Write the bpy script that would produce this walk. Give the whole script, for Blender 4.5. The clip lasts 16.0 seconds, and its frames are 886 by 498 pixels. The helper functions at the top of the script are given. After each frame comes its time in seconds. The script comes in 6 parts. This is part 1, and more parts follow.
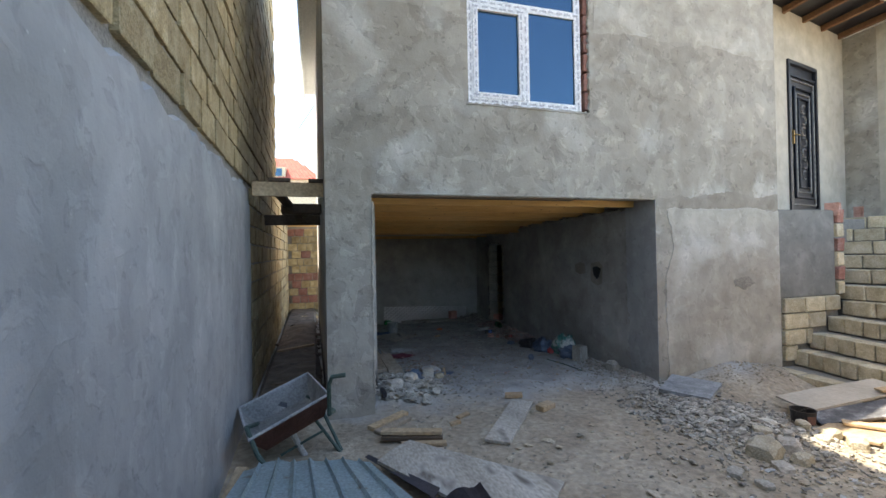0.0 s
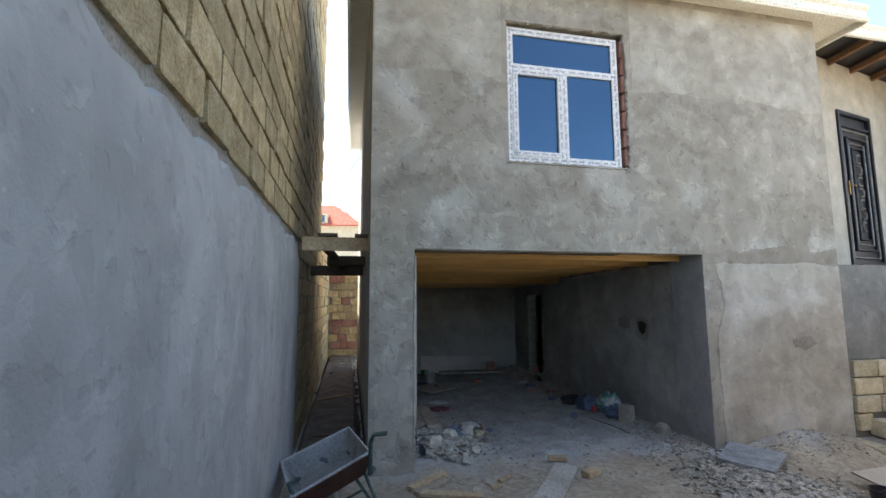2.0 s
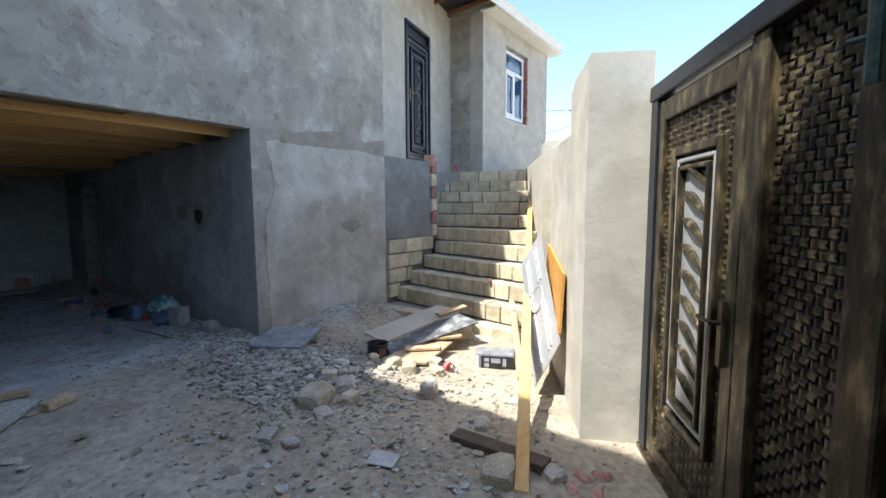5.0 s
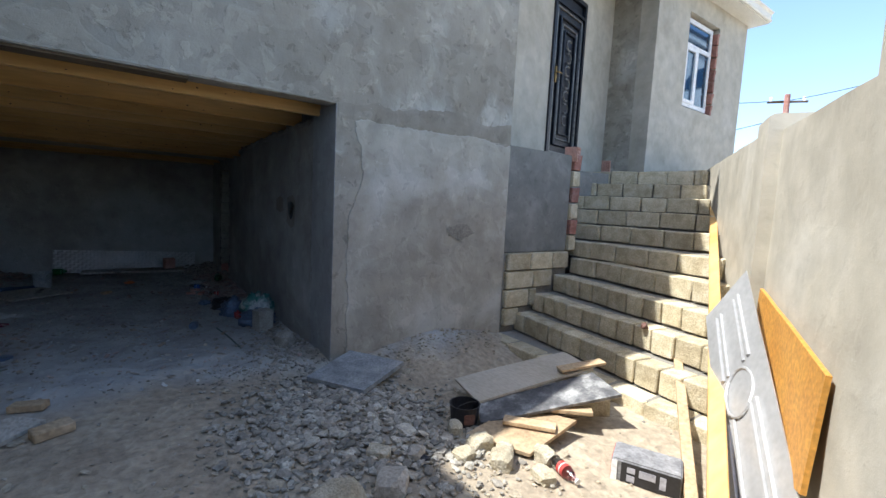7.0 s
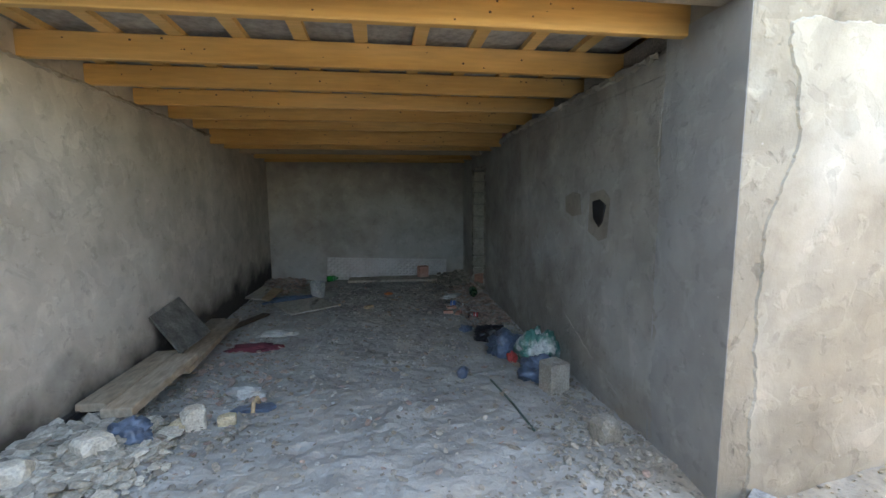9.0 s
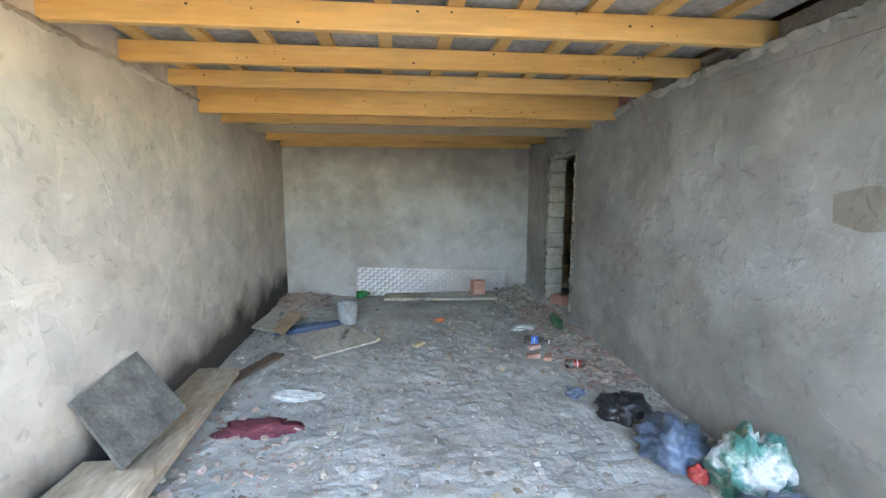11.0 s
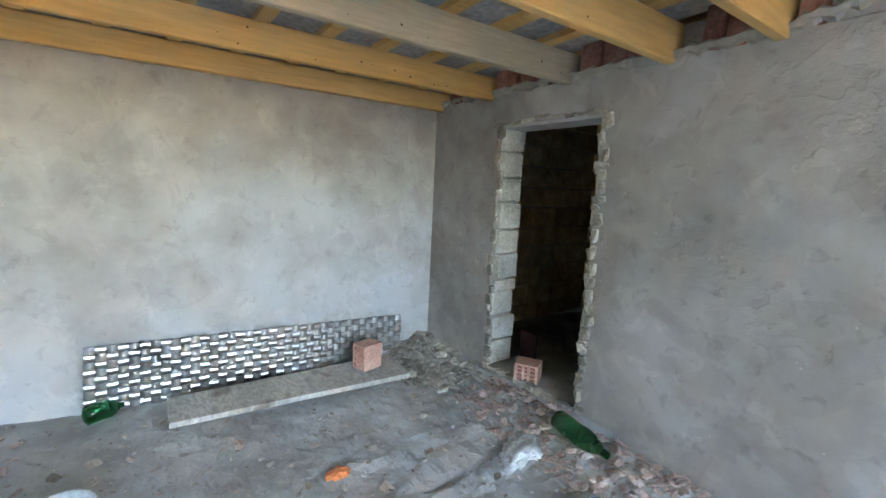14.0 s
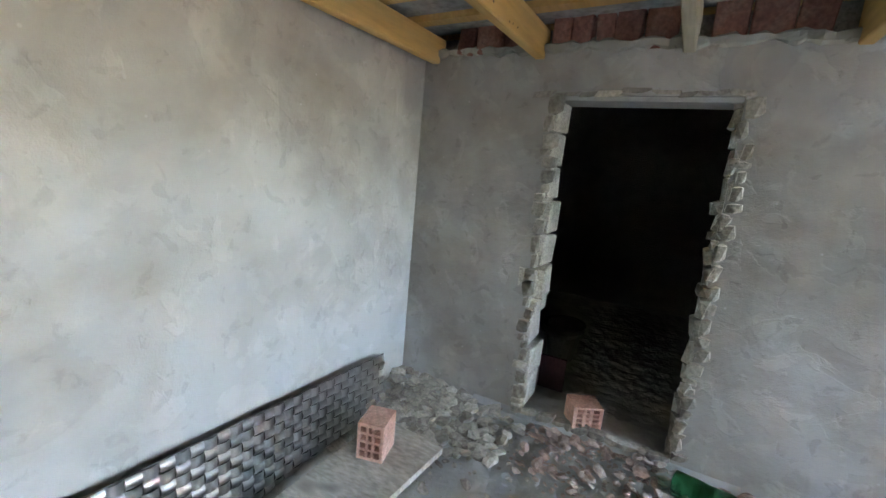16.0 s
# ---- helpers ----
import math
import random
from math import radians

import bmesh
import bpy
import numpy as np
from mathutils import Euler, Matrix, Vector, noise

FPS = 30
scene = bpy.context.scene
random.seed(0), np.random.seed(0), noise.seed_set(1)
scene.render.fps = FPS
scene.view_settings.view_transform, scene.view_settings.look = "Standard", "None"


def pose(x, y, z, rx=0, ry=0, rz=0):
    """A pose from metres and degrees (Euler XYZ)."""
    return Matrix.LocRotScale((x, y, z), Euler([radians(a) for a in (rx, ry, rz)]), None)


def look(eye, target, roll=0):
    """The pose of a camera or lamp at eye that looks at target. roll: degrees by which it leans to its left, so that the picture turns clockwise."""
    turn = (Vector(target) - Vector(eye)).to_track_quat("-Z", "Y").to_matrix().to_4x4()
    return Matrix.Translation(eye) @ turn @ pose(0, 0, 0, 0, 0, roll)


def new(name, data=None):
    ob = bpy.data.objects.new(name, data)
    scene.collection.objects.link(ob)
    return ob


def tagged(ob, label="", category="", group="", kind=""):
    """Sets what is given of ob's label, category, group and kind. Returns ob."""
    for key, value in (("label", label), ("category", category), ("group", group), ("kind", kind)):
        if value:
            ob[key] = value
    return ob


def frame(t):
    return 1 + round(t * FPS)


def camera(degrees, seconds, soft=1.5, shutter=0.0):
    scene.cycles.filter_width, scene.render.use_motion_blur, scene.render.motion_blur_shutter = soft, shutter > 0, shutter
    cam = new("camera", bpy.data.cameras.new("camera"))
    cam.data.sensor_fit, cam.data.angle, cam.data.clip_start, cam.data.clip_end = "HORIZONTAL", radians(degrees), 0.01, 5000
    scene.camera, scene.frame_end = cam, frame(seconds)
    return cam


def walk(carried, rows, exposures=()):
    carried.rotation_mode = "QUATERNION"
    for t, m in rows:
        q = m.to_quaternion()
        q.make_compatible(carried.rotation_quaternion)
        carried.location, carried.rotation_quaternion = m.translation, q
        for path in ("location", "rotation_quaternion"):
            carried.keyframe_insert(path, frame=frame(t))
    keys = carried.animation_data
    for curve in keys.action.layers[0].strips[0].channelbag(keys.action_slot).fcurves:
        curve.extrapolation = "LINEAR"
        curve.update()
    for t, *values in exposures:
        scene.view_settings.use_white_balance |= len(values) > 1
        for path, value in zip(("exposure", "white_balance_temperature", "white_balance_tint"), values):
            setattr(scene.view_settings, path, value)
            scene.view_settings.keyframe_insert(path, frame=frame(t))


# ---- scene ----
cam = camera(90.3, 16.0)
PATH = [
    (0, (-3.76, -4.113, 1.461), (-3.189, -2.196, 1.478), -1.1),
    (0.5, (-3.819, -4.086, 1.4), (-3.294, -2.156, 1.368), -0.8),
    (1, (-3.847, -4.078, 1.384), (-3.387, -2.134, 1.29), -0.4),
    (1.5, (-3.842, -4.127, 1.516), (-3.42, -2.173, 1.539), -0.4),
    (2, (-3.824, -4.164, 1.554), (-3.412, -2.22, 1.775), -0.3),
    (2.5, (-3.738, -4.201, 1.56), (-3.156, -2.308, 1.835), -1.1),
    (3, (-3.62, -4.162, 1.498), (-2.767, -2.368, 1.737), -2.7),
    (3.5, (-3.442, -4.184, 1.449), (-2.287, -2.555, 1.557), -3.6),
    (4, (-3.197, -4.204, 1.362), (-1.683, -2.901, 1.268), -2.8),
    (4.2, (-3.066, -4.192, 1.31), (-1.416, -3.078, 1.117), -1.6),
    (6.5, (-1.52, -3.58, 1.246), (-0.075, -2.215, 1.029), 4.6),
    (7, (-1.365, -3.35, 1.277), (-0.189, -1.744, 1.078), 2.9),
    (7.5, (-1.273, -2.956, 1.338), (-0.729, -1.042, 1.134), 0.9),
    (8, (-1.305, -2.517, 1.267), (-0.792, -0.594, 1.072), 1.2),
    (8.5, (-1.318, -1.958, 1.234), (-0.85, -0.027, 1.006), -0.1),
    (9, (-1.385, -1.544, 1.269), (-1.106, 0.422, 1.025), -0.3),
    (9.5, (-1.477, -1.136, 1.318), (-1.286, 0.835, 1.033), 0.2),
    (10, (-1.552, -0.798, 1.273), (-1.474, 1.178, 0.973), -0.2),
    (12.5, (-1.91, 1.451, 1.262), (-1.401, 3.375, 1.072), 0.3),
    (13, (-1.917, 1.89, 1.23), (-1.337, 3.795, 1.044), 0.4),
    (13.5, (-1.993, 2.401, 1.226), (-1.163, 4.205, 0.991), 1.6),
    (14, (-2.02, 2.784, 1.212), (-0.86, 4.39, 0.933), 2.7),
    (14.5, (-1.984, 3.268, 1.234), (-0.679, 4.76, 0.966), 3.3),
    (15, (-2.0, 3.627, 1.215), (-0.474, 4.897, 0.977), 4.0),
    (15.5, (-2.096, 3.998, 1.218), (-0.408, 5.024, 0.903), 5.0),
    (16, (-2.187, 4.37, 1.255), (-0.454, 5.295, 0.88), 5.2),
]
EXPOSURES = [(0, 2.05, 7200, 9), (0.4, 2.45, 7100, 9), (1.0, 2.5, 7100, 9), (1.5, 2.35, 7000, 9), (2.0, 1.9, 7200, 9), (2.8, 1.15, 6700, 5), (3.5, 1.0, 6300, 5), (4.2, 1.45, 6200, 8), (6.5, 1.4, 6000, 7), (7.0, 1.25, 6150, 8), (7.5, 1.85, 7100, 5), (8.0, 2.6, 7400, 7), (8.6, 3.0, 7700, 6), (9.2, 3.5, 8100, 6), (9.6, 3.85, 8300, 7), (10.0, 4.5, 8300, 8), (12.5, 6.1, 7000, 7), (14.0, 6.5, 7500, 10), (16.0, 6.55, 7700, 12)]
walk(cam, [(t, look(eye, target, roll)) for t, eye, target, roll in PATH], EXPOSURES)

# ---- world and light ----
SUN = Vector((-0.53, 0.24, 1.0)).normalized()
world = bpy.data.worlds.new("world")
scene.world = world
world.use_nodes = True
wn = world.node_tree
sky = wn.nodes.new("ShaderNodeTexSky")
sky.sky_type = "NISHITA"
sky.sun_disc = False
sky.sun_elevation = math.asin(SUN.z)
sky.sun_rotation = math.atan2(SUN.x, SUN.y)
sky.air_density, sky.dust_density, sky.ozone_density = 1.0, 1.2, 1.5
bg = wn.nodes["Background"]
bg.inputs[1].default_value = 0.15
wn.links.new(sky.outputs[0], bg.inputs[0])
sun = new("sun", bpy.data.lights.new("sun", "SUN"))
sun.data.energy, sun.data.angle, sun.data.color = 4.0, radians(0.5), (1.0, 0.95, 0.87)
sun.matrix_world = look(SUN * 50, (0, 0, 0))


# ---- materials ----
def mat(name, stops, scale=3.0, fine=60.0, rough=0.85, bump=0.3, metal=0.0, depth=0.01, stretch=(1, 1, 1), island=0.0, rnd=0.0, fine_mix=0.25, stain=None):
    """A surface: a broad noise over the colours, a fine grain over that, and relief."""
    m = bpy.data.materials.new(name)
    m.use_nodes = True
    nt = m.node_tree
    N, L = nt.nodes, nt.links
    b = N["Principled BSDF"]
    b.inputs["Roughness"].default_value = rough
    b.inputs["Metallic"].default_value = metal
    co = N.new("ShaderNodeNewGeometry")
    mp = N.new("ShaderNodeMapping")
    mp.inputs["Scale"].default_value = stretch
    L.new(co.outputs["Position"], mp.inputs["Vector"])
    broad = N.new("ShaderNodeTexNoise")
    broad.inputs["Scale"].default_value = scale
    broad.inputs["Detail"].default_value = 6
    broad.inputs["Roughness"].default_value = 0.6
    L.new(mp.outputs[0], broad.inputs["Vector"])
    ramp = N.new("ShaderNodeValToRGB")
    el = ramp.color_ramp.elements
    n = len(stops)
    for i, c in enumerate(stops):
        p = 0.3 + 0.4 * i / max(1, n - 1)
        e = el[i] if i < 2 else el.new(p)
        e.position, e.color = p, (*c, 1)
    L.new(broad.outputs["Fac"], ramp.inputs[0])
    grain = N.new("ShaderNodeTexNoise")
    grain.inputs["Scale"].default_value = fine
    grain.inputs["Detail"].default_value = 4
    L.new(mp.outputs[0], grain.inputs["Vector"])
    g2 = N.new("ShaderNodeMapRange")
    g2.inputs["From Min"].default_value, g2.inputs["From Max"].default_value = 0.3, 0.7
    g2.inputs["To Min"].default_value, g2.inputs["To Max"].default_value = 1 - fine_mix, 1 + fine_mix
    L.new(grain.outputs["Fac"], g2.inputs["Value"])
    mul = N.new("ShaderNodeVectorMath")
    mul.operation = "SCALE"
    L.new(ramp.outputs[0], mul.inputs[0])
    L.new(g2.outputs[0], mul.inputs["Scale"])
    out = mul.outputs[0]
    if stain:
        colour, sscale, lo, hi = stain
        st = N.new("ShaderNodeTexNoise")
        st.inputs["Scale"].default_value = sscale
        st.inputs["Detail"].default_value = 5
        L.new(mp.outputs[0], st.inputs["Vector"])
        mr = N.new("ShaderNodeMapRange")
        mr.inputs["From Min"].default_value, mr.inputs["From Max"].default_value = lo, hi
        L.new(st.outputs["Fac"], mr.inputs["Value"])
        mx = N.new("ShaderNodeMix")
        mx.data_type = "RGBA"
        L.new(mr.outputs[0], mx.inputs[0])
        L.new(out, mx.inputs[6])
        mx.inputs[7].default_value = (*colour, 1)
        out = mx.outputs[2]
    for amount, node, sock in ((island, "ShaderNodeNewGeometry", "Random Per Island"), (rnd, "ShaderNodeObjectInfo", "Random")):
        if amount:
            r = N.new(node)
            mr = N.new("ShaderNodeMapRange")
            mr.inputs["To Min"].default_value, mr.inputs["To Max"].default_value = 1 - amount, 1 + amount
            L.new(r.outputs[sock], mr.inputs["Value"])
            v = N.new("ShaderNodeVectorMath")
            v.operation = "SCALE"
            L.new(out, v.inputs[0])
            L.new(mr.outputs[0], v.inputs["Scale"])
            out = v.outputs[0]
    L.new(out, b.inputs["Base Color"])
    if bump:
        bp = N.new("ShaderNodeBump")
        bp.inputs["Strength"].default_value = bump
        bp.inputs["Distance"].default_value = depth
        add = N.new("ShaderNodeMath")
        add.operation = "ADD"
        L.new(grain.outputs["Fac"], add.inputs[0])
        L.new(broad.outputs["Fac"], add.inputs[1])
        L.new(add.outputs[0], bp.inputs["Height"])
        L.new(bp.outputs[0], b.inputs["Normal"])
    return m


def plaster(name, stops, broad=0.8, smear=5.0, speck=0.5, stretch=(1, 1, 1), relief=0.5, pale=None, skim=0.8):
    """Trowelled cement: soft drifting patches, trowel smears, small pale specks and pits."""
    m = mat(name, stops, scale=broad, fine=smear, rough=0.9, bump=0.0, stretch=stretch, fine_mix=0.12)
    nt = m.node_tree
    N, L = nt.nodes, nt.links
    b = N["Principled BSDF"]
    for n in N:
        if n.type == "TEX_NOISE":
            n.inputs["Distortion"].default_value = 0.25
            n.inputs["Detail"].default_value = 8
    col = b.inputs["Base Color"].links[0].from_socket
    geo = N.new("ShaderNodeNewGeometry")
    if pale:
        colour, sscale, lo, hi = pale
        st = N.new("ShaderNodeTexNoise")
        st.inputs["Scale"].default_value, st.inputs["Detail"].default_value, st.inputs["Distortion"].default_value = sscale, 9, 0.3
        L.new(geo.outputs["Position"], st.inputs["Vector"])
        mr = N.new("ShaderNodeMapRange")
        mr.inputs["From Min"].default_value, mr.inputs["From Max"].default_value = lo, hi
        L.new(st.outputs["Fac"], mr.inputs["Value"])
        mx = N.new("ShaderNodeMix")
        mx.data_type = "RGBA"
        L.new(mr.outputs[0], mx.inputs[0])
        L.new(col, mx.inputs[6])
        mx.inputs[7].default_value = (*colour, 1)
        col = mx.outputs[2]
    # skims of the trowel: patches with crisp, crooked edges
    height = None
    for sscale, mid, soft, gain in ((1.7, 0.5, 0.012, 1.09), (3.4, 0.56, 0.01, 0.9), (6.5, 0.6, 0.02, 1.13), (13, 0.63, 0.03, 0.82)):
        sk = N.new("ShaderNodeTexNoise")
        sk.inputs["Scale"].default_value, sk.inputs["Detail"].default_value, sk.inputs["Distortion"].default_value = sscale, 10, 0.5
        L.new(geo.outputs["Position"], sk.inputs["Vector"])
        edge = N.new("ShaderNodeMapRange")
        edge.inputs["From Min"].default_value, edge.inputs["From Max"].default_value = mid - soft, mid + soft
        L.new(sk.outputs["Fac"], edge.inputs["Value"])
        g = N.new("ShaderNodeMapRange")
        g.inputs["To Min"].default_value, g.inputs["To Max"].default_value = 1.0, 1 + (gain - 1) * skim
        L.new(edge.outputs[0], g.inputs["Value"])
        sc = N.new("ShaderNodeVectorMath")
        sc.operation = "SCALE"
        L.new(col, sc.inputs[0])
        L.new(g.outputs[0], sc.inputs["Scale"])
        col = sc.outputs[0]
        ad = N.new("ShaderNodeMath")
        ad.operation = "MULTIPLY_ADD"
        L.new(edge.outputs[0], ad.inputs[0])
        ad.inputs[1].default_value = 0.35 if gain > 1 else -0.3
        if height:
            L.new(height, ad.inputs[2])
        else:
            ad.inputs[2].default_value = 0.0
        height = ad.outputs[0]
    b3 = N.new("ShaderNodeBump")
    b3.inputs["Strength"].default_value, b3.inputs["Distance"].default_value = 0.8 * skim, 0.006
    L.new(height, b3.inputs["Height"])
    vo = N.new("ShaderNodeTexVoronoi")
    vo.inputs["Scale"].default_value = 11
    L.new(geo.outputs["Position"], vo.inputs["Vector"])
    sp = N.new("ShaderNodeMapRange")
    sp.inputs["From Min"].default_value, sp.inputs["From Max"].default_value = 0.07, 0.03
    sp.inputs["To Max"].default_value = speck
    L.new(vo.outputs["Distance"], sp.inputs["Value"])
    m2 = N.new("ShaderNodeMix")
    m2.data_type = "RGBA"
    L.new(sp.outputs[0], m2.inputs[0])
    L.new(col, m2.inputs[6])
    m2.inputs[7].default_value = (0.5, 0.49, 0.47, 1)
    L.new(m2.outputs[2], b.inputs["Base Color"])
    t1 = N.new("ShaderNodeTexNoise")
    t1.inputs["Scale"].default_value, t1.inputs["Detail"].default_value, t1.inputs["Roughness"].default_value = 7, 9, 0.62
    L.new(geo.outputs["Position"], t1.inputs["Vector"])
    b1 = N.new("ShaderNodeBump")
    b1.inputs["Strength"].default_value, b1.inputs["Distance"].default_value = relief, 0.02
    L.new(t1.outputs["Fac"], b1.inputs["Height"])
    L.new(b3.outputs[0], b1.inputs["Normal"])
    t2 = N.new("ShaderNodeTexNoise")
    t2.inputs["Scale"].default_value, t2.inputs["Detail"].default_value = 180, 3
    L.new(geo.outputs["Position"], t2.inputs["Vector"])
    b2 = N.new("ShaderNodeBump")
    b2.inputs["Strength"].default_value, b2.inputs["Distance"].default_value = 0.25, 0.003
    L.new(t2.outputs["Fac"], b2.inputs["Height"])
    L.new(b1.outputs[0], b2.inputs["Normal"])
    L.new(b2.outputs[0], b.inputs["Normal"])
    return m


RENDER = plaster("cement_render", [(0.25, 0.225, 0.185), (0.31, 0.285, 0.24), (0.36, 0.34, 0.295)], pale=((0.43, 0.42, 0.385), 1.3, 0.54, 0.68), skim=1.3, relief=0.7)
RENDER_OLD = plaster("cement_render_weathered", [(0.29, 0.26, 0.215), (0.36, 0.335, 0.285), (0.43, 0.41, 0.36)], broad=1.4, pale=((0.47, 0.46, 0.42), 1.8, 0.54, 0.7))
RENDER_GREY = plaster("cement_render_grey", [(0.26, 0.262, 0.26), (0.32, 0.32, 0.315), (0.385, 0.38, 0.37)], broad=1.0, stretch=(1, 1, 0.6), relief=0.45, skim=0.7)
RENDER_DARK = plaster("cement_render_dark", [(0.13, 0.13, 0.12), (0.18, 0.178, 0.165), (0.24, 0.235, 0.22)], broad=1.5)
RENDER_IN = plaster("cement_render_inside", [(0.28, 0.26, 0.235), (0.36, 0.345, 0.32), (0.43, 0.425, 0.405)], broad=1.1, relief=0.4, skim=0.6, pale=((0.44, 0.45, 0.445), 1.1, 0.52, 0.7))
RENDER_DAMP = plaster("cement_render_damp_band", [(0.22, 0.195, 0.155), (0.265, 0.24, 0.2), (0.31, 0.29, 0.25)], broad=1.8, skim=0.8)
# Rougher right-wall render; its weaker daylight is put into the darker colour.
RENDER_ROUGH = plaster("cement_render_rough", [(0.25, 0.235, 0.21), (0.315, 0.30, 0.275), (0.375, 0.365, 0.345)], broad=1.3, relief=0.55, skim=0.8, pale=((0.40, 0.40, 0.385), 1.7, 0.56, 0.72))
RENDER_PALE = plaster("cement_render_sunny", [(0.37, 0.34, 0.28), (0.44, 0.41, 0.345), (0.49, 0.465, 0.41)], broad=1.5, skim=0.25, relief=0.25)
SOIL = mat("sandy_soil", [(0.265, 0.212, 0.155), (0.355, 0.298, 0.222), (0.43, 0.375, 0.29)], scale=1.6, fine=22, bump=0.9, depth=0.02)
nt = SOIL.node_tree
for n in nt.nodes:
    if n.type == "TEX_NOISE":
        n.inputs["Detail"].default_value = 10
bsdf = nt.nodes["Principled BSDF"]
src = bsdf.inputs["Base Color"].links[0].from_socket
geo = nt.nodes.new("ShaderNodeNewGeometry")
sep = nt.nodes.new("ShaderNodeSeparateXYZ")
nt.links.new(geo.outputs["Position"], sep.inputs[0])
nz = nt.nodes.new("ShaderNodeTexNoise")
nz.inputs["Scale"].default_value, nz.inputs["Detail"].default_value = 1.4, 7
nt.links.new(geo.outputs["Position"], nz.inputs["Vector"])
ma = nt.nodes.new("ShaderNodeMath")
ma.operation = "MULTIPLY_ADD"
nt.links.new(nz.outputs["Fac"], ma.inputs[0])
ma.inputs[1].default_value = 2.2
nt.links.new(sep.outputs["Y"], ma.inputs[2])
mr = nt.nodes.new("ShaderNodeMapRange")
mr.inputs["From Min"].default_value, mr.inputs["From Max"].default_value = 0.8, 1.5
nt.links.new(ma.outputs[0], mr.inputs["Value"])
dust = nt.nodes.new("ShaderNodeTexNoise")
dust.inputs["Scale"].default_value, dust.inputs["Detail"].default_value = 3.5, 9
nt.links.new(geo.outputs["Position"], dust.inputs["Vector"])
dr = nt.nodes.new("ShaderNodeValToRGB")
dr.color_ramp.elements[0].position, dr.color_ramp.elements[0].color = 0.34, (0.27, 0.265, 0.25, 1)
dr.color_ramp.elements[1].position, dr.color_ramp.elements[1].color = 0.64, (0.42, 0.42, 0.40, 1)
nt.links.new(dust.outputs["Fac"], dr.inputs[0])
mx = nt.nodes.new("ShaderNodeMix")
mx.data_type = "RGBA"
nt.links.new(mr.outputs[0], mx.inputs[0])
nt.links.new(src, mx.inputs[6])
nt.links.new(dr.outputs[0], mx.inputs[7])
nt.links.new(mx.outputs[2], bsdf.inputs["Base Color"])
LIME = mat("limestone", [(0.37, 0.31, 0.2), (0.5, 0.43, 0.295), (0.6, 0.54, 0.41)], scale=9, fine=90, bump=0.7, rnd=0.18)
LIME_ISLAND = mat("limestone_joined", [(0.33, 0.27, 0.17), (0.43, 0.36, 0.24), (0.52, 0.46, 0.34)], scale=9, fine=90, bump=0.7, island=0.18)
MORTAR = mat("mortar", [(0.20, 0.19, 0.17), (0.28, 0.26, 0.23)], scale=8, fine=80, bump=0.7)
PINE = mat("pine_timber", [(0.51, 0.285, 0.085), (0.61, 0.38, 0.14), (0.67, 0.45, 0.2)], scale=2, fine=24, rough=0.6, bump=0.12, stretch=(0.2, 2, 2), fine_mix=0.1, rnd=0.06)
DARKMETAL = mat("dark_painted_steel", [(0.018, 0.02, 0.026), (0.03, 0.034, 0.045)], scale=6, fine=60, rough=0.35, bump=0.1, metal=0.5)
# Brushed bronze; the ramp's gold specks paint glints into the colour.
BRONZE = mat("bronze_brushed_steel_glints", [(0.022, 0.019, 0.015), (0.065, 0.052, 0.032), (0.26, 0.2, 0.105)], scale=22, fine=60, rough=0.36, bump=0.1, metal=0.55, stretch=(1, 1, 0.3))
WHITE = mat("white_plastic", [(0.72, 0.72, 0.73), (0.8, 0.8, 0.8)], scale=8, fine=50, rough=0.4, bump=0.05)
FASCIA = mat("cream_metal_fascia", [(0.74, 0.72, 0.64), (0.82, 0.80, 0.73)], scale=4, fine=50, rough=0.5, bump=0.1)


def mesh(name, bm, material, parent=None, label=""):
    me = bpy.data.meshes.new(name)
    bm.normal_update()
    bm.to_mesh(me)
    bm.free()
    for m in material if isinstance(material, (list, tuple)) else [material]:
        me.materials.append(m)
    ob = new(name, me)
    ob.parent = parent
    if label:
        ob["label"] = label
    return ob


part = mesh


def setting(name, bm, material, label=""):
    return tagged(mesh(name, bm, material), label=label, kind="structure")


def box(bm, x0, x1, y0, y1, z0, z1, m=None):
    v = [bm.verts.new((x, y, z)) for x in (x0, x1) for y in (y0, y1) for z in (z0, z1)]
    if m is not None:
        for q in v:
            q.co = m @ q.co
    for f in ((0, 1, 3, 2), (4, 6, 7, 5), (0, 4, 5, 1), (2, 3, 7, 6), (0, 2, 6, 4), (1, 5, 7, 3)):
        bm.faces.new([v[i] for i in f])
    return v


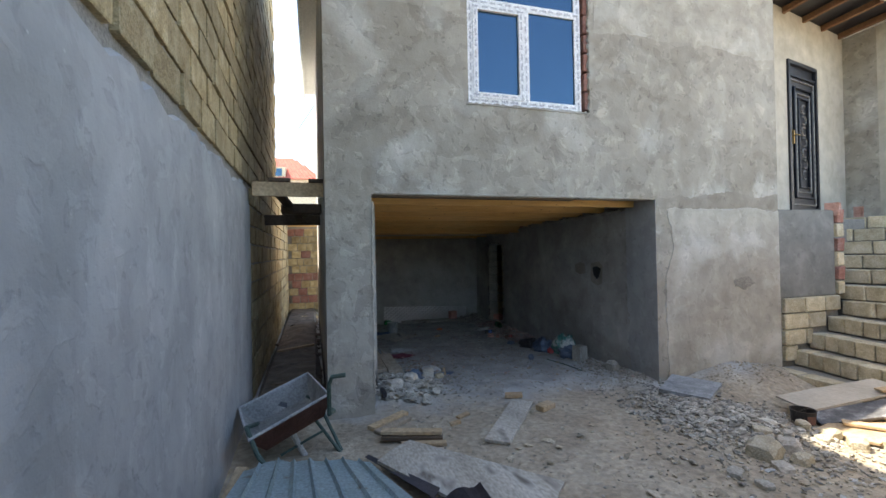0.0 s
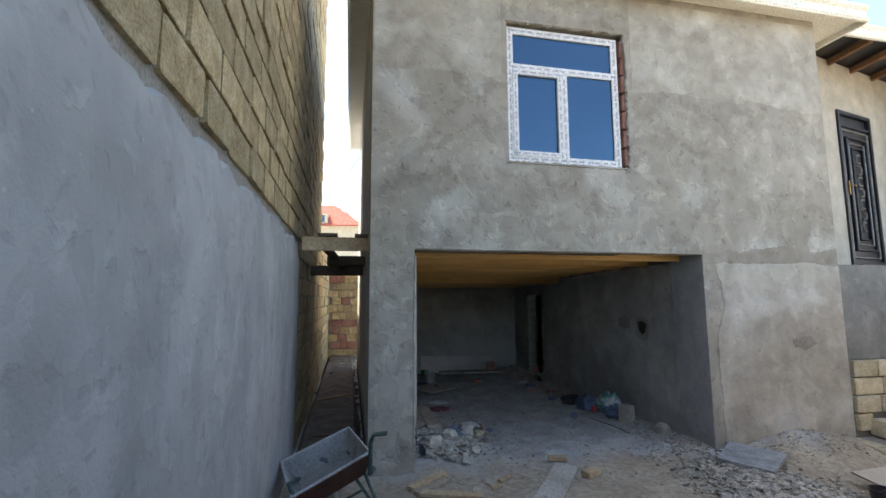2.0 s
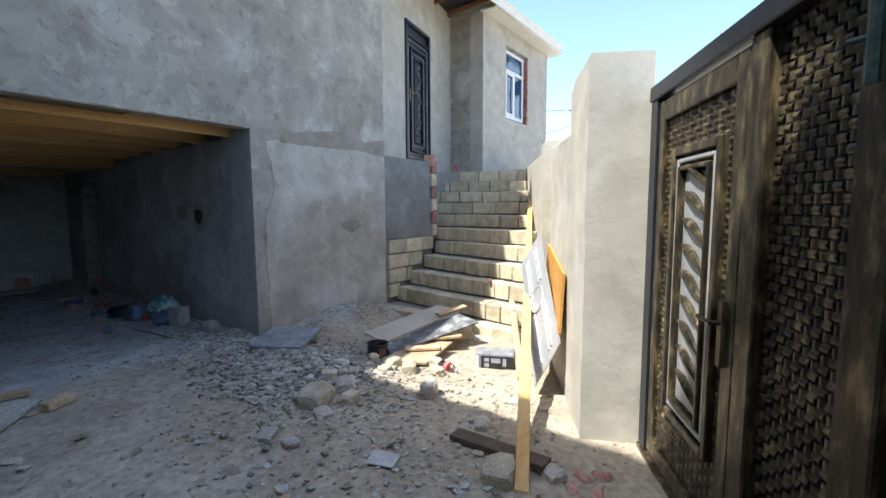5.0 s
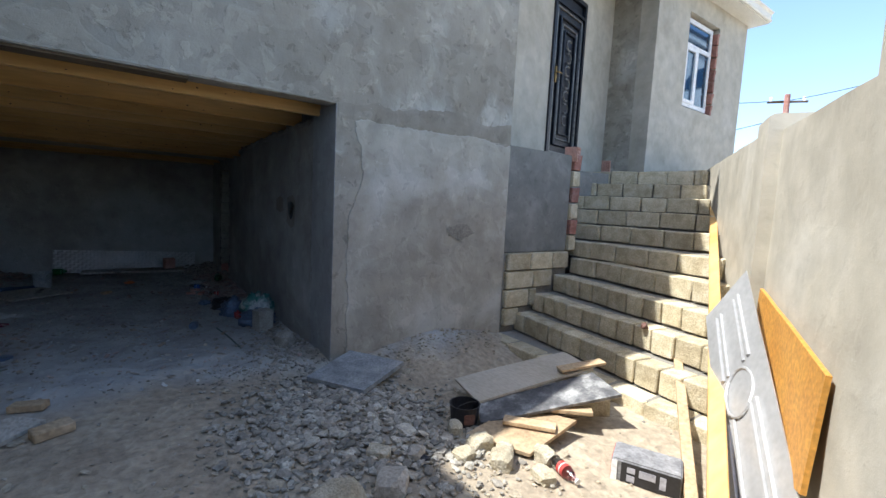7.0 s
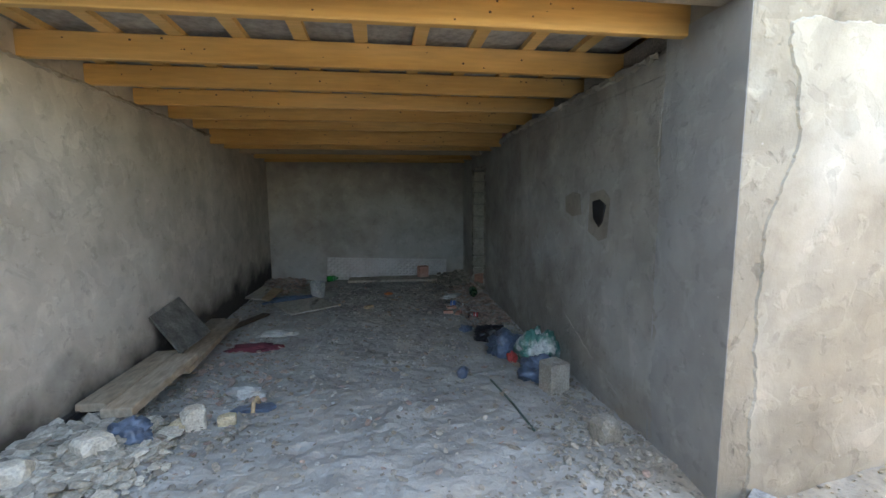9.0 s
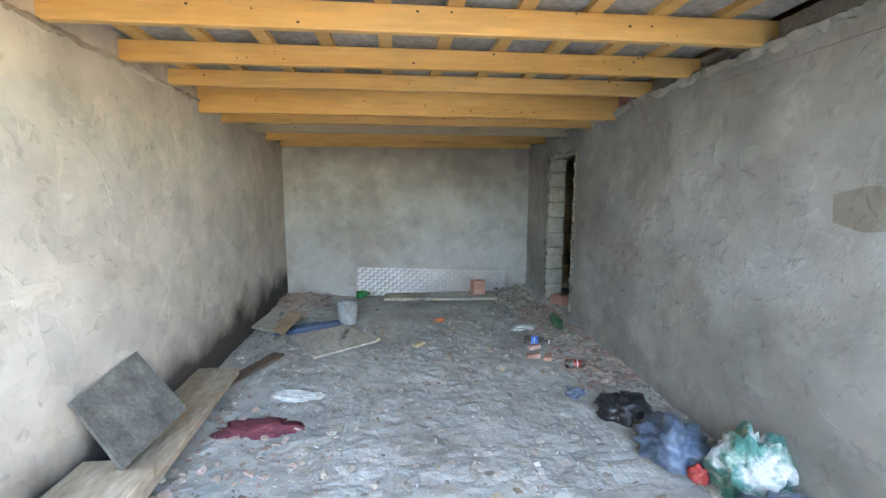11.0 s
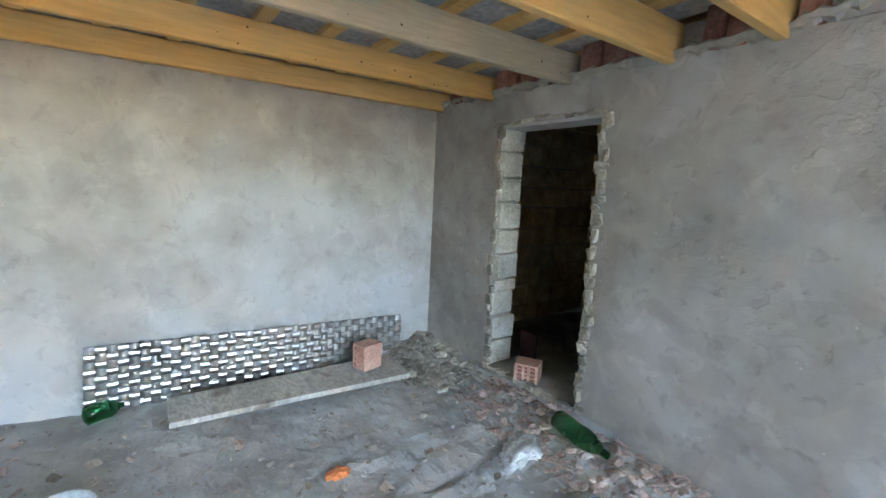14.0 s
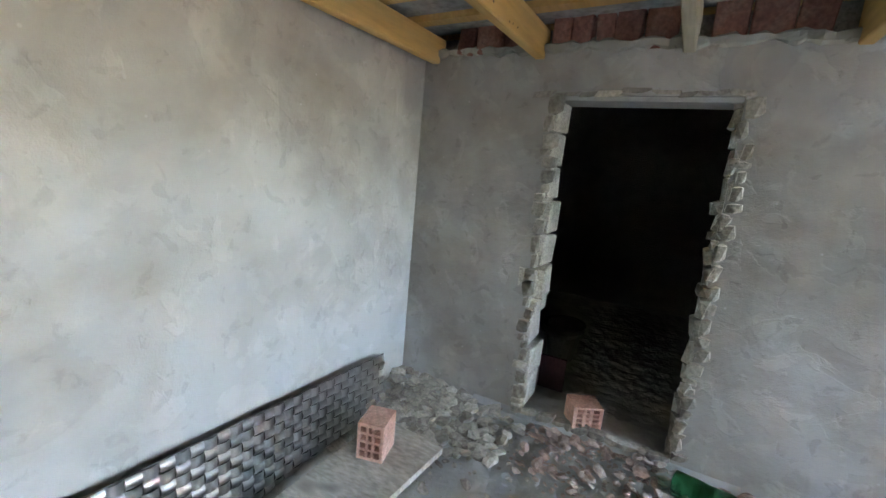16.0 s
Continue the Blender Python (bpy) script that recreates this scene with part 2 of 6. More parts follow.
def wall(name, along, z, thick, holes, material, label="", m=None):
    """A wall that runs along x from along[0] to along[1], with thickness y thick[0] to thick[1] and holes (x0, x1, z0, z1)."""
    bm = bmesh.new()
    xs = sorted({*along, *[h[0] for h in holes], *[h[1] for h in holes]})
    xs = [x for x in xs if along[0] <= x <= along[1]]
    zs = sorted({*z, *[h[2] for h in holes], *[h[3] for h in holes]})
    zs = [q for q in zs if z[0] <= q <= z[1]]
    solid = lambda i, j: 0 <= i < len(xs) - 1 and 0 <= j < len(zs) - 1 and not any(h[0] <= (xs[i] + xs[i + 1]) / 2 <= h[1] and h[2] <= (zs[j] + zs[j + 1]) / 2 <= h[3] for h in holes)
    V = {}

    def v(i, k, j):
        if (i, k, j) not in V:
            p = Vector((xs[i], thick[k], zs[j]))
            V[i, k, j] = bm.verts.new(m @ p if m is not None else p)
        return V[i, k, j]

    for i in range(len(xs) - 1):
        for j in range(len(zs) - 1):
            if not solid(i, j):
                continue
            bm.faces.new([v(i, 0, j), v(i + 1, 0, j), v(i + 1, 0, j + 1), v(i, 0, j + 1)])
            bm.faces.new([v(i, 1, j), v(i, 1, j + 1), v(i + 1, 1, j + 1), v(i + 1, 1, j)])
            if not solid(i - 1, j):
                bm.faces.new([v(i, 0, j), v(i, 0, j + 1), v(i, 1, j + 1), v(i, 1, j)])
            if not solid(i + 1, j):
                bm.faces.new([v(i + 1, 0, j), v(i + 1, 1, j), v(i + 1, 1, j + 1), v(i + 1, 0, j + 1)])
            if not solid(i, j - 1):
                bm.faces.new([v(i, 0, j), v(i, 1, j), v(i + 1, 1, j), v(i + 1, 0, j)])
            if not solid(i, j + 1):
                bm.faces.new([v(i, 0, j + 1), v(i + 1, 0, j + 1), v(i + 1, 1, j + 1), v(i, 1, j + 1)])
    return setting(name, bm, material, label)



# ---- shapes ----
def bevelled(bm, width):
    bmesh.ops.bevel(bm, geom=bm.edges[:], offset=width, segments=1, affect="EDGES")
    return bm


def rough_block(seed, rough=0.012, width=0.012):
    """A unit stone block with worn edges, from -0.5 to 0.5, for scaling."""
    rnd = random.Random(seed)
    bm = bmesh.new()
    bmesh.ops.create_cube(bm, size=1)
    for v in bm.verts:
        v.co += Vector([rnd.uniform(-1, 1) * 0.022 for _ in range(3)])
    bmesh.ops.bevel(bm, geom=bm.edges[:], offset=0.045, segments=1, affect="EDGES")
    return bm


BLOCKS = []
for s in range(7):
    bm = rough_block(s)
    me = bpy.data.meshes.new("stone_block")
    bm.normal_update()
    bm.to_mesh(me)
    bm.free()
    me.materials.append(LIME)
    BLOCKS.append(me)


def piece(name, me, m, parent):
    ob = new(name, me)
    ob.parent = parent
    ob.matrix_local = m
    return ob


def scaled(centre, size, rz=0.0, rx=0.0, ry=0.0):
    return pose(*centre, rx, ry, rz) @ Matrix.Diagonal((*size, 1))


def joined_boxes(name, mats, source, material, kind="stuff", label=""):
    """Many copies of one small mesh at the given poses, joined into one object."""
    me0 = source
    base = np.array([v.co[:] for v in me0.vertices])
    faces = [list(p.vertices) for p in me0.polygons]
    V, Fc = [], []
    for k, m in enumerate(mats):
        M = np.array(m)
        V.append(base @ M[:3, :3].T + M[:3, 3])
        off = k * len(base)
        Fc += [[i + off for i in f] for f in faces]
    me = bpy.data.meshes.new(name)
    me.from_pydata(np.concatenate(V).tolist(), [], Fc)
    me.materials.append(material)
    ob = new(name, me)
    return tagged(ob, label=label, kind=kind)


def rock_mesh(seed, material, flat=0.7, n=1, amount=0.28):
    bm = bmesh.new()
    bmesh.ops.create_icosphere(bm, subdivisions=n, radius=0.5)
    rnd = random.Random(seed)
    o = Vector((rnd.uniform(0, 50),) * 3)
    for v in bm.verts:
        v.co *= 1 + amount * noise.noise(v.co * 2.3 + o) * 2
        v.co.z *= flat
        for k in range(3):
            lim = 0.36 if k < 2 else 0.3
            v.co[k] = max(-lim, min(lim, v.co[k]))
    me = bpy.data.meshes.new("rock")
    bm.normal_update()
    bm.to_mesh(me)
    bm.free()
    me.materials.append(material)
    return me


def tube(bm, points, r, sides=8, m=None):
    """A round bar along points."""
    rings = []
    pts = [Vector(p) for p in points]
    for i, p in enumerate(pts):
        d = (pts[min(i + 1, len(pts) - 1)] - pts[max(i - 1, 0)]).normalized()
        q = d.to_track_quat("Z", "Y")
        rr = r[i] if isinstance(r, (list, tuple)) else r
        rings.append([bm.verts.new(p + q @ Vector((rr * math.cos(a), rr * math.sin(a), 0))) for a in [2 * math.pi * k / sides for k in range(sides)]])
    for a, b in zip(rings, rings[1:]):
        for k in range(sides):
            bm.faces.new([a[k], a[(k + 1) % sides], b[(k + 1) % sides], b[k]])
    bm.faces.new(rings[0][::-1])
    bm.faces.new(rings[-1])


def lathe(bm, profile, sides=20, centre=(0, 0, 0), m=None, squash=1.0):
    """A turned shape: profile of (radius, height)."""
    c = Vector(centre)
    rings = []
    for r, z in profile:
        ring = []
        for k in range(sides):
            a = 2 * math.pi * k / sides
            p = Vector((r * math.cos(a), r * math.sin(a) * squash, z)) + c
            ring.append(bm.verts.new(m @ p if m is not None else p))
        rings.append(ring)
    for a, b in zip(rings, rings[1:]):
        for k in range(sides):
            bm.faces.new([a[k], a[(k + 1) % sides], b[(k + 1) % sides], b[k]])
    bm.faces.new(rings[0][::-1])
    bm.faces.new(rings[-1])


def hull(bm, points, flat=None):
    vs = [bm.verts.new(p) for p in points]
    bmesh.ops.convex_hull(bm, input=vs)


def sheet_slab(name, corners, thick, material, label, category, group="", bend=0.0, nu=10, nv=6, worn=0.004):
    """A board between four corners (in order), with thickness, slightly bent and worn."""
    a, b, c, d = [Vector(p) for p in corners]
    nrm = (b - a).cross(d - a).normalized()
    if nrm.z < 0:
        nrm = -nrm
    bm = bmesh.new()
    rows = []
    for side in (0, 1):
        g = []
        for i in range(nu + 1):
            r = []
            for j in range(nv + 1):
                u, v = i / nu, j / nv
                p = (a * (1 - u) + b * u) * (1 - v) + (d * (1 - u) + c * u) * v
                if i in (0, nu) or j in (0, nv):
                    p = p + (p - (a + b + c + d) / 4).normalized() * noise.noise(p * 9) * worn
                p = p + nrm * (bend * math.sin(math.pi * u) - side * thick)
                r.append(bm.verts.new(p))
            g.append(r)
        rows.append(g)
    for side in (0, 1):
        for i in range(nu):
            for j in range(nv):
                q = [rows[side][i][j], rows[side][i + 1][j], rows[side][i + 1][j + 1], rows[side][i][j + 1]]
                bm.faces.new(q if side == 0 else q[::-1])
    rim = [(i, 0) for i in range(nu)] + [(nu, j) for j in range(nv)] + [(i, nv) for i in range(nu, 0, -1)] + [(0, j) for j in range(nv, 0, -1)]
    for k in range(len(rim)):
        p, q = rim[k], rim[(k + 1) % len(rim)]
        bm.faces.new([rows[0][p[0]][p[1]], rows[1][p[0]][p[1]], rows[1][q[0]][q[1]], rows[0][q[0]][q[1]]])
    bmesh.ops.recalc_face_normals(bm, faces=bm.faces)
    return tagged(mesh(name, bm, material), label=label, category=category, group=group)


def timber(name, p, q, w, h, material, label, category="plank", group="", roll=0.0):
    """A sawn timber from p to q, w wide and h thick."""
    p, q = Vector(p), Vector(q)
    d = q - p
    bm = bmesh.new()
    box(bm, -w / 2, w / 2, 0, d.length, -h / 2, h / 2)
    bmesh.ops.bevel(bm, geom=bm.edges[:], offset=min(w, h) * 0.1, segments=1, affect="EDGES")
    y = d.normalized()
    x = y.cross(Vector((0, 0, 1))).normalized()
    m = Matrix((x, y, x.cross(y))).transposed().to_4x4()
    m = Matrix.Translation(p) @ m @ Matrix.Rotation(radians(roll), 4, "Y")
    ob = mesh(name, bm, material)
    ob.matrix_world = m
    return tagged(ob, label=label, category=category, group=group)


def weave(bm, u0, u1, z0, z1, cu, cz, h, m, sub=3):
    """A pressed basket-weave sheet over a rectangle in the plane y=0 of m."""
    nu, nz = round((u1 - u0) / cu), round((z1 - z0) / cz)
    N, K = nu * sub, nz * sub
    g = []
    for i in range(N + 1):
        r = []
        for j in range(K + 1):
            a, b = i / sub, j / sub
            ci, cj = min(int(a), nu - 1), min(int(b), nz - 1)
            fa, fb = a - ci, b - cj
            up = (ci + cj) % 2 == 0
            y = h * ((fa if up else 1 - fa) - 0.5) * 1.6 + h * 0.7 * math.sin(math.pi * fb)
            r.append(bm.verts.new(m @ Vector((u0 + (u1 - u0) * i / N, y, z0 + (z1 - z0) * j / K))))
        g.append(r)
    for i in range(N):
        for j in range(K):
            bm.faces.new([g[i][j], g[i + 1][j], g[i + 1][j + 1], g[i][j + 1]])


def basket(bm, u0, u1, z0, z1, cu, cz, h, m, sub=4, fill=1.0):
    """Strands that go over and under in turn: every cell bulges one way, its neighbours the other."""
    nu, nz = round((u1 - u0) / cu), round((z1 - z0) / cz)
    du, dz = (u1 - u0) / nu, (z1 - z0) / nz
    for i in range(nu):
        for j in range(nz):
            flat = (i + j) % 2 == 0
            g = []
            for a in range(sub + 1):
                r = []
                for c in range(sub + 1):
                    fa, fc = a / sub, c / sub
                    bulge = math.sin(math.pi * (fa if flat else fc))
                    ga, gc = (fa, 0.5 + (fc - 0.5) * fill) if flat else (0.5 + (fa - 0.5) * fill, fc)
                    r.append(bm.verts.new(m @ Vector((u0 + du * (i + ga), -h * bulge, z0 + dz * (j + gc)))))
                g.append(r)
            for a in range(sub):
                for c in range(sub):
                    f = bm.faces.new([g[a][c], g[a + 1][c], g[a + 1][c + 1], g[a][c + 1]])
                    f.smooth = True
    n = len(bm.faces)
    # Backing plate takes the second material, which darkens the gaps like shade.
    box(bm, u0, u1, 0.003, 0.006, z0, z1, m)
    bm.faces.ensure_lookup_table()
    for f in bm.faces[n:]:
        f.material_index = 1


def crumpled(name, cx, cy, rx, ry, h, material, label, category, seed=0, n=18, rot=0.0, z=None, parent=None):
    """A crumpled bag or cloth lying on the ground: a closed, folded lump."""
    bm = bmesh.new()
    bmesh.ops.create_icosphere(bm, subdivisions=4, radius=1)
    o = Vector((seed * 3.1, seed * 1.7, 0))
    c, s = math.cos(rot), math.sin(rot)
    base = ground_z(cx, cy) if z is None else z
    for v in bm.verts:
        k = 0.95 + 0.45 * noise.noise(v.co * 1.7 + o) - 0.5 * abs(noise.noise(v.co * 3.2 + o)) + 0.3 * abs(noise.noise(v.co * 7 + o))
        p = v.co * k
        x, y = p.x * rx, p.y * ry
        zz = max(0.0, (p.z + 0.45) / 1.45) * h
        v.co = Vector((cx + c * x - s * y, cy + s * x + c * y, base + zz - 0.004))
    for f in bm.faces:
        f.smooth = True
    return tagged(mesh(name, bm, material, parent), label=label, category=category)


# ---- more materials ----
BRICK = mat("hollow_clay_brick", [(0.40, 0.20, 0.15), (0.48, 0.27, 0.21), (0.52, 0.33, 0.27)], scale=8, fine=70, rnd=0.12, bump=0.3)
BRICK_DARK = mat("clay_brick_dusty", [(0.20, 0.085, 0.065), (0.28, 0.13, 0.10), (0.33, 0.2, 0.17)], scale=9, fine=60, rnd=0.25, bump=0.6)
WOOD_GREY = mat("weathered_board", [(0.32, 0.29, 0.24), (0.41, 0.38, 0.325), (0.49, 0.465, 0.41)], scale=2.5, fine=40, bump=0.35, stretch=(1.5, 0.6, 1), stain=((0.15, 0.13, 0.11), 5, 0.6, 0.7))
BOARD_PALE = mat("pale_plywood", [(0.40, 0.35, 0.275), (0.47, 0.42, 0.34), (0.53, 0.48, 0.40)], scale=2.0, fine=50, bump=0.2, stretch=(1.5, 0.4, 1), fine_mix=0.12, stain=((0.30, 0.26, 0.2), 3, 0.62, 0.75))
WOOD_RAW = mat("raw_pine_board", [(0.36, 0.25, 0.15), (0.45, 0.33, 0.2), (0.52, 0.4, 0.27)], scale=3, fine=40, bump=0.3, rnd=0.15)
WOOD_DUSTY = mat("dusty_thick_plank", [(0.24, 0.185, 0.13), (0.31, 0.25, 0.185), (0.37, 0.31, 0.24)], scale=2.5, fine=30, bump=0.3, rnd=0.1, stretch=(1.5, 0.4, 1))
SANDY = mat("sandy_crumbs", [(0.28, 0.235, 0.17), (0.36, 0.31, 0.23), (0.42, 0.37, 0.29)], scale=6, fine=60, bump=0.6, island=0.25)
GREYSTONE = mat("greyish_stone", [(0.24, 0.225, 0.19), (0.33, 0.31, 0.27), (0.41, 0.39, 0.34)], scale=9, fine=80, bump=0.8, rnd=0.1)
SHELL = mat("yellow_shell_block", [(0.25, 0.18, 0.085), (0.36, 0.275, 0.145), (0.46, 0.38, 0.235)], scale=8, fine=70, bump=1.0, rnd=0.22)
SHELL_ISLAND = mat("yellow_shell_block_joined", [(0.25, 0.18, 0.085), (0.36, 0.275, 0.145), (0.46, 0.38, 0.235)], scale=8, fine=70, bump=1.0, island=0.22)
SHELLS = []
for me in BLOCKS:
    me = me.copy()
    me.materials[0] = SHELL
    SHELLS.append(me)
WOOD_DARK = mat("dark_damp_timber", [(0.07, 0.05, 0.035), (0.13, 0.09, 0.06)], scale=4, fine=40, bump=0.4)
PINE_GREY = mat("pale_dusty_timber", [(0.36, 0.31, 0.22), (0.43, 0.38, 0.29)], scale=3, fine=40, rough=0.7, bump=0.12, stretch=(0.2, 2, 2), fine_mix=0.1)
RUBBLE = mat("grey_rubble", [(0.22, 0.20, 0.165), (0.30, 0.275, 0.235), (0.38, 0.35, 0.30)], scale=6, fine=60, bump=0.6, island=0.35)
# Brown alley dirt, made darker: the alley's shade is in the colour.
ALLEY_DIRT_SHADED = mat("brown_dirt_shaded", [(0.06, 0.045, 0.035), (0.11, 0.085, 0.065), (0.16, 0.13, 0.1)], scale=5, fine=60, bump=0.6, island=0.4)
RUBBLE_RED = mat("brick_rubble", [(0.28, 0.20, 0.17), (0.36, 0.27, 0.23), (0.40, 0.36, 0.32)], scale=5, fine=60, bump=0.6, island=0.3)
PALE_RUBBLE = mat("pale_broken_stone", [(0.30, 0.275, 0.23), (0.40, 0.375, 0.32), (0.48, 0.455, 0.40)], scale=9, fine=80, bump=0.8, island=0.3)
YELLOW_STONE = mat("yellow_shell_stone", [(0.33, 0.28, 0.19), (0.43, 0.38, 0.28), (0.50, 0.46, 0.37)], scale=10, fine=90, bump=0.9, rnd=0.12)
SHEET_BLUE = mat("pale_blue_painted_sheet", [(0.33, 0.43, 0.45), (0.40, 0.50, 0.52), (0.46, 0.55, 0.57)], scale=3, fine=60, rough=0.45, bump=0.08, stain=((0.25, 0.22, 0.17), 7, 0.66, 0.74))
SHEET_DARK = mat("dark_crumpled_sheet", [(0.03, 0.03, 0.04), (0.06, 0.06, 0.075)], scale=6, fine=60, rough=0.4, bump=0.1)
GALV = mat("pressed_bright_steel", [(0.52, 0.525, 0.53), (0.64, 0.645, 0.65)], scale=5, fine=60, rough=0.3, bump=0.02, metal=1.0, fine_mix=0.06)
SILVER = mat("silver_painted_panel", [(0.36, 0.36, 0.365), (0.48, 0.48, 0.485)], scale=2, fine=30, rough=0.4, metal=0.4, bump=0.05, fine_mix=0.08)
ORANGE = mat("orange_varnished_board", [(0.48, 0.22, 0.04), (0.58, 0.3, 0.06)], scale=4, fine=50, rough=0.5, bump=0.1)
GREENPIPE = mat("green_painted_steel", [(0.03, 0.06, 0.05), (0.07, 0.11, 0.09)], scale=15, fine=60, rough=0.55, bump=0.2)
RUST = mat("rusty_red_steel", [(0.10, 0.045, 0.035), (0.16, 0.08, 0.06)], scale=8, fine=60, rough=0.7, bump=0.4)
TRAY = mat("cement_caked_steel", [(0.26, 0.26, 0.25), (0.38, 0.38, 0.365), (0.48, 0.48, 0.465)], scale=7, fine=60, rough=0.8, bump=0.7)
BAG_BLUE = mat("blue_plastic_bag", [(0.07, 0.10, 0.155), (0.12, 0.165, 0.24)], scale=6, fine=40, rough=0.35, bump=0.3)
BAG_GREEN = mat("green_white_sack", [(0.02, 0.13, 0.11), (0.06, 0.2, 0.17), (0.5, 0.52, 0.5), (0.5, 0.52, 0.5)], scale=8, fine=60, rough=0.6, bump=0.3)
BAG_BLACK = mat("black_plastic_bag", [(0.012, 0.012, 0.015), (0.03, 0.03, 0.035)], scale=6, fine=40, rough=0.35, bump=0.3)
CLOTH_RED = mat("dark_red_cloth", [(0.10, 0.02, 0.035), (0.17, 0.04, 0.055)], scale=10, fine=90, bump=0.4)
CLOTH_PALE = mat("pale_dirty_cloth", [(0.35, 0.36, 0.35), (0.5, 0.5, 0.48)], scale=8, fine=90, bump=0.3)
DENIM = mat("blue_denim", [(0.05, 0.08, 0.14), (0.10, 0.15, 0.24)], scale=8, fine=120, bump=0.4)
BUCKET = mat("cement_splashed_plastic", [(0.26, 0.30, 0.31), (0.36, 0.39, 0.4), (0.5, 0.5, 0.48)], scale=12, fine=50, rough=0.7, bump=0.4)
BLACKP = mat("black_plastic", [(0.012, 0.012, 0.014), (0.025, 0.025, 0.03)], scale=8, fine=60, rough=0.4, bump=0.1)
REDP = mat("red_plastic", [(0.35, 0.03, 0.03), (0.45, 0.06, 0.05)], scale=8, fine=60, rough=0.5, bump=0.1)
BLUEP = mat("blue_label", [(0.02, 0.10, 0.42), (0.03, 0.14, 0.5)], scale=8, fine=60, rough=0.4, bump=0.0)
ORANGEP = mat("orange_plastic", [(0.6, 0.17, 0.05), (0.68, 0.22, 0.07)], scale=8, fine=60, rough=0.5, bump=0.1)
ROOFRED = mat("red_roof_tiles", [(0.36, 0.08, 0.06), (0.46, 0.14, 0.1)], scale=4, fine=30, bump=0.3)
CREAMWALL = mat("cream_far_wall", [(0.5, 0.43, 0.3), (0.58, 0.5, 0.37)], scale=1, fine=10, bump=0.2)
PRINT = mat("printed_film_marks", [(0.33, 0.33, 0.37), (0.4, 0.4, 0.44)], scale=5, fine=50, rough=0.5, bump=0.0)


def clear(name, colour, rough=0.05, ior=1.45):
    m = bpy.data.materials.new(name)
    m.use_nodes = True
    b = m.node_tree.nodes["Principled BSDF"]
    b.inputs["Base Color"].default_value = (*colour, 1)
    b.inputs["Transmission Weight"].default_value = 1.0
    b.inputs["Roughness"].default_value = rough
    b.inputs["IOR"].default_value = ior
    return m


GREEN_GLASS = clear("green_bottle_plastic", (0.05, 0.38, 0.14))
CLEAR_PLASTIC = clear("clear_bottle_plastic", (0.75, 0.78, 0.8), 0.12)
PANE = mat("blue_reflective_glass", [(0.05, 0.105, 0.17), (0.06, 0.12, 0.19)], scale=0.5, fine=3, rough=0.03, bump=0.0, metal=0.75, fine_mix=0.02)

# ---- ground ----
PILE, PIERPILE = (-0.25, -0.95), (-2.95, 0.72)


def smooth_heap(x, y, cx, cy, rx, ry, h):
    d = math.hypot((x - cx) / rx, (y - cy) / ry)
    return h * (1 - d * d) ** 2 if d < 1 else 0


def ground_z(x, y):
    """The height of the ground: lower towards the stair, with low heaps."""
    z = -0.03
    if y > 0.3:
        z -= 0.08 * min(1, (y - 0.3) / 2)
    if y < 0.3 and x > -1:
        z -= 0.13 * min(1, (x + 1) / 1.8) * min(1, (0.3 - y) / 0.9)
    z += smooth_heap(x, y, -0.25, -0.95, 0.8, 0.8, 0.06)
    z += smooth_heap(x, y, 1.1, -0.1, 1.0, 0.75, 0.16)
    z += smooth_heap(x, y, -3.0, 0.65, 0.75, 0.8, 0.12)
    z += smooth_heap(x, y, -0.05, 4.0, 0.4, 2.2, 0.06)
    z += smooth_heap(x, y, -3.0, 5.5, 0.8, 0.9, 0.07)
    z += smooth_heap(x, y, -0.1, 5.7, 0.7, 0.6, 0.07)
    z += smooth_heap(x, y, -3.95, 4.5, 0.6, 3.5, 0.15)
    if y > 0.2 and x > -3.2:
        z += 0.014 * abs(noise.noise((x * 4.1, y * 5.2, 9))) + 0.012 * noise.noise((x * 14, y * 14, 2))
    z += 0.018 * noise.noise((x * 0.9, y * 0.9, 0)) + 0.012 * noise.noise((x * 3.3, y * 3.3, 3)) + 0.01 * noise.noise((x * 9, y * 9, 5))
    return z


bm = bmesh.new()
xs = [-400, -60, -20, -8] + [-5 + 0.05 * i for i in range(35)] + [-3.25 + 0.03 * i for i in range(150)] + [1.25 + 0.05 * i for i in range(76)] + [6, 8, 12, 20, 60, 400]
ys = [-400, -60, -20, -9] + [-6 + 0.05 * i for i in range(125)] + [0.25 + 0.028 * i for i in range(200)] + [5.9, 6.1, 6.4] + [8, 12, 20, 60, 400]
grid = [[bm.verts.new((x, y, ground_z(x, y))) for y in ys] for x in xs]
for i in range(len(xs) - 1):
    for j in range(len(ys) - 1):
        bm.faces.new([grid[i][j], grid[i + 1][j], grid[i + 1][j + 1], grid[i][j + 1]])
ground = setting("ground", bm, SOIL, "sandy building-site ground, grey with cement dust in the garage")
bm = bmesh.new()
rows = [[bm.verts.new((-4.38 + 0.092 * i, 0.35 + 0.1 * j + 0.05 * noise.noise((i * 3.1, j, 4)), -0.01 + (0.03 * noise.noise((i * 0.7, j * 0.5, 2)) + 0.035 if 0 < i < 8 and 0 < j < 81 else -0.1) + max(0, ground_z(-4.38 + 0.092 * i, 0.35 + 0.1 * j) + 0.03))) for j in range(82)] for i in range(9)]
for i in range(8):
    for j in range(81):
        bm.faces.new([rows[i][j], rows[i + 1][j], rows[i + 1][j + 1], rows[i][j + 1]])
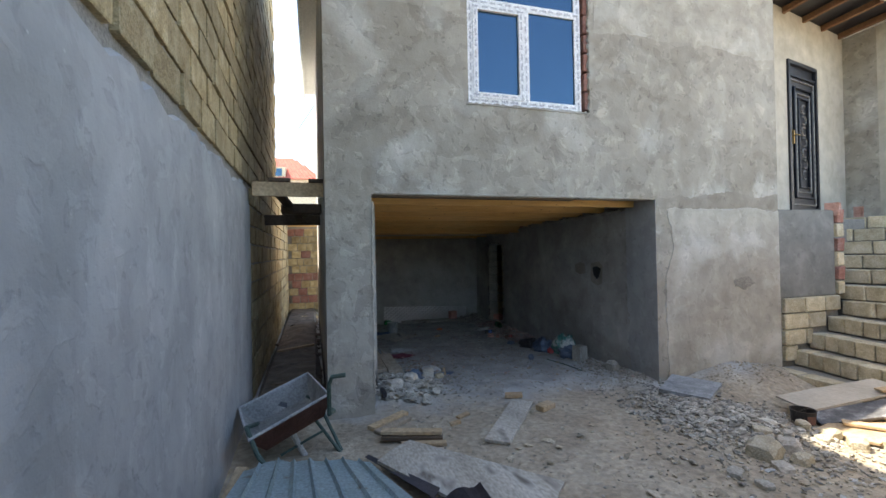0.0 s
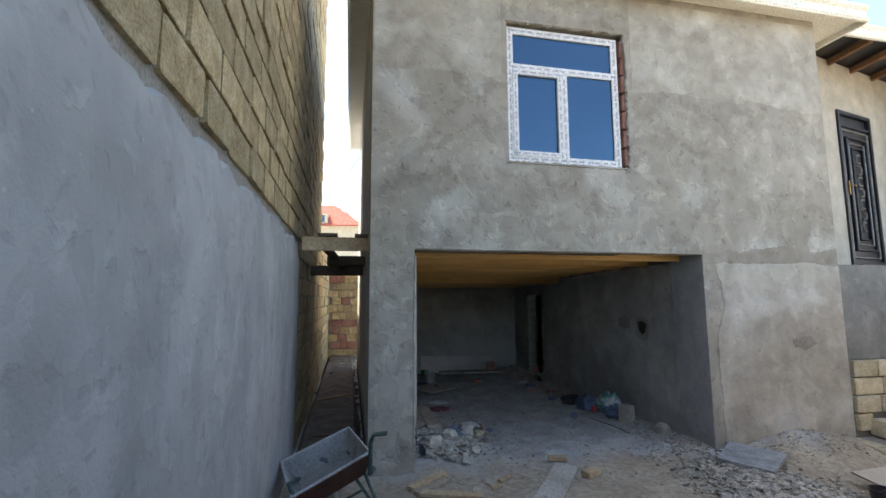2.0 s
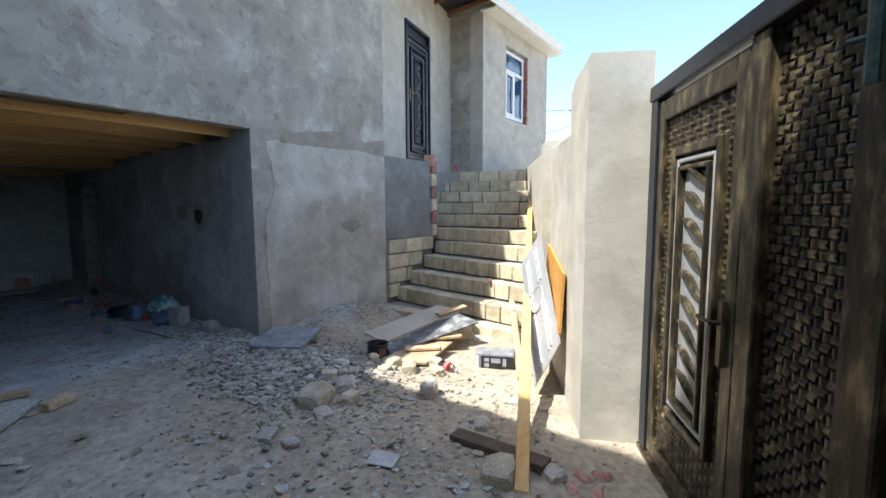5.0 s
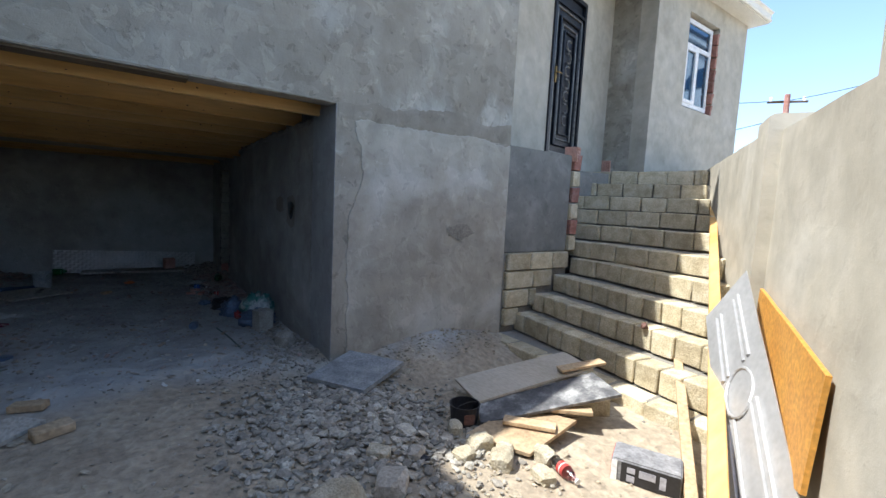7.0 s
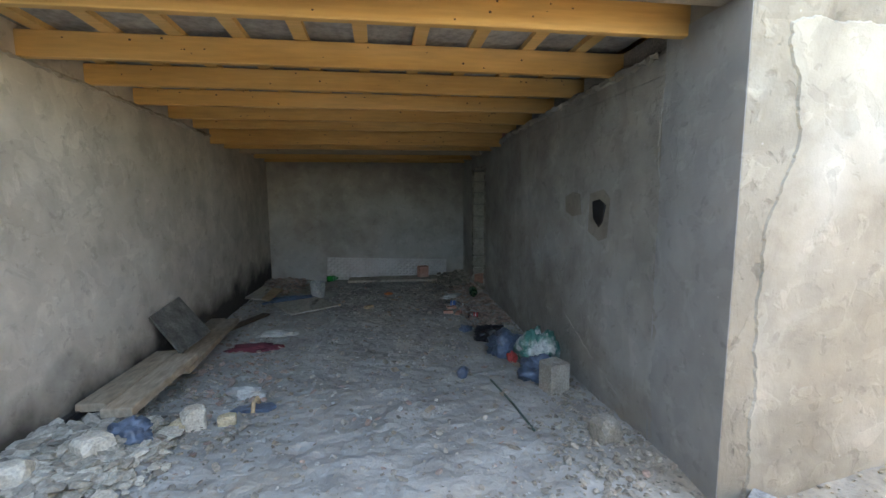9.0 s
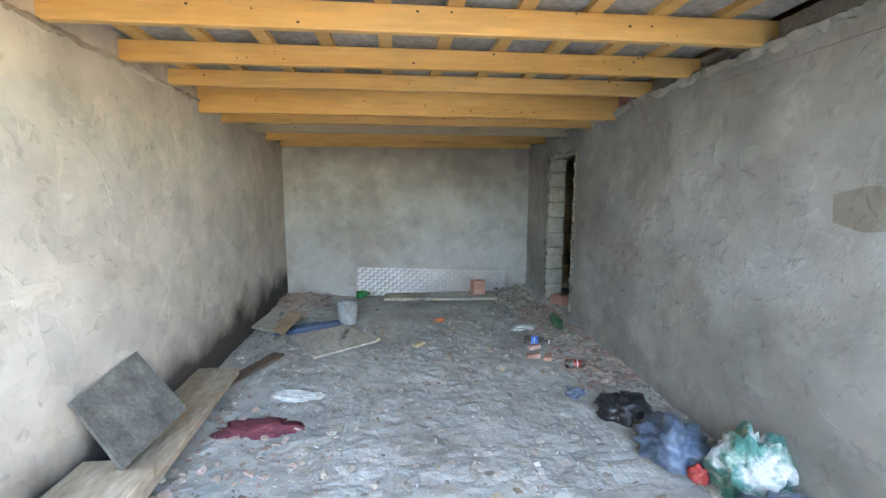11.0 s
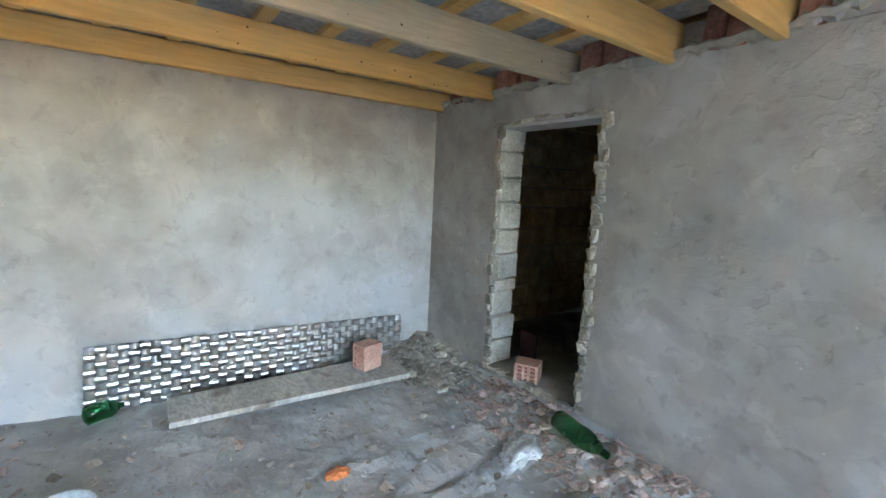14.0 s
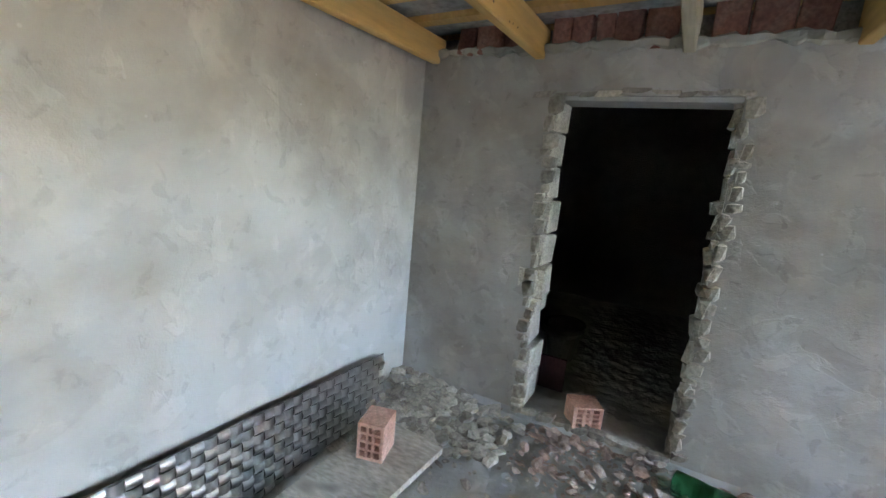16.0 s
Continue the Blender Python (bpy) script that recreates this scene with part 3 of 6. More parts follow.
setting("alley_floor", bm, ALLEY_DIRT_SHADED, "brown dirt on the alley floor, darkened to hold its shade")

# ---- house ----
EY = 0.45
UP = Matrix.Rotation(radians(90), 4, "Z")


def ragged_strip(name, points, width, thick, material, seed, parent=None, axis=(0, -1, 0)):
    """A raised, broken lip of hardened cement along a line on a wall; axis: out of the wall."""
    rnd = random.Random(seed)
    out = Vector(axis)
    bm = bmesh.new()
    for p, q in zip(points, points[1:]):
        p, q = Vector(p), Vector(q)
        d = (q - p).normalized()
        side = d.cross(out)
        s, n = 0.0, (q - p).length
        prev = None
        while s < n + 0.001:
            c = p + d * min(s, n)
            w0, w1 = rnd.uniform(0.2, 1.0) * width, rnd.uniform(0.2, 1.0) * width
            h = thick * rnd.uniform(0.5, 1.2)
            ring = [bm.verts.new(c + side * w0 - out * 0.01), bm.verts.new(c + side * w0 * 0.4 + out * h), bm.verts.new(c - side * w1 * 0.5 + out * h * 0.7), bm.verts.new(c - side * w1 - out * 0.01)]
            if prev:
                for k in range(3):
                    bm.faces.new([prev[k], ring[k], ring[k + 1], prev[k + 1]])
            prev = ring
            s += rnd.uniform(0.02, 0.05)
    bmesh.ops.recalc_face_normals(bm, faces=bm.faces)
    return tagged(mesh(name, bm, material, parent), kind="structure")


wall("wall_front", (-3.64, 1.88), (-0.4, 5.1), (0, EY), [(-3.22, 0.0, -0.4, 2.25), (-2.24, -0.84, 2.95, 4.5)], RENDER, "grey rough cement-rendered house front")
def coat(name, left, right, low, top, y, nx, nz, label, material=None):
    """A thin coat of render on the front with crooked borders; left and right: of z, low and top: of x."""
    bm = bmesh.new()
    g = []
    for i in range(nx + 1):
        col = []
        for j in range(nz + 1):
            u, v = i / nx, j / nz
            x = left(u, v) * (1 - u) + right(u, v) * u
            z = low(x) * (1 - v) + top(x) * v
            edge = i in (0, nx) or j in (0, nz)
            col.append(bm.verts.new((x, 0.002 if edge else y, z)))
        g.append(col)
    for i in range(nx):
        for j in range(nz):
            bm.faces.new([g[i][j], g[i + 1][j], g[i + 1][j + 1], g[i][j + 1]])
    return setting(name, bm, material or RENDER_OLD, label)


bm = bmesh.new()
box(bm, -3.22, 0.0, 0.0, 0.17, 2.02, 2.25)
setting("lintel_beam", bm, RENDER, "rendered concrete lintel over the garage mouth")
bm = bmesh.new()
box(bm, -3.2, -1.0, 0.03, 0.172, 2.006, 2.019)
setting("lintel_board", bm, mat("damp_brown_board", [(0.10, 0.075, 0.05), (0.19, 0.145, 0.10)], scale=3, fine=40, bump=0.4, stretch=(0.3, 2, 2)), "damp brown shuttering board left under the lintel")
ragged = lambda t, s: 0.07 * noise.noise((s, t * 1.6, 0.5)) + 0.03 * noise.noise((s + 3, t * 7, 0.5)) + 0.012 * noise.noise((s + 5, t * 30, 0.5))
def coat_edge(v):
    """The wandering left border of the lower coat."""
    return 0.1 + 0.07 * math.exp(-((v - 0.83) / 0.12) ** 2) + 0.03 * v + 0.8 * ragged(2.3 * v, 2.4) + 0.008 * noise.noise((v * 160, 2, 7))


coat("render_damp_band", lambda u, v: 0.004, lambda u, v: 1.88, lambda x: 1.9, lambda x: 2.1 + 1.3 * ragged(x, 8.2), -0.003, 150, 4, "damp darker band of render over the joint", RENDER_DAMP)
coat("render_lower_coat", lambda u, v: coat_edge(v), lambda u, v: 1.885, lambda x: -0.4, lambda x: 1.915 + 0.9 * ragged(x, 4.7) + 0.012 * noise.noise((x * 60, 2, 7)), -0.008, 190, 190, "paler lower coat of cement render")
coat("render_upper_coat", lambda u, v: -3.635, lambda u, v: -2.3, lambda x: 3.79 + ragged(x, 7.3), lambda x: 5.0, -0.005, 110, 6, "paler upper coat of cement render")
coat("render_upper_coat", lambda u, v: -0.78, lambda u, v: 1.88, lambda x: 3.79 + ragged(x, 9.1), lambda x: 5.0, -0.005, 220, 6, "paler upper coat of cement render")
ragged_strip("render_ledge", [(-3.2, 0, 2.035), (-2.0, 0, 2.03), (-0.9, 0, 2.035), (0, 0, 2.025)], 0.02, 0.008, RENDER, 2)
ragged_strip("render_ledge", [(-3.215, 0.0, 1.95), (-3.225, 0, 1.3), (-3.22, 0, 0.05)], 0.02, 0.008, RENDER, 6)
# a darker patched spot on the front
bm = bmesh.new()
rnd = random.Random(9)
ring = [(1.27 + (0.15 + 0.03 * rnd.uniform(-1, 1)) * math.cos(a) * 1.1, -0.016, 1.03 + (0.075 + 0.02 * rnd.uniform(-1, 1)) * math.sin(a)) for a in [2 * math.pi * k / 22 for k in range(22)]]
bm.faces.new([bm.verts.new(p) for p in ring])
setting("render_patch", bm, mat("patched_render", [(0.18, 0.16, 0.135), (0.27, 0.25, 0.215)], scale=9, fine=60, bump=0.6))

# Paler than the right wall: its stronger daylight is put into the colour.
RENDER_LEFT = plaster("cement_render_left", [(0.36, 0.33, 0.285), (0.45, 0.42, 0.375), (0.52, 0.495, 0.45)], broad=1.1, relief=0.35)
# Noise-broken black is mixed in towards the floor.
nt = RENDER_LEFT.node_tree
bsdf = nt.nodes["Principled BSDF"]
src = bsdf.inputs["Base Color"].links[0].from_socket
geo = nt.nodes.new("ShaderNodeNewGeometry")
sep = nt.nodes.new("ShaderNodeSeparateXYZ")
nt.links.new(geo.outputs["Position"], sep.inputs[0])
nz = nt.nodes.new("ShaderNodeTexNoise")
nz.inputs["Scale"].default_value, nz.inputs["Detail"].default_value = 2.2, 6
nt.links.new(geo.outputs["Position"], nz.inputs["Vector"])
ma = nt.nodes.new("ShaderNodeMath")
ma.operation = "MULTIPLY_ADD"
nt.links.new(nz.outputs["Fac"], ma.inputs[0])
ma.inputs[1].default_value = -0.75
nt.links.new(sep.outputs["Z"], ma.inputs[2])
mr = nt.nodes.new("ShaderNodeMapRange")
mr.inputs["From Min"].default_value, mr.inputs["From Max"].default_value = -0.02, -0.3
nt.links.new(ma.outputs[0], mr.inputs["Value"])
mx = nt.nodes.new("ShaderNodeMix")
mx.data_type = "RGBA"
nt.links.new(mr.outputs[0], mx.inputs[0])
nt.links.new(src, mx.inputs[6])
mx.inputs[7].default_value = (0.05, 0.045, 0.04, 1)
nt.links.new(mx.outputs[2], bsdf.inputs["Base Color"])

wall("wall_garage_right", (EY, 5.75), (-0.4, 1.84), (-0.2, 0), [(4.23, 5.0, 0.0, 1.63), (1.03, 1.19, 1.07, 1.23)], RENDER_ROUGH, "grey cement-rendered garage wall with a doorway", m=UP)
wall("wall_garage_left", (EY, 5.75), (-0.4, 5.1), (3.13, 3.64), [], RENDER_LEFT, "cement-rendered garage wall with black blotches near the floor", m=UP)
wall("wall_garage_back", (-3.64, 0.3), (-0.4, 5.1), (5.75, 6.1), [], RENDER_IN, "smooth grey cement-rendered back wall")
wall("wall_upper_right", (EY, 6.1), (2.2, 5.1), (-0.3, 0), [], RENDER_IN, m=UP)
# rougher grey return of the opening
bm = bmesh.new()
box(bm, -0.005, -0.001, 0.001, 0.5, -0.4, 2.016)
setting("garage_reveal", bm, RENDER_GREY)
ragged_strip("render_ledge", [(-0.002, 0.5, 1.9), (-0.002, 0.545, 1.5), (-0.002, 0.5, 1.2), (-0.002, 0.54, 0.9), (-0.002, 0.475, 0.6), (-0.002, 0.5, 0.3), (-0.002, 0.46, -0.1)], 0.05, 0.005, RENDER_ROUGH, 7, axis=(-1, 0, 0))
# a plastered ridge that runs slanting down the wall
ridge_line = [(0.0, 1.62, 0.36), (0.0, 1.4, 0.27), (0.0, 1.15, 0.175), (0.0, 0.95, 0.105), (0.0, 0.8, 0.06)]
ragged_strip("render_ridge", ridge_line, 0.045, 0.005, RENDER_ROUGH, 43, axis=(-1, 0, 0))
# black plug in the socket hole, in place of the shade inside
bm = bmesh.new()
hull(bm, [(x, y, z) for x in (-0.009, 0.06) for y, z in ((1.02, 1.2), (1.06, 1.09), (1.1, 1.06), (1.17, 1.11), (1.19, 1.22), (1.1, 1.235))])
setting("recess_black_plug", bm, BLACKP, "black plug in a wall hole, standing in for its shade")
bm = bmesh.new()
hull(bm, [(x, y, z) for x in (-0.002, 0.0) for y, z in ((1.36, 1.13), (1.39, 1.27), (1.5, 1.285), (1.63, 1.25), (1.62, 1.14), (1.5, 1.11))])
hull(bm, [(x, y, z) for x in (-0.0015, 0.0) for y, z in ((1.0, 1.0), (0.98, 1.24), (1.06, 1.3), (1.24, 1.27), (1.25, 1.02), (1.1, 0.97))])
setting("render_patch", bm, RENDER_DAMP)

TZ = lambda y: 1.975 - 0.035 * (y - 0.45)

# red hollow bricks bedded between the joists on both walls
JOISTS = [0.35, 0.98, 1.49, 2.03, 2.56, 3.05, 3.46, 3.88, 4.44, 5.08, 5.66]
JZ = lambda y: 1.965 - 0.02 * (y - 0.45) if y < 3.2 else 1.815 - 0.012 * (y - 3.4)
rnd = random.Random(12)
bm = bmesh.new()
box(bm, 0.05, 0.2, 0.5, 5.75, 1.84, 2.2)
box(bm, -3.4, -3.16, 0.5, 5.75, 2.0, 2.2)
top_core = setting("wall_top_course", bm, MORTAR)
bm = bevelled(bmesh.new(), 0.0)
bmesh.ops.create_cube(bm, size=1)
for v in bm.verts:
    v.co += Vector([rnd.uniform(-0.05, 0.05) for _ in range(3)])
bmesh.ops.bevel(bm, geom=bm.edges[:], offset=0.04, segments=1, affect="EDGES")
RBRICK = bpy.data.meshes.new("brick")
bm.to_mesh(RBRICK)
bm.free()
RBRICK.materials.append(BRICK_DARK)
y = 3.36
while y < 5.72:
    w = rnd.uniform(0.07, 0.14)
    if all(abs(y + w / 2 - (j + 0.025)) > w / 2 + 0.03 for j in JOISTS):
        piece("brick", RBRICK, scaled((0.035 + rnd.uniform(0, 0.02), y + w / 2, 1.95 + rnd.uniform(-0.01, 0.01)), (0.1, w, 0.24), rnd.uniform(-6, 6), rnd.uniform(-6, 6)), top_core)
    y += w + 0.012
ragged_strip("render_ledge", [(0, 0.55, 1.95), (0, 2.0, 1.925), (0, 3.2, 1.895), (0, 3.5, 1.85), (0, 5.7, 1.84)], 0.045, 0.03, RENDER, 8, axis=(-1, 0, 0))
ragged_strip("render_ledge", [(-3.13, 0.55, 1.96), (-3.13, 5.7, 1.84)], 0.03, 0.025, RENDER, 9, axis=(1, 0, 0))

bm = bmesh.new()
hull(bm, [(x, y, z) for x in (0.0, 0.19) for y, z in ((0.5, 1.842), (0.5, 1.945), (3.3, 1.842), (3.3, 1.9), (3.32, 1.842))])
setting("wall_garage_upper", bm, RENDER_ROUGH)

# ceiling: joists, laths across them, grey boards above
bm = bmesh.new()
vs = []
for (x0, x1) in ((-3.3, 0.29),):
    for zoff in (0.155, 0.2):
        for x in (x0, x1):
            for yy in (0.175, 5.74):
                vs.append(bm.verts.new((x, yy, TZ(yy) + zoff)))
for f in ((0, 1, 3, 2), (4, 6, 7, 5), (0, 4, 5, 1), (2, 3, 7, 6), (0, 2, 6, 4), (1, 5, 7, 3)):
    bm.faces.new([vs[i] for i in f])
setting("ceiling", bm, mat("grey_cement_boards", [(0.22, 0.22, 0.22), (0.31, 0.31, 0.31), (0.40, 0.40, 0.40)], scale=2.2, fine=30, bump=0.3), "grey boards over pine laths")
for i in range(11):
    x = -3.05 + 0.31 * i
    bm = bmesh.new()
    vs = [bm.verts.new((xx, yy, TZ(yy) + zz)) for zz in (0.125, 0.155) for xx in (x, x + 0.07) for yy in (0.18, 5.73)]
    for f in ((0, 1, 3, 2), (4, 6, 7, 5), (0, 4, 5, 1), (2, 3, 7, 6), (0, 2, 6, 4), (1, 5, 7, 3)):
        bm.faces.new([vs[i] for i in f])
    tagged(mesh("ceiling_lath", bm, PINE), label="narrow pine lath laid across the ceiling joists", category="lath", group="ceiling laths")
for i, y in enumerate(JOISTS):
    bm = bmesh.new()
    z = JZ(y)
    box(bm, -3.17, 0.06, y, y + 0.048, z, TZ(y) + 0.127)
    bmesh.ops.bevel(bm, geom=bm.edges[:], offset=0.005, segments=1, affect="EDGES")
    grey = y == 4.44
    joist = tagged(mesh("ceiling_joist", bm, PINE_GREY if grey else PINE), label="pale dusty grey ceiling joist of planed timber" if grey else "orange pine ceiling joist with small dark knots", category="joist", group="garage ceiling joists")
    # knots
    if y < 5.5:
        rk = random.Random(i)
        kb = bmesh.new()
        for _ in range(14):
            kx, kz, kr = rk.uniform(-3.0, -0.1), z + rk.uniform(0.02, 0.11), rk.uniform(0.003, 0.008)
            kb.faces.new([kb.verts.new((kx + kr * math.cos(a), y - 0.002, kz + kr * 0.8 * math.sin(a))) for a in [2 * math.pi * q / 8 for q in range(8)]])
        tagged(part("knots", kb, WOOD_DARK, joist), kind="stuff")

# doorway: limestone jamb, broken edges, raised sill
door_core = tagged(new("doorway_jamb", None), label="rough stone block jamb of an open doorway", kind="structure")
JAMB_STONE = mat("pale_jamb_stone", [(0.36, 0.34, 0.28), (0.46, 0.44, 0.38), (0.54, 0.52, 0.47)], scale=12, fine=90, bump=1.0, rnd=0.1)
JAMBS = []
for me in BLOCKS:
    me = me.copy()
    me.materials[0] = JAMB_STONE
    JAMBS.append(me)
z, k = 0.0, 0
rnd = random.Random(31)
for hgt in (0.175, 0.17, 0.17, 0.09, 0.175, 0.17, 0.175, 0.17, 0.17, 0.165):
    if z + hgt > 1.66:
        break
    piece("stone_block", JAMBS[k % 7], scaled((0.108 + rnd.uniform(-0.012, 0.012), 5.035 + rnd.uniform(-0.022, 0.022), z + hgt / 2), (0.19, 0.14, hgt - 0.014), rnd.uniform(-5, 5), rnd.uniform(-3, 3)), door_core)
    z += hgt
    k += 1
edge_mats = []
rnd = random.Random(61)
for y0, side in ((4.232, 1),):
    z = 0.0
    while z < 1.62:
        hgt = rnd.uniform(0.03, 0.13)
        edge_mats.append(scaled((0.03 + rnd.uniform(0, 0.05), y0 + side * rnd.uniform(-0.012, 0.012), z + hgt / 2), (0.075 + rnd.uniform(0, 0.04), rnd.uniform(0.025, 0.06), hgt * 1.05), rnd.uniform(-14, 14), rnd.uniform(-12, 12), rnd.uniform(-8, 8)))
        z += hgt * 0.95
z = 0.0
while z < 1.62:
    hgt = rnd.uniform(0.03, 0.09)
    edge_mats.append(scaled((0.006, 5.0 + rnd.uniform(-0.012, 0.02), z + hgt / 2), (0.03, rnd.uniform(0.03, 0.07), hgt * 1.1), rnd.uniform(-12, 12), rnd.uniform(-10, 10)))
    edge_mats.append(scaled((0.004, 4.215 + rnd.uniform(-0.03, 0.01), z + hgt / 2), (0.035, rnd.uniform(0.03, 0.06), hgt), rnd.uniform(-14, 14), rnd.uniform(-14, 14)))
    z += hgt * 1.1
y = 4.2
while y < 5.02:
    w = rnd.uniform(0.03, 0.12)
    edge_mats.append(scaled((0.012, y + w / 2, 1.642 + rnd.uniform(-0.008, 0.012)), (0.036, w, rnd.uniform(0.02, 0.045)), rnd.uniform(-8, 8), rnd.uniform(-10, 10)))
    y += w
y = 4.24
while y < 4.98:
    w = rnd.uniform(0.03, 0.1)
    edge_mats.append(scaled((0.0, y + w / 2, -0.012), (0.05, w, rnd.uniform(0.03, 0.06)), rnd.uniform(-12, 12), rnd.uniform(-10, 10)))
    y += w
bm = bmesh.new()
hull(bm, [(x, y, z) for y in (3.95, 5.25) for x, z in ((0.0, -0.3), (0.0, -0.02), (-0.035, -0.045), (-0.06, -0.3))])
setting("sill_lip", bm, RENDER_GREY, "smooth cement lip at the foot of the doorway")
tagged(joined_boxes("doorway_edge", [m @ Matrix.Diagonal((1.5, 1.7, 1.7, 1)) for m in edge_mats], rock_mesh(70, RUBBLE, 1.0, 1, 0.3), RUBBLE, label="broken mortar edge of the doorway"), kind="structure")
bm = bmesh.new()
box(bm, 0.004, 0.196, 4.232, 4.998, 1.605, 1.629)
bmesh.ops.bevel(bm, geom=bm.edges[:], offset=0.004, segments=1, affect="EDGES")
setting("lintel", bm, RENDER_GREY, "dark lintel board over the doorway")

# cellar behind the doorway
cellar_wall = wall("wall_cellar_back", (0.3, 3.2), (-0.4, 2.3), (5.9, 6.1), [], MORTAR)
wall("wall_cellar_right", (2.6, 5.9), (-0.4, 2.3), (-3.2, -3.0), [], MORTAR, m=UP)
wall("wall_cellar_front", (0.3, 3.2), (-0.4, 2.3), (2.4, 2.6), [], MORTAR)
bm = bmesh.new()
box(bm, 0.3, 3.2, 2.4, 6.1, 2.2, 2.3)
setting("ceiling_cellar", bm, MORTAR)
rnd = random.Random(5)
mats = []
for c in range(11):
    x = 0.35 + (0.19 if c % 2 else 0)
    while x < 2.9:
        mats.append(scaled((x + 0.18, 5.885, -0.05 + 0.2 * c), (0.355, 0.04, 0.185), rnd.uniform(-1, 1)))
        x += 0.375
for m in mats:
    piece("stone_block", SHELLS[rnd.randrange(7)], m, cellar_wall)

# porch and right block
DW = Matrix.Translation((3.55, 1.03, 0)) @ Matrix.Rotation(radians(12), 4, "Z")
wall("wall_porch", (-1.8, 2.12), (1.6, 5.25), (0, 0.3), [(0, 0.97, 2.0, 4.45)], RENDER_PALE, "pale cement-rendered porch wall", m=DW)
wall("wall_right_block", (5.55, 8.85), (1.2, 5.2), (0.65, 0.95), [(6.55, 7.68, 3.2, 4.78)], RENDER_PALE, "sunless cement-rendered wall with a window")
wall("wall_porch_side", (0.95, 1.9), (1.2, 5.2), (-5.85, -5.55), [], RENDER, m=UP)
wall("wall_right_side", (0.95, 6.0), (1.2, 5.2), (-8.85, -8.55), [], RENDER, m=UP)
wall("wall_front_side", (EY, 1.2), (-0.4, 5.1), (-1.88, -1.5), [], RENDER, m=UP)
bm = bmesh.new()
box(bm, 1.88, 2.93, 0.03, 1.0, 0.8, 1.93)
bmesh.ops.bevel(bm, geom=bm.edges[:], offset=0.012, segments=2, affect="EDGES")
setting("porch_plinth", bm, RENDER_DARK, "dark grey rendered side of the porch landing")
bm = bmesh.new()
hull(bm, [(x, y, z) for z in (0.3, 1.86) for x, y in ((2.9, 0.97), (2.9, 2.0), (6.2, 2.0), (6.2, 0.55), (4.9, 0.5), (4.5, 0.97))])
setting("porch_landing", bm, MORTAR, "concrete porch landing")

# roof: main block, right block, sloping sheets behind the fascias
bm = bmesh.new()
box(bm, -3.84, 2.44, -0.2, 6.05, 5.02, 5.06)
setting("roof_soffit", bm, FASCIA, "cream metal soffit")


def gutter(name, p, q, out, h=0.2):
    """A folded cream fascia with a rounded gutter lip from p to q."""
    p, q, out = Vector(p), Vector(q), Vector(out)
    prof = [(0, 0), (0.035, 0.0), (0.05, 0.03), (0.03, 0.06), (0.035, 0.13), (0.065, 0.16), (0.07, h), (0.0, h)]
    bm = bmesh.new()
    a = [bm.verts.new(p + out * u + Vector((0, 0, v))) for u, v in prof]
    b = [bm.verts.new(q + out * u + Vector((0, 0, v))) for u, v in prof]
    for i in range(len(prof)):
        j = (i + 1) % len(prof)
        bm.faces.new([a[i], a[j], b[j], b[i]])
    bm.faces.new(a[::-1])
    bm.faces.new(b)
    bmesh.ops.recalc_face_normals(bm, faces=bm.faces)
    return setting(name, bm, FASCIA, "cream metal fascia with gutter lip")


gutter("fascia", (-3.84, -0.2, 4.95), (2.44, -0.2, 4.95), (0, -1, 0))
gutter("fascia", (2.44, -0.2, 4.95), (2.44, 0.9, 4.95), (1, 0, 0))
gutter("fascia", (-3.84, -0.2, 4.95), (-3.84, 6.05, 4.95), (-1, 0, 0))
gutter("fascia", (2.0, 0.3, 5.13), (9.0, 0.34, 5.16), (0, -1, 0), 0.18)
gutter("fascia", (9.0, 0.34, 5.16), (9.0, 6, 5.16), (1, 0, 0), 0.18)
bm = bmesh.new()
hull(bm, [(-3.84, -0.2, 5.15), (2.44, -0.2, 5.15), (2.44, 6.05, 5.15), (-3.84, 6.05, 5.15), (-1.0, 2.9, 6.2), (0.6, 2.9, 6.2)])
setting("roof_main", bm, FASCIA)
bm = bmesh.new()
hull(bm, [(2.0, 0.3, 5.31), (9.0, 0.34, 5.34), (9.0, 6.05, 5.34), (2.0, 6.05, 5.31), (5.5, 3.2, 5.9)])
setting("roof_right", bm, FASCIA)
bm = bmesh.new()
box(bm, 5.5, 9.0, 0.34, 0.7, 5.14, 5.17)
setting("roof_soffit", bm, FASCIA)
RAFTER = mat("brown_sawn_rafter", [(0.16, 0.08, 0.04), (0.24, 0.13, 0.07)], scale=4, fine=40, bump=0.3)
# Black board over the rafters, added in place of the shade between them.
bm = bmesh.new()
box(bm, 1.92, 5.5, 0.36, 2.0, 5.27, 5.3)
setting("rafter_shade_board", bm, BLACKP)
for i in range(6):
    x = 2.15 + i * 0.62
    timber("porch_rafter", (x, 0.36, 5.19), (x + 0.25, 1.9, 5.24), 0.06, 0.1, RAFTER, "brown sawn rafter over the porch", "rafter", "porch rafters")


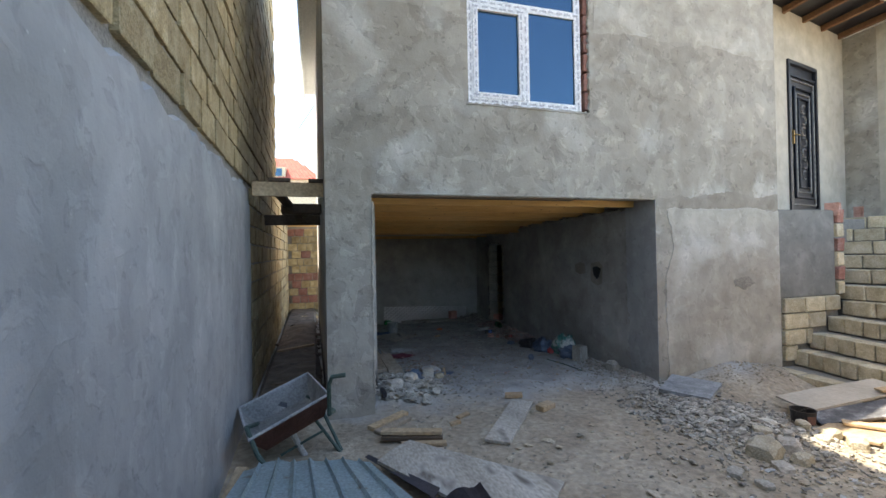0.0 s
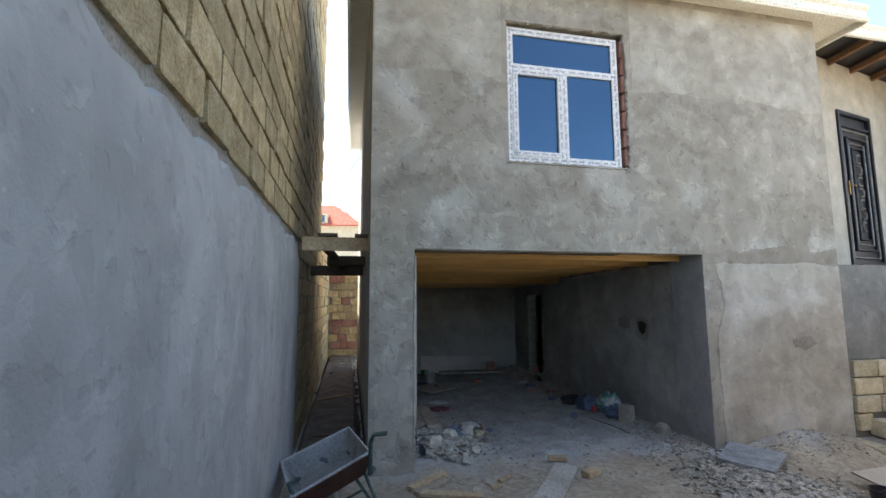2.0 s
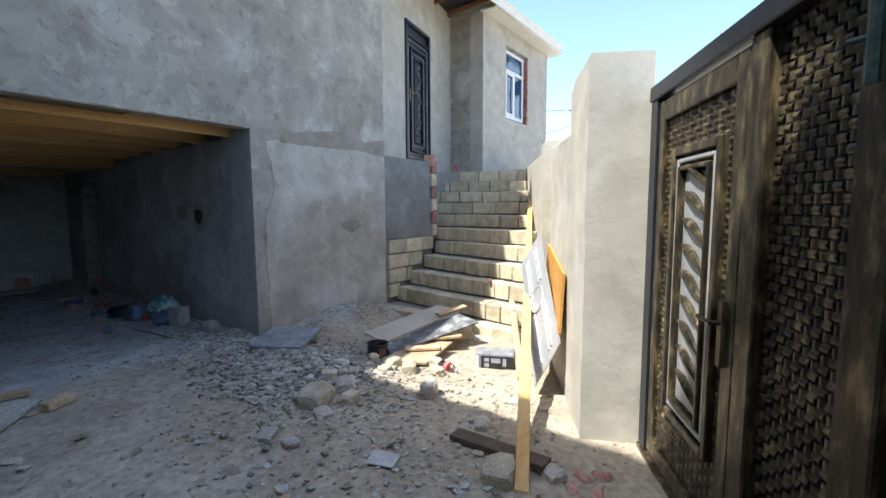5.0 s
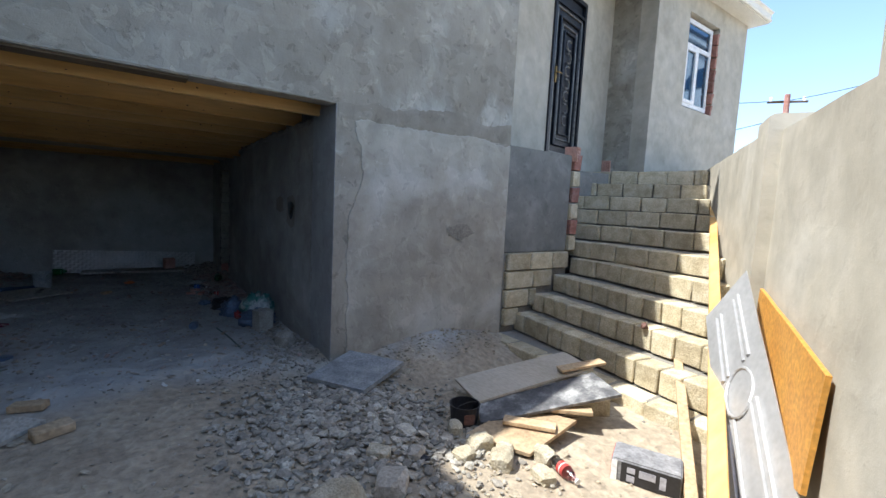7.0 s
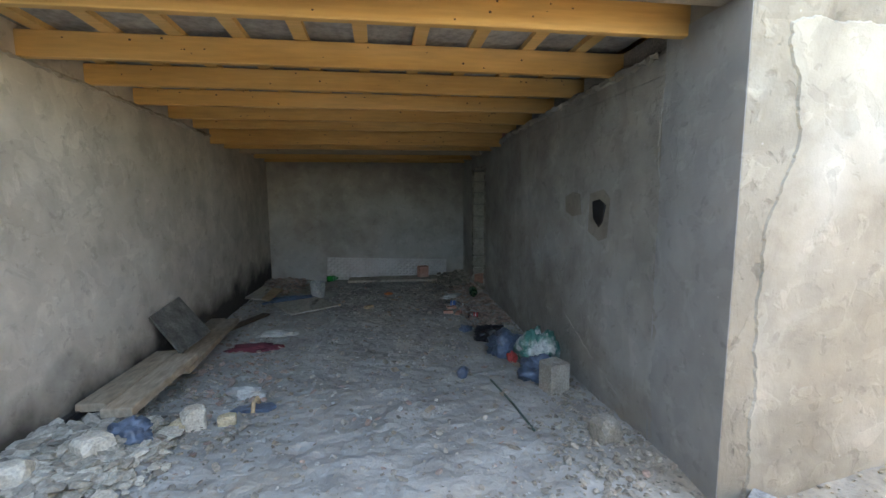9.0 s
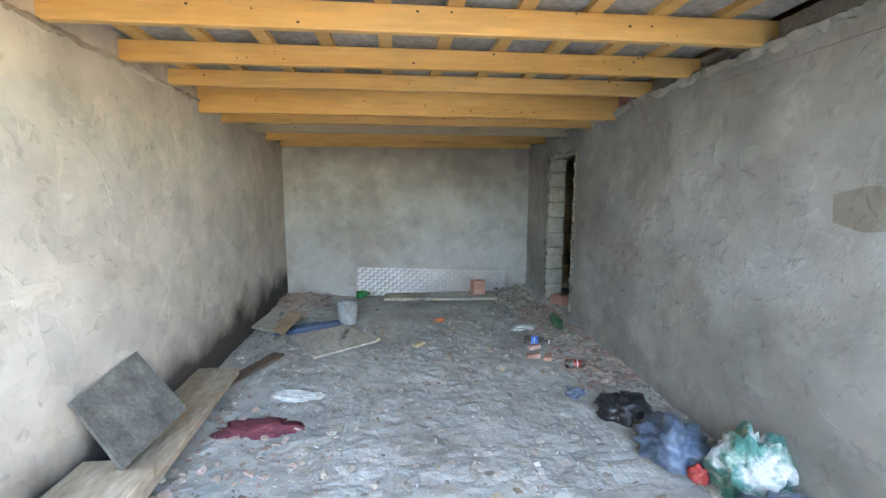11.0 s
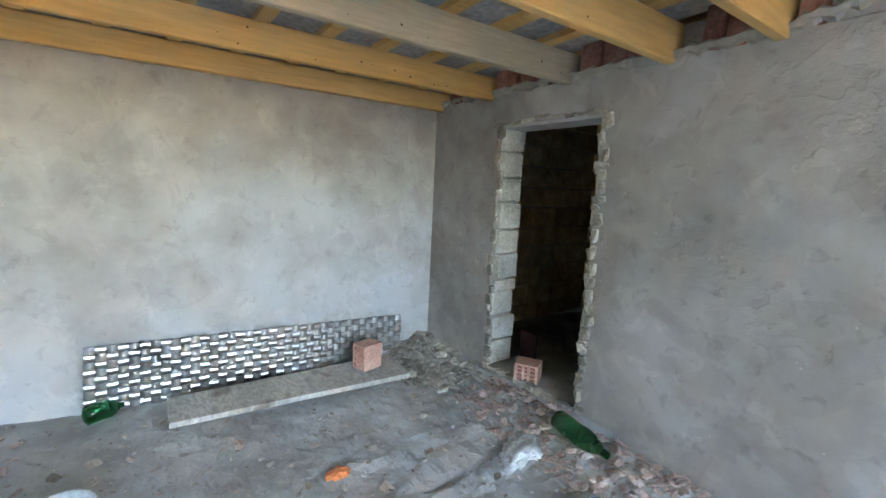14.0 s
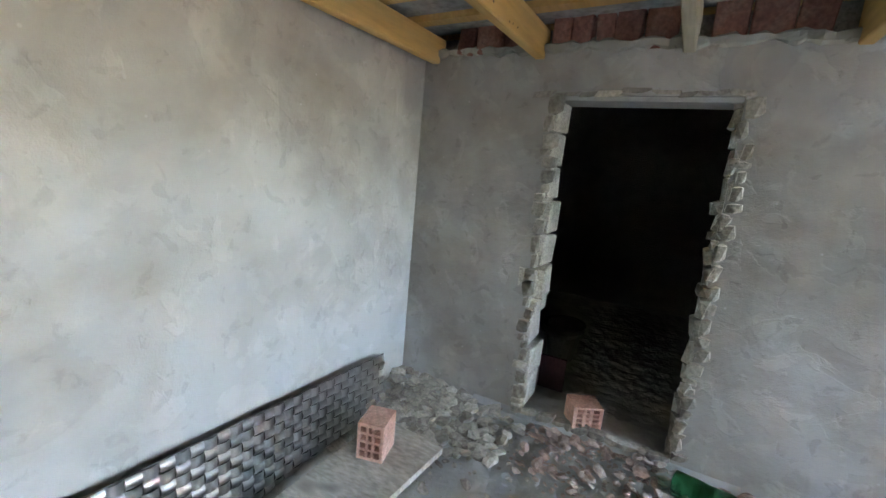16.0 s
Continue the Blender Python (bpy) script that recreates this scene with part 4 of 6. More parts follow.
# windows
def window(name, x0, x1, z0, z1, y, printed, label):
    """A white three-light window: a fixed light over two casements."""
    w = tagged(new(name, None), label=label, kind="structure")
    f = 0.075
    zm = z0 + (z1 - z0) * 0.70
    xm = x0 + (x1 - x0) * 0.5
    bm = bmesh.new()
    for a in ((x0, x0 + f, z0, z1), (x1 - f, x1, z0, z1), (x0 + f, x1 - f, z0, z0 + f), (x0 + f, x1 - f, z1 - f, z1), (x0 + f, x1 - f, zm - f / 2, zm + f / 2), (xm - f / 2, xm + f / 2, z0 + f, zm - f / 2)):
        box(bm, a[0], a[1], y, y + 0.07, a[2], a[3])
    part("window_frame", bm, WHITE, w)
    bm = bmesh.new()
    g = 0.055
    a0, a1, b0, b1 = x0 + f - 0.01, xm - f / 2 + 0.01, z0 + f - 0.01, zm - f / 2 + 0.01
    for a in ((a0, a0 + g, b0, b1), (a1 - g, a1, b0, b1), (a0 + g, a1 - g, b0, b0 + g), (a0 + g, a1 - g, b1 - g, b1)):
        box(bm, a[0], a[1], y - 0.012, y + 0.03, a[2], a[3])
    part("casement_frame", bm, WHITE, w)
    for a in ((x0 + f, x1 - f, zm + f / 2, z1 - f), (xm + f / 2, x1 - f, z0 + f, zm - f / 2), (a0 + g, a1 - g, b0 + g, b1 - g)):
        bm = bmesh.new()
        box(bm, a[0] - 0.003, a[1] + 0.003, y + 0.02, y + 0.026, a[2] - 0.003, a[3] + 0.003)
        part("pane", bm, PANE, w, "blue reflecting pane")
    if printed:
        rnd = random.Random(4)
        bm = bmesh.new()

        def marks(xa, xb, za, zb, yy, vertical):
            s, end = (za, zb) if vertical else (xa, xb)
            while s < end - 0.07:
                n = rnd.uniform(0.05, 0.075)
                c = (xa + xb) / 2 if vertical else (za + zb) / 2
                t = s
                while t < s + n:
                    d = rnd.uniform(0.006, 0.011)
                    hh = rnd.uniform(0.007, 0.012)
                    r = (c - hh, c + hh, t, t + d) if vertical else (t, t + d, c - hh, c + hh)
                    bm.faces.new([bm.verts.new(p) for p in ((r[0], yy, r[2]), (r[1], yy, r[2]), (r[1], yy, r[3]), (r[0], yy, r[3]))])
                    t += d + 0.004
                s += n + rnd.uniform(0.03, 0.05)
        yy = y - 0.003
        marks(x0, x0 + f, z0 + 0.03, z1, yy, True)
        marks(x1 - f, x1, z0 + 0.03, z1, yy, True)
        marks(x0 + 0.05, x1, z0, z0 + f, yy, False)
        marks(x0 + 0.05, x1, z1 - f, z1, yy, False)
        marks(x0 + 0.05, x1, zm - f / 2, zm + f / 2, yy, False)
        marks(xm - f / 2, xm + f / 2, z0 + 0.07, zm, yy, True)
        yy = y - 0.015
        marks(a0, a0 + g, b0, b1, yy, True)
        marks(a1 - g, a1, b0, b1, yy, True)
        marks(a0, a1, b0, b0 + g, yy, False)
        marks(a0, a1, b1 - g, b1, yy, False)
        part("printed_film", bm, PRINT, w, "unreadable printed marks on the protective film")
    return w


window("window_1", -2.23, -0.91, 2.965, 4.46, 0.05, True, "white plastic window with blue panes and printed protective film")
window("window_2", 6.6, 7.6, 3.25, 4.74, 0.73, False, "white plastic window with blue panes")
# Black slabs behind the panes stand in for unlit rooms.
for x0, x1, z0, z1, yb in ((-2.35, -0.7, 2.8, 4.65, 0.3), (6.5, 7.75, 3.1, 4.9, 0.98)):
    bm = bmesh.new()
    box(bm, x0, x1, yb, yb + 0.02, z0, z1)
    setting("dark_room_slab", bm, BLACKP)
# bare bricks beside the window frames
bm = bmesh.new()
box(bm, -0.85, -0.84, 0.1, 0.3, 2.96, 4.49)
reveal = setting("window_reveal", bm, BRICK_DARK)
rnd = random.Random(77)
for k in range(7):
    piece("brick", RBRICK, scaled((-0.865 + rnd.uniform(-0.005, 0.005), 0.09, 3.08 + k * 0.21), (0.05, 0.14, 0.185), 0, rnd.uniform(-4, 4)), reveal)
for k in range(7):
    piece("brick", RBRICK, scaled((7.67 + rnd.uniform(-0.01, 0.01), 0.72, 3.3 + k * 0.215), (0.07, 0.13, 0.19), 0, rnd.uniform(-4, 4)), reveal)
ragged_strip("render_ledge", [(-0.84, 0, 2.95), (-0.83, 0, 4.0), (-0.85, 0, 4.5)], 0.03, 0.012, RENDER, 32)
ragged_strip("render_ledge", [(-2.26, 0, 4.5), (-0.84, 0, 4.51)], 0.03, 0.012, RENDER, 33)
ragged_strip("render_ledge", [(-2.26, 0, 2.945), (-0.84, 0, 2.94)], 0.03, 0.012, RENDER, 34)


# entrance door
def ring_frame(bm, x0, x1, z0, z1, w, y0, y1, m):
    for a in ((x0, x0 + w, z0, z1), (x1 - w, x1, z0, z1), (x0 + w, x1 - w, z0, z0 + w), (x0 + w, x1 - w, z1 - w, z1)):
        box(bm, a[0], a[1], y0, y1, a[2], a[3], m)


door = tagged(new("door_1", None), label="closed dark steel entrance door with scroll ornament", kind="structure")
bm = bmesh.new()
ring_frame(bm, 0.0, 0.97, 2.02, 4.45, 0.06, -0.03, 0.1, DW)
box(bm, 0.06, 0.91, -0.02, 0.08, 4.2, 4.24, DW)
part("door_frame", bm, DARKMETAL, door)
bm = bmesh.new()
box(bm, 0.06, 0.91, 0.01, 0.06, 2.08, 4.2, DW)
box(bm, 0.06, 0.91, 0.02, 0.05, 4.24, 4.39, DW)
leaf = part("door_leaf", bm, DARKMETAL, door)
EDGE = mat("worn_silver_edge", [(0.10, 0.10, 0.10), (0.3, 0.29, 0.27)], scale=14, fine=60, rough=0.4, metal=0.6)
for k, (a, w, y0) in enumerate(((0.03, 0.025, -0.015), (0.12, 0.03, -0.03), (0.19, 0.02, -0.02), (0.25, 0.02, -0.03))):
    bm = bmesh.new()
    ring_frame(bm, 0.06 + a, 0.91 - a, 2.08 + a * 1.3, 4.2 - a * 1.3, w, y0, 0.012, DW)
    bmesh.ops.bevel(bm, geom=bm.edges[:], offset=0.006, segments=1, affect="EDGES")
    part("raised_moulding", bm, EDGE if k in (0, 2) else DARKMETAL, leaf)
for k in range(7):
    zc = 2.62 + k * 0.18
    bm = bmesh.new()
    pts = [DW @ Vector((0.485 + 0.075 * math.cos(a) * (1 if k % 2 else -1), -0.02, zc + 0.07 * math.sin(a))) for a in [-2.2 + 0.37 * q for q in range(13)]]
    tube(bm, pts, 0.011, 6)
    part("scroll_ornament", bm, EDGE, leaf)
bm = bmesh.new()
box(bm, 0.1, 0.14, -0.035, 0.0, 3.1, 3.32, DW)
tube(bm, [DW @ Vector((0.12, -0.03, 3.24)), DW @ Vector((0.12, -0.07, 3.24)), DW @ Vector((0.22, -0.07, 3.24))], 0.011)
part("door_handle", bm, mat("aged_brass", [(0.25, 0.16, 0.06), (0.4, 0.27, 0.1)], scale=8, metal=0.8, rough=0.4), door, "aged brass handle")
bm = bmesh.new()
box(bm, 0.1, 1.0, -0.1, 0.2, 1.93, 2.02, DW)
setting("door_threshold", bm, BRICK_DARK)

# ---- stair ----
STEP = [((1.70, 0.02), (1.62, -2.38)), ((2.11, 0.02), (1.76, -2.3)), ((2.38, 0.02), (2.05, -2.15)), ((2.72, 0.02), (2.28, -2.0)), ((3.02, 0.02), (2.62, -1.85)),
        ((3.14, 0.55), (2.95, -1.68)), ((3.43, 0.75), (3.5, -1.38)), ((3.63, 0.9), (4.05, -1.1)), ((3.87, 0.93), (4.5, -0.86)), ((4.1, 0.94), (4.8, -0.7)), ((4.36, 0.95), (5.02, -0.58))]
HIGH = [-0.05 + 0.195 * k for k in range(11)]
stairs = tagged(new("stairs", None), label="unfinished garden stair of pale yellow limestone blocks, dusty treads", kind="structure")
rnd = random.Random(8)
pieces = []
for k, ((lx, ly), (rx, ry)) in enumerate(STEP):
    z = HIGH[k]
    if k + 1 < len(STEP):
        (nlx, nly), (nrx, nry) = STEP[k + 1]
    else:
        (nlx, nly), (nrx, nry) = (4.9, 0.8), (5.6, -0.3)
    bm = bmesh.new()
    hull(bm, [(x, y, zz) for zz in (-0.5, z - 0.012) for x, y in ((lx + 0.05, ly), (rx + 0.05, ry), (nrx + 0.3, nry + 0.1), (nlx + 0.3, nly))])
    core = part("step", bm, MORTAR, stairs)
    d = Vector((rx - lx, ry - ly, 0))
    n = d.length
    d.normalize()
    ang = math.degrees(math.atan2(d.y, d.x))
    s = 0.0
    lo, hi = ((0.17, 0.25) if k in (1, 2, 3) else (0.3, 0.42))
    while s < n - 0.05:
        w = min(rnd.uniform(lo, hi), n - s)
        dep = 0.2
        c = Vector((lx, ly, 0)) + d * (s + w / 2)
        into = Vector((-d.y, d.x, 0))
        c = c + into * (dep / 2 + rnd.uniform(-0.012, 0.012))
        pieces.append((core, scaled((c.x, c.y, z - 0.095 + rnd.uniform(-0.005, 0.004)), (w - 0.014, dep, 0.183), ang + rnd.uniform(-1.5, 1.5), rnd.uniform(-1, 1)), rnd.randrange(7)))
        s += w
# low block wall at the foot of the porch plinth
for c in range(4):
    x = 1.93
    z = 0.705 - 0.2 * c
    end = 2.93 - 0.26 * c
    while x < end - 0.05:
        w = min(0.42 if c % 2 else 0.36, end - x)
        pieces.append((stairs, scaled((x + w / 2, 0.1, z), (w - 0.014, 0.25, 0.185), rnd.uniform(-1, 1)), rnd.randrange(7)))
        x += w
bm = bmesh.new()
box(bm, 1.9, 2.95, 0.03, 0.4, -0.4, 0.79)
part("plinth_base", bm, MORTAR, stairs)
# brick and block pier at the corner of the plinth
for c in range(6):
    z = 0.9 + 0.19 * c
    if c % 2 == 0:
        pieces.append((stairs, scaled((3.0, 0.1, z), (0.12, 0.2, 0.17), rnd.uniform(-2, 2)), rnd.randrange(7)))
    else:
        piece("brick", RBRICK, scaled((3.0, 0.1, z), (0.12, 0.2, 0.17), rnd.uniform(-2, 2)), stairs)
# upper block stub beside the boundary wall
for c in range(2):
    for j in range(2):
        pieces.append((stairs, scaled((5.12 - 0.06 * j, -0.35 + 0.4 * j + 0.08 * c, 1.83 - 0.195 * c), (0.25, 0.38, 0.183), rnd.uniform(-2, 2)), rnd.randrange(7)))
for par, m, k in pieces:
    piece("stone_block", BLOCKS[k], m, par)

# ---- boundary wall, pillar, gate ----
BW = Matrix.Translation((0, -3.27, 0)) @ Matrix.Rotation(math.atan2(0.47, 0.88), 4, "Z")


def lumpy_wall(name, x0, x1, y0, y1, z0, top, m, material, label):
    """A rendered wall with a slightly uneven face and top; top: height along x."""
    bm = bmesh.new()
    nx = max(2, int((x1 - x0) / 0.12))
    nz = 14
    rings = []
    for i in range(nx + 1):
        x = x0 + (x1 - x0) * i / nx
        t = top(x)
        ring = []
        for j in range(nz + 1):
            z = z0 + (t - z0) * j / nz
            ring.append((x, y1 + 0.012 * noise.noise((x * 2, z * 2, 1)), z))
        ring.append((x, y1 - 0.02, t + 0.012 + 0.01 * noise.noise((x * 9, 0, 0))))
        ring.append((x, y0 + 0.02, t + 0.012 + 0.01 * noise.noise((x * 9, 5, 0))))
        for j in range(nz, -1, -1):
            z = z0 + (t - z0) * j / nz
            ring.append((x, y0, z))
        rings.append([bm.verts.new(m @ Vector(p)) for p in ring])
    L = len(rings[0])
    for a, b in zip(rings, rings[1:]):
        for k in range(L - 1):
            bm.faces.new([a[k], a[k + 1], b[k + 1], b[k]])
    bm.faces.new(rings[0])
    bm.faces.new(rings[-1][::-1])
    bmesh.ops.recalc_face_normals(bm, faces=bm.faces)
    return setting(name, bm, material, label)


lumpy_wall("gate_pillar", 0, 0.6, -0.34, 0, -0.5, lambda x: 2.07 if x < 0.42 else 2.07 - 0.07 * ((x - 0.42) / 0.18) ** 2, BW, RENDER_PALE, "pale cement-rendered gate pillar with rounded worn top")
lumpy_wall("wall_boundary", 0.6, 9, -0.25, -0.01, -0.5, lambda x: 1.73 + 0.03 * x if x < 1.8 else 1.83 + 0.032 * (x - 1.8), BW, RENDER_PALE, "pale cement-rendered garden boundary wall")
lumpy_wall("wall_pilaster", 1.8, 2.12, -0.25, 0.06, -0.5, lambda x: 1.86, BW, RENDER_PALE, "rendered pilaster of the boundary wall")

gate = tagged(new("gate", None), label="tall bronze-black steel gate with woven panels and wicket door", category="gate")
GY = -0.34
GM = BW


def bar(name, x0, x1, z0, z1, parent, y0=-0.05, y1=0.0, material=BRONZE, bev=0.006):
    bm = bmesh.new()
    box(bm, x0, x1, GY + y0, GY + y1, z0, z1)
    bmesh.ops.bevel(bm, geom=bm.edges[:], offset=bev, segments=1, affect="EDGES")
    bm.transform(GM)
    return part(name, bm, material, parent)


bar("top_rail", -6.2, -0.02, 1.8, 1.88, gate, -0.06, 0.03, DARKMETAL)
bar("bottom_rail", -6.2, -0.02, -0.16, -0.08, gate, -0.06, 0.03)
bar("hinge_post", -0.12, -0.02, -0.08, 1.8, gate, -0.06, 0.02, DARKMETAL)
wicket = tagged(new("wicket_door", None))
wicket.parent = gate
for a in ((-0.2, -0.13, -0.06, 1.78), (-0.95, -0.87, -0.06, 1.78), (-0.87, -0.2, -0.06, 0.02), (-0.87, -0.2, 1.68, 1.78)):
    bar("wicket_rail", *a, wicket, -0.04, 0.012)
bm = bmesh.new()
weave(bm, -0.87, -0.2, 0.02, 1.68, 0.045, 0.028, 0.006, GM @ Matrix.Translation((0, GY - 0.012, 0)) @ Matrix.Rotation(0, 4, "Z"), 2)
part("woven_sheet", bm, BRONZE, wicket)
for k, (a, w, y1) in enumerate(((0.0, 0.035, 0.02), (0.05, 0.02, 0.012), (0.085, 0.02, 0.022))):
    bm = bmesh.new()
    ring_frame(bm, -0.80 + a, -0.33 - a, 0.26 + a, 1.52 - a, w, GY - 0.02, GY + y1, None)
    bmesh.ops.bevel(bm, geom=bm.edges[:], offset=0.005, segments=1, affect="EDGES")
    bm.transform(GM)
    part("raised_moulding", bm, (BRONZE, SILVER, BRONZE)[k], wicket)
bar("centre_panel", -0.69, -0.44, 0.37, 1.41, wicket, -0.02, -0.004, SILVER)
for k in range(9):
    bm = bmesh.new()
    zc = 0.44 + k * 0.115
    pts = [Vector((-0.67 + 0.21 * q / 8, GY + 0.005, zc + 0.09 * math.sin(q / 8 * math.pi / 2) - 0.02)) for q in range(9)]
    tube(bm, pts, [0.006 + 0.014 * math.sin(math.pi * q / 8) for q in range(9)], 6)
    bm.transform(GM)
    part("scroll_ornament", bm, BRONZE, wicket)
bm = bmesh.new()
box(bm, -0.9, -0.87, GY + 0.012, GY + 0.03, 0.68, 0.92)
tube(bm, [(-0.885, GY + 0.02, 0.84), (-0.885, GY + 0.06, 0.84), (-0.78, GY + 0.06, 0.84)], 0.009)
bm.transform(GM)
part("gate_handle", bm, BRONZE, wicket)
u = -0.95
for k in range(13):
    a, b = u - (0.1 if k == 0 else 0.12), u
    bar("gate_post", a, b, -0.08, 1.8, gate, -0.05, 0.012)
    u = a
    w = 0.36 if k == 0 else 0.26
    bm = bmesh.new()
    if k < 3:
        # Dark backing plate puts shade into the gaps of the weave.
        basket(bm, -u, w - u, -0.08, 1.8, 0.036, 0.03, 0.01, GM @ Matrix.Translation((0, GY - 0.03, 0)) @ Matrix.Rotation(math.pi, 4, "Z"), 3, 0.85)
        part("woven_sheet", bm, [BRONZE, SHEET_DARK], gate)
    else:
        weave(bm, u - w, u, -0.08, 1.8, 0.06, 0.045, 0.012, GM @ Matrix.Translation((0, GY - 0.03, 0)), 2)
        part("woven_sheet", bm, BRONZE, gate)
    u -= w
    if u < -5.7:
        break
bm = bmesh.new()
tube(bm, [(-1.47, GY + 0.03, 1.7), (-1.47, GY + 0.03, 1.52)], 0.014)
tube(bm, [(-1.47, GY + 0.02, 1.62), (-1.42, GY + 0.05, 1.62)], 0.008)
bm.transform(GM)
part("bolt", bm, GREENPIPE, gate)
lumpy_wall("wall_boundary", -9, -6.25, -0.4, 0.0, -0.5, lambda x: 2.0, BW, RENDER_PALE, "boundary wall beyond the gate")
bm = bmesh.new()
box(bm, -4.8, 6, -9.3, -9.0, -0.5, 2.2)
setting("wall_yard_end", bm, RENDER_PALE)

# ---- neighbour's wall ----
bm = bmesh.new()
ys = [-9 + 0.1 * i for i in range(97)]
front = []
rnd = random.Random(3)
for yy in ys:
    t = 2.12 + 0.03 * rnd.uniform(-1, 1) + 0.05 * noise.noise((yy * 2.5, 0, 0))
    col = [bm.verts.new((-4.34 + 0.008 * noise.noise((yy * 1.5, z * 2, 0)) - (0.02 if z >= t - 0.001 else 0), yy, z)) for z in [-0.5 + (t + 0.5) * j / 12 for j in range(13)]]
    col.append(bm.verts.new((-4.4, yy, t + 0.03)))
    front.append(col)
for a, b in zip(front, front[1:]):
    for j in range(13):
        bm.faces.new([a[j], b[j], b[j + 1], a[j + 1]])
end = front[-1] + [bm.verts.new((-4.4, 0.6, -0.5))]
bm.faces.new(end)
bmesh.ops.recalc_face_normals(bm, faces=bm.faces)
setting("wall_left_plaster", bm, RENDER_GREY, "blue-grey trowelled cement coat on the neighbour's wall")
bm = bmesh.new()
box(bm, -4.8, -4.392, -5.0, 4.4, -0.5, 8.1)
box(bm, -4.8, -4.392, 4.4, 8.6, -0.5, 2.6)
box(bm, -4.8, -4.392, -9.0, -5.0, -0.5, 2.6)
stone_wall = setting("wall_left_stone", bm, MORTAR, "neighbour's tall wall of rough yellow stone blocks")
near, rest = [], []
rnd = random.Random(6)
for c in range(40):
    z = -0.05 + 0.205 * c
    yy = -5.0 + (0.2 if c % 2 else 0)
    while yy < 8.4:
        w = 0.395
        ok = (yy < 4.3 or z < 2.5) and not (z < 2.05 and yy < 0.7)
        if ok:
            m = scaled((-4.40 + rnd.uniform(-0.006, 0.008), yy + w / 2, z + 0.1), (0.06, w - rnd.uniform(0.016, 0.036), rnd.uniform(0.172, 0.19)), rnd.uniform(-1.2, 1.2), rnd.uniform(-1.4, 1.4))
            if (z > 2.0 and z < 4.2 and -3.2 < yy < 2.0) or (z < 2.2 and 0.4 < yy < 4.4):
                near.append(m)
            else:
                rest.append(m)
        yy += w
for m in near[:300]:
    piece("stone_block", SHELLS[rnd.randrange(7)], m, stone_wall)
joined_boxes("stone_courses", rest + near[300:], BLOCKS[1], SHELL_ISLAND, label="far courses of the neighbour's stone wall")
# end of the alley: dusty bricks and stone under a timber beam
bm = bmesh.new()
box(bm, -4.39, -3.3, 8.45, 8.7, -0.4, 2.25)
alley = setting("wall_alley_end", bm, MORTAR, "patchy brick and stone wall closing the alley")
for c in range(11):
    x = -4.38 + (0.1 if c % 2 else 0)
    while x < -3.35:
        w = rnd.uniform(0.16, 0.26)
        red = c in (1, 4) or rnd.random() < 0.2
        piece("brick" if red else "stone_block", RBRICK if red else SHELLS[rnd.randrange(7)], scaled((x + w / 2, 8.44, 0.08 + c * 0.2), (w - 0.015, 0.08, 0.185), rnd.uniform(-2, 2)), alley)
        x += w
timber("alley_beam", (-4.39, 8.3, 2.3), (-3.4, 8.3, 2.3), 0.12, 0.12, PINE, "yellow timber beam across the end of the alley", "beam")
timber("alley_plank", (-4.3, 0.45, 2.11), (-3.64, 0.45, 2.11), 0.03, 0.14, WOOD_RAW, "raw timber plank wedged across the alley", "plank", "planks across the alley", 0)
timber("alley_plank", (-4.1, 1.5, 2.02), (-3.64, 1.5, 2.02), 0.2, 0.12, WOOD_DARK, "dark timber block wedged across the alley", "plank", "planks across the alley")
timber("alley_plank", (-4.38, 2.3, 1.95), (-3.62, 2.3, 1.95), 0.06, 0.14, WOOD_DARK, "dark damp plank wedged across the alley", "plank", "planks across the alley")
timber("alley_plank", (-4.1, 0.6, 2.12), (-3.9, 2.4, 1.98), 0.1, 0.04, WOOD_DARK, "dark slanting strut between the alley planks", "plank", "planks across the alley")
timber("alley_plank", (-4.15, 0.44, 2.2), (-3.95, 0.44, 2.2), 0.06, 0.035, WOOD_DARK, "short offcut lying on the alley plank", "plank", "planks across the alley")
timber("alley_plank", (-3.78, 0.44, 2.2), (-3.64, 0.44, 2.2), 0.06, 0.035, WOOD_DARK, "short offcut lying on the alley plank", "plank", "planks across the alley")

# ---- loose things in the yard ----
# wheelbarrow: tipped tray, frame, legs, wheel
wheelbarrow = tagged(new("wheelbarrow", None), label="tipped steel wheelbarrow caked with cement, green tube frame", category="wheelbarrow")
A, B, C, D = Vector((-4.33, -0.29, 0.26)), Vector((-3.81, -0.10, 0.44)), Vector((-3.66, -0.80, 0.45)), Vector((-4.17, -1.0, 0.27))
nrm = (B - A).cross(D - A).normalized()
if nrm.z < 0:
    nrm = -nrm
mid = (A + B + C + D) / 4
low = [p * 0.72 + mid * 0.28 - nrm * 0.15 for p in (A, B, C, D)]
bm = bmesh.new()
rim = [A, B, C, D]
for inset, off in ((0.0, 0.0),):
    vo = [bm.verts.new(p) for p in rim]
    vl = [bm.verts.new(p) for p in low]
    for k in range(4):
        bm.faces.new([vo[k], vo[(k + 1) % 4], vl[(k + 1) % 4], vl[k]])
    bm.faces.new(vl)
bmesh.ops.solidify(bm, geom=bm.faces[:], thickness=0.006)
tray = part("tray", bm, TRAY, wheelbarrow)
bm = bmesh.new()
tube(bm, [A, B, C, D, A], 0.011, 6)
part("rim", bm, TRAY, tray)
bm = bmesh.new()
g = nrm * 0.016
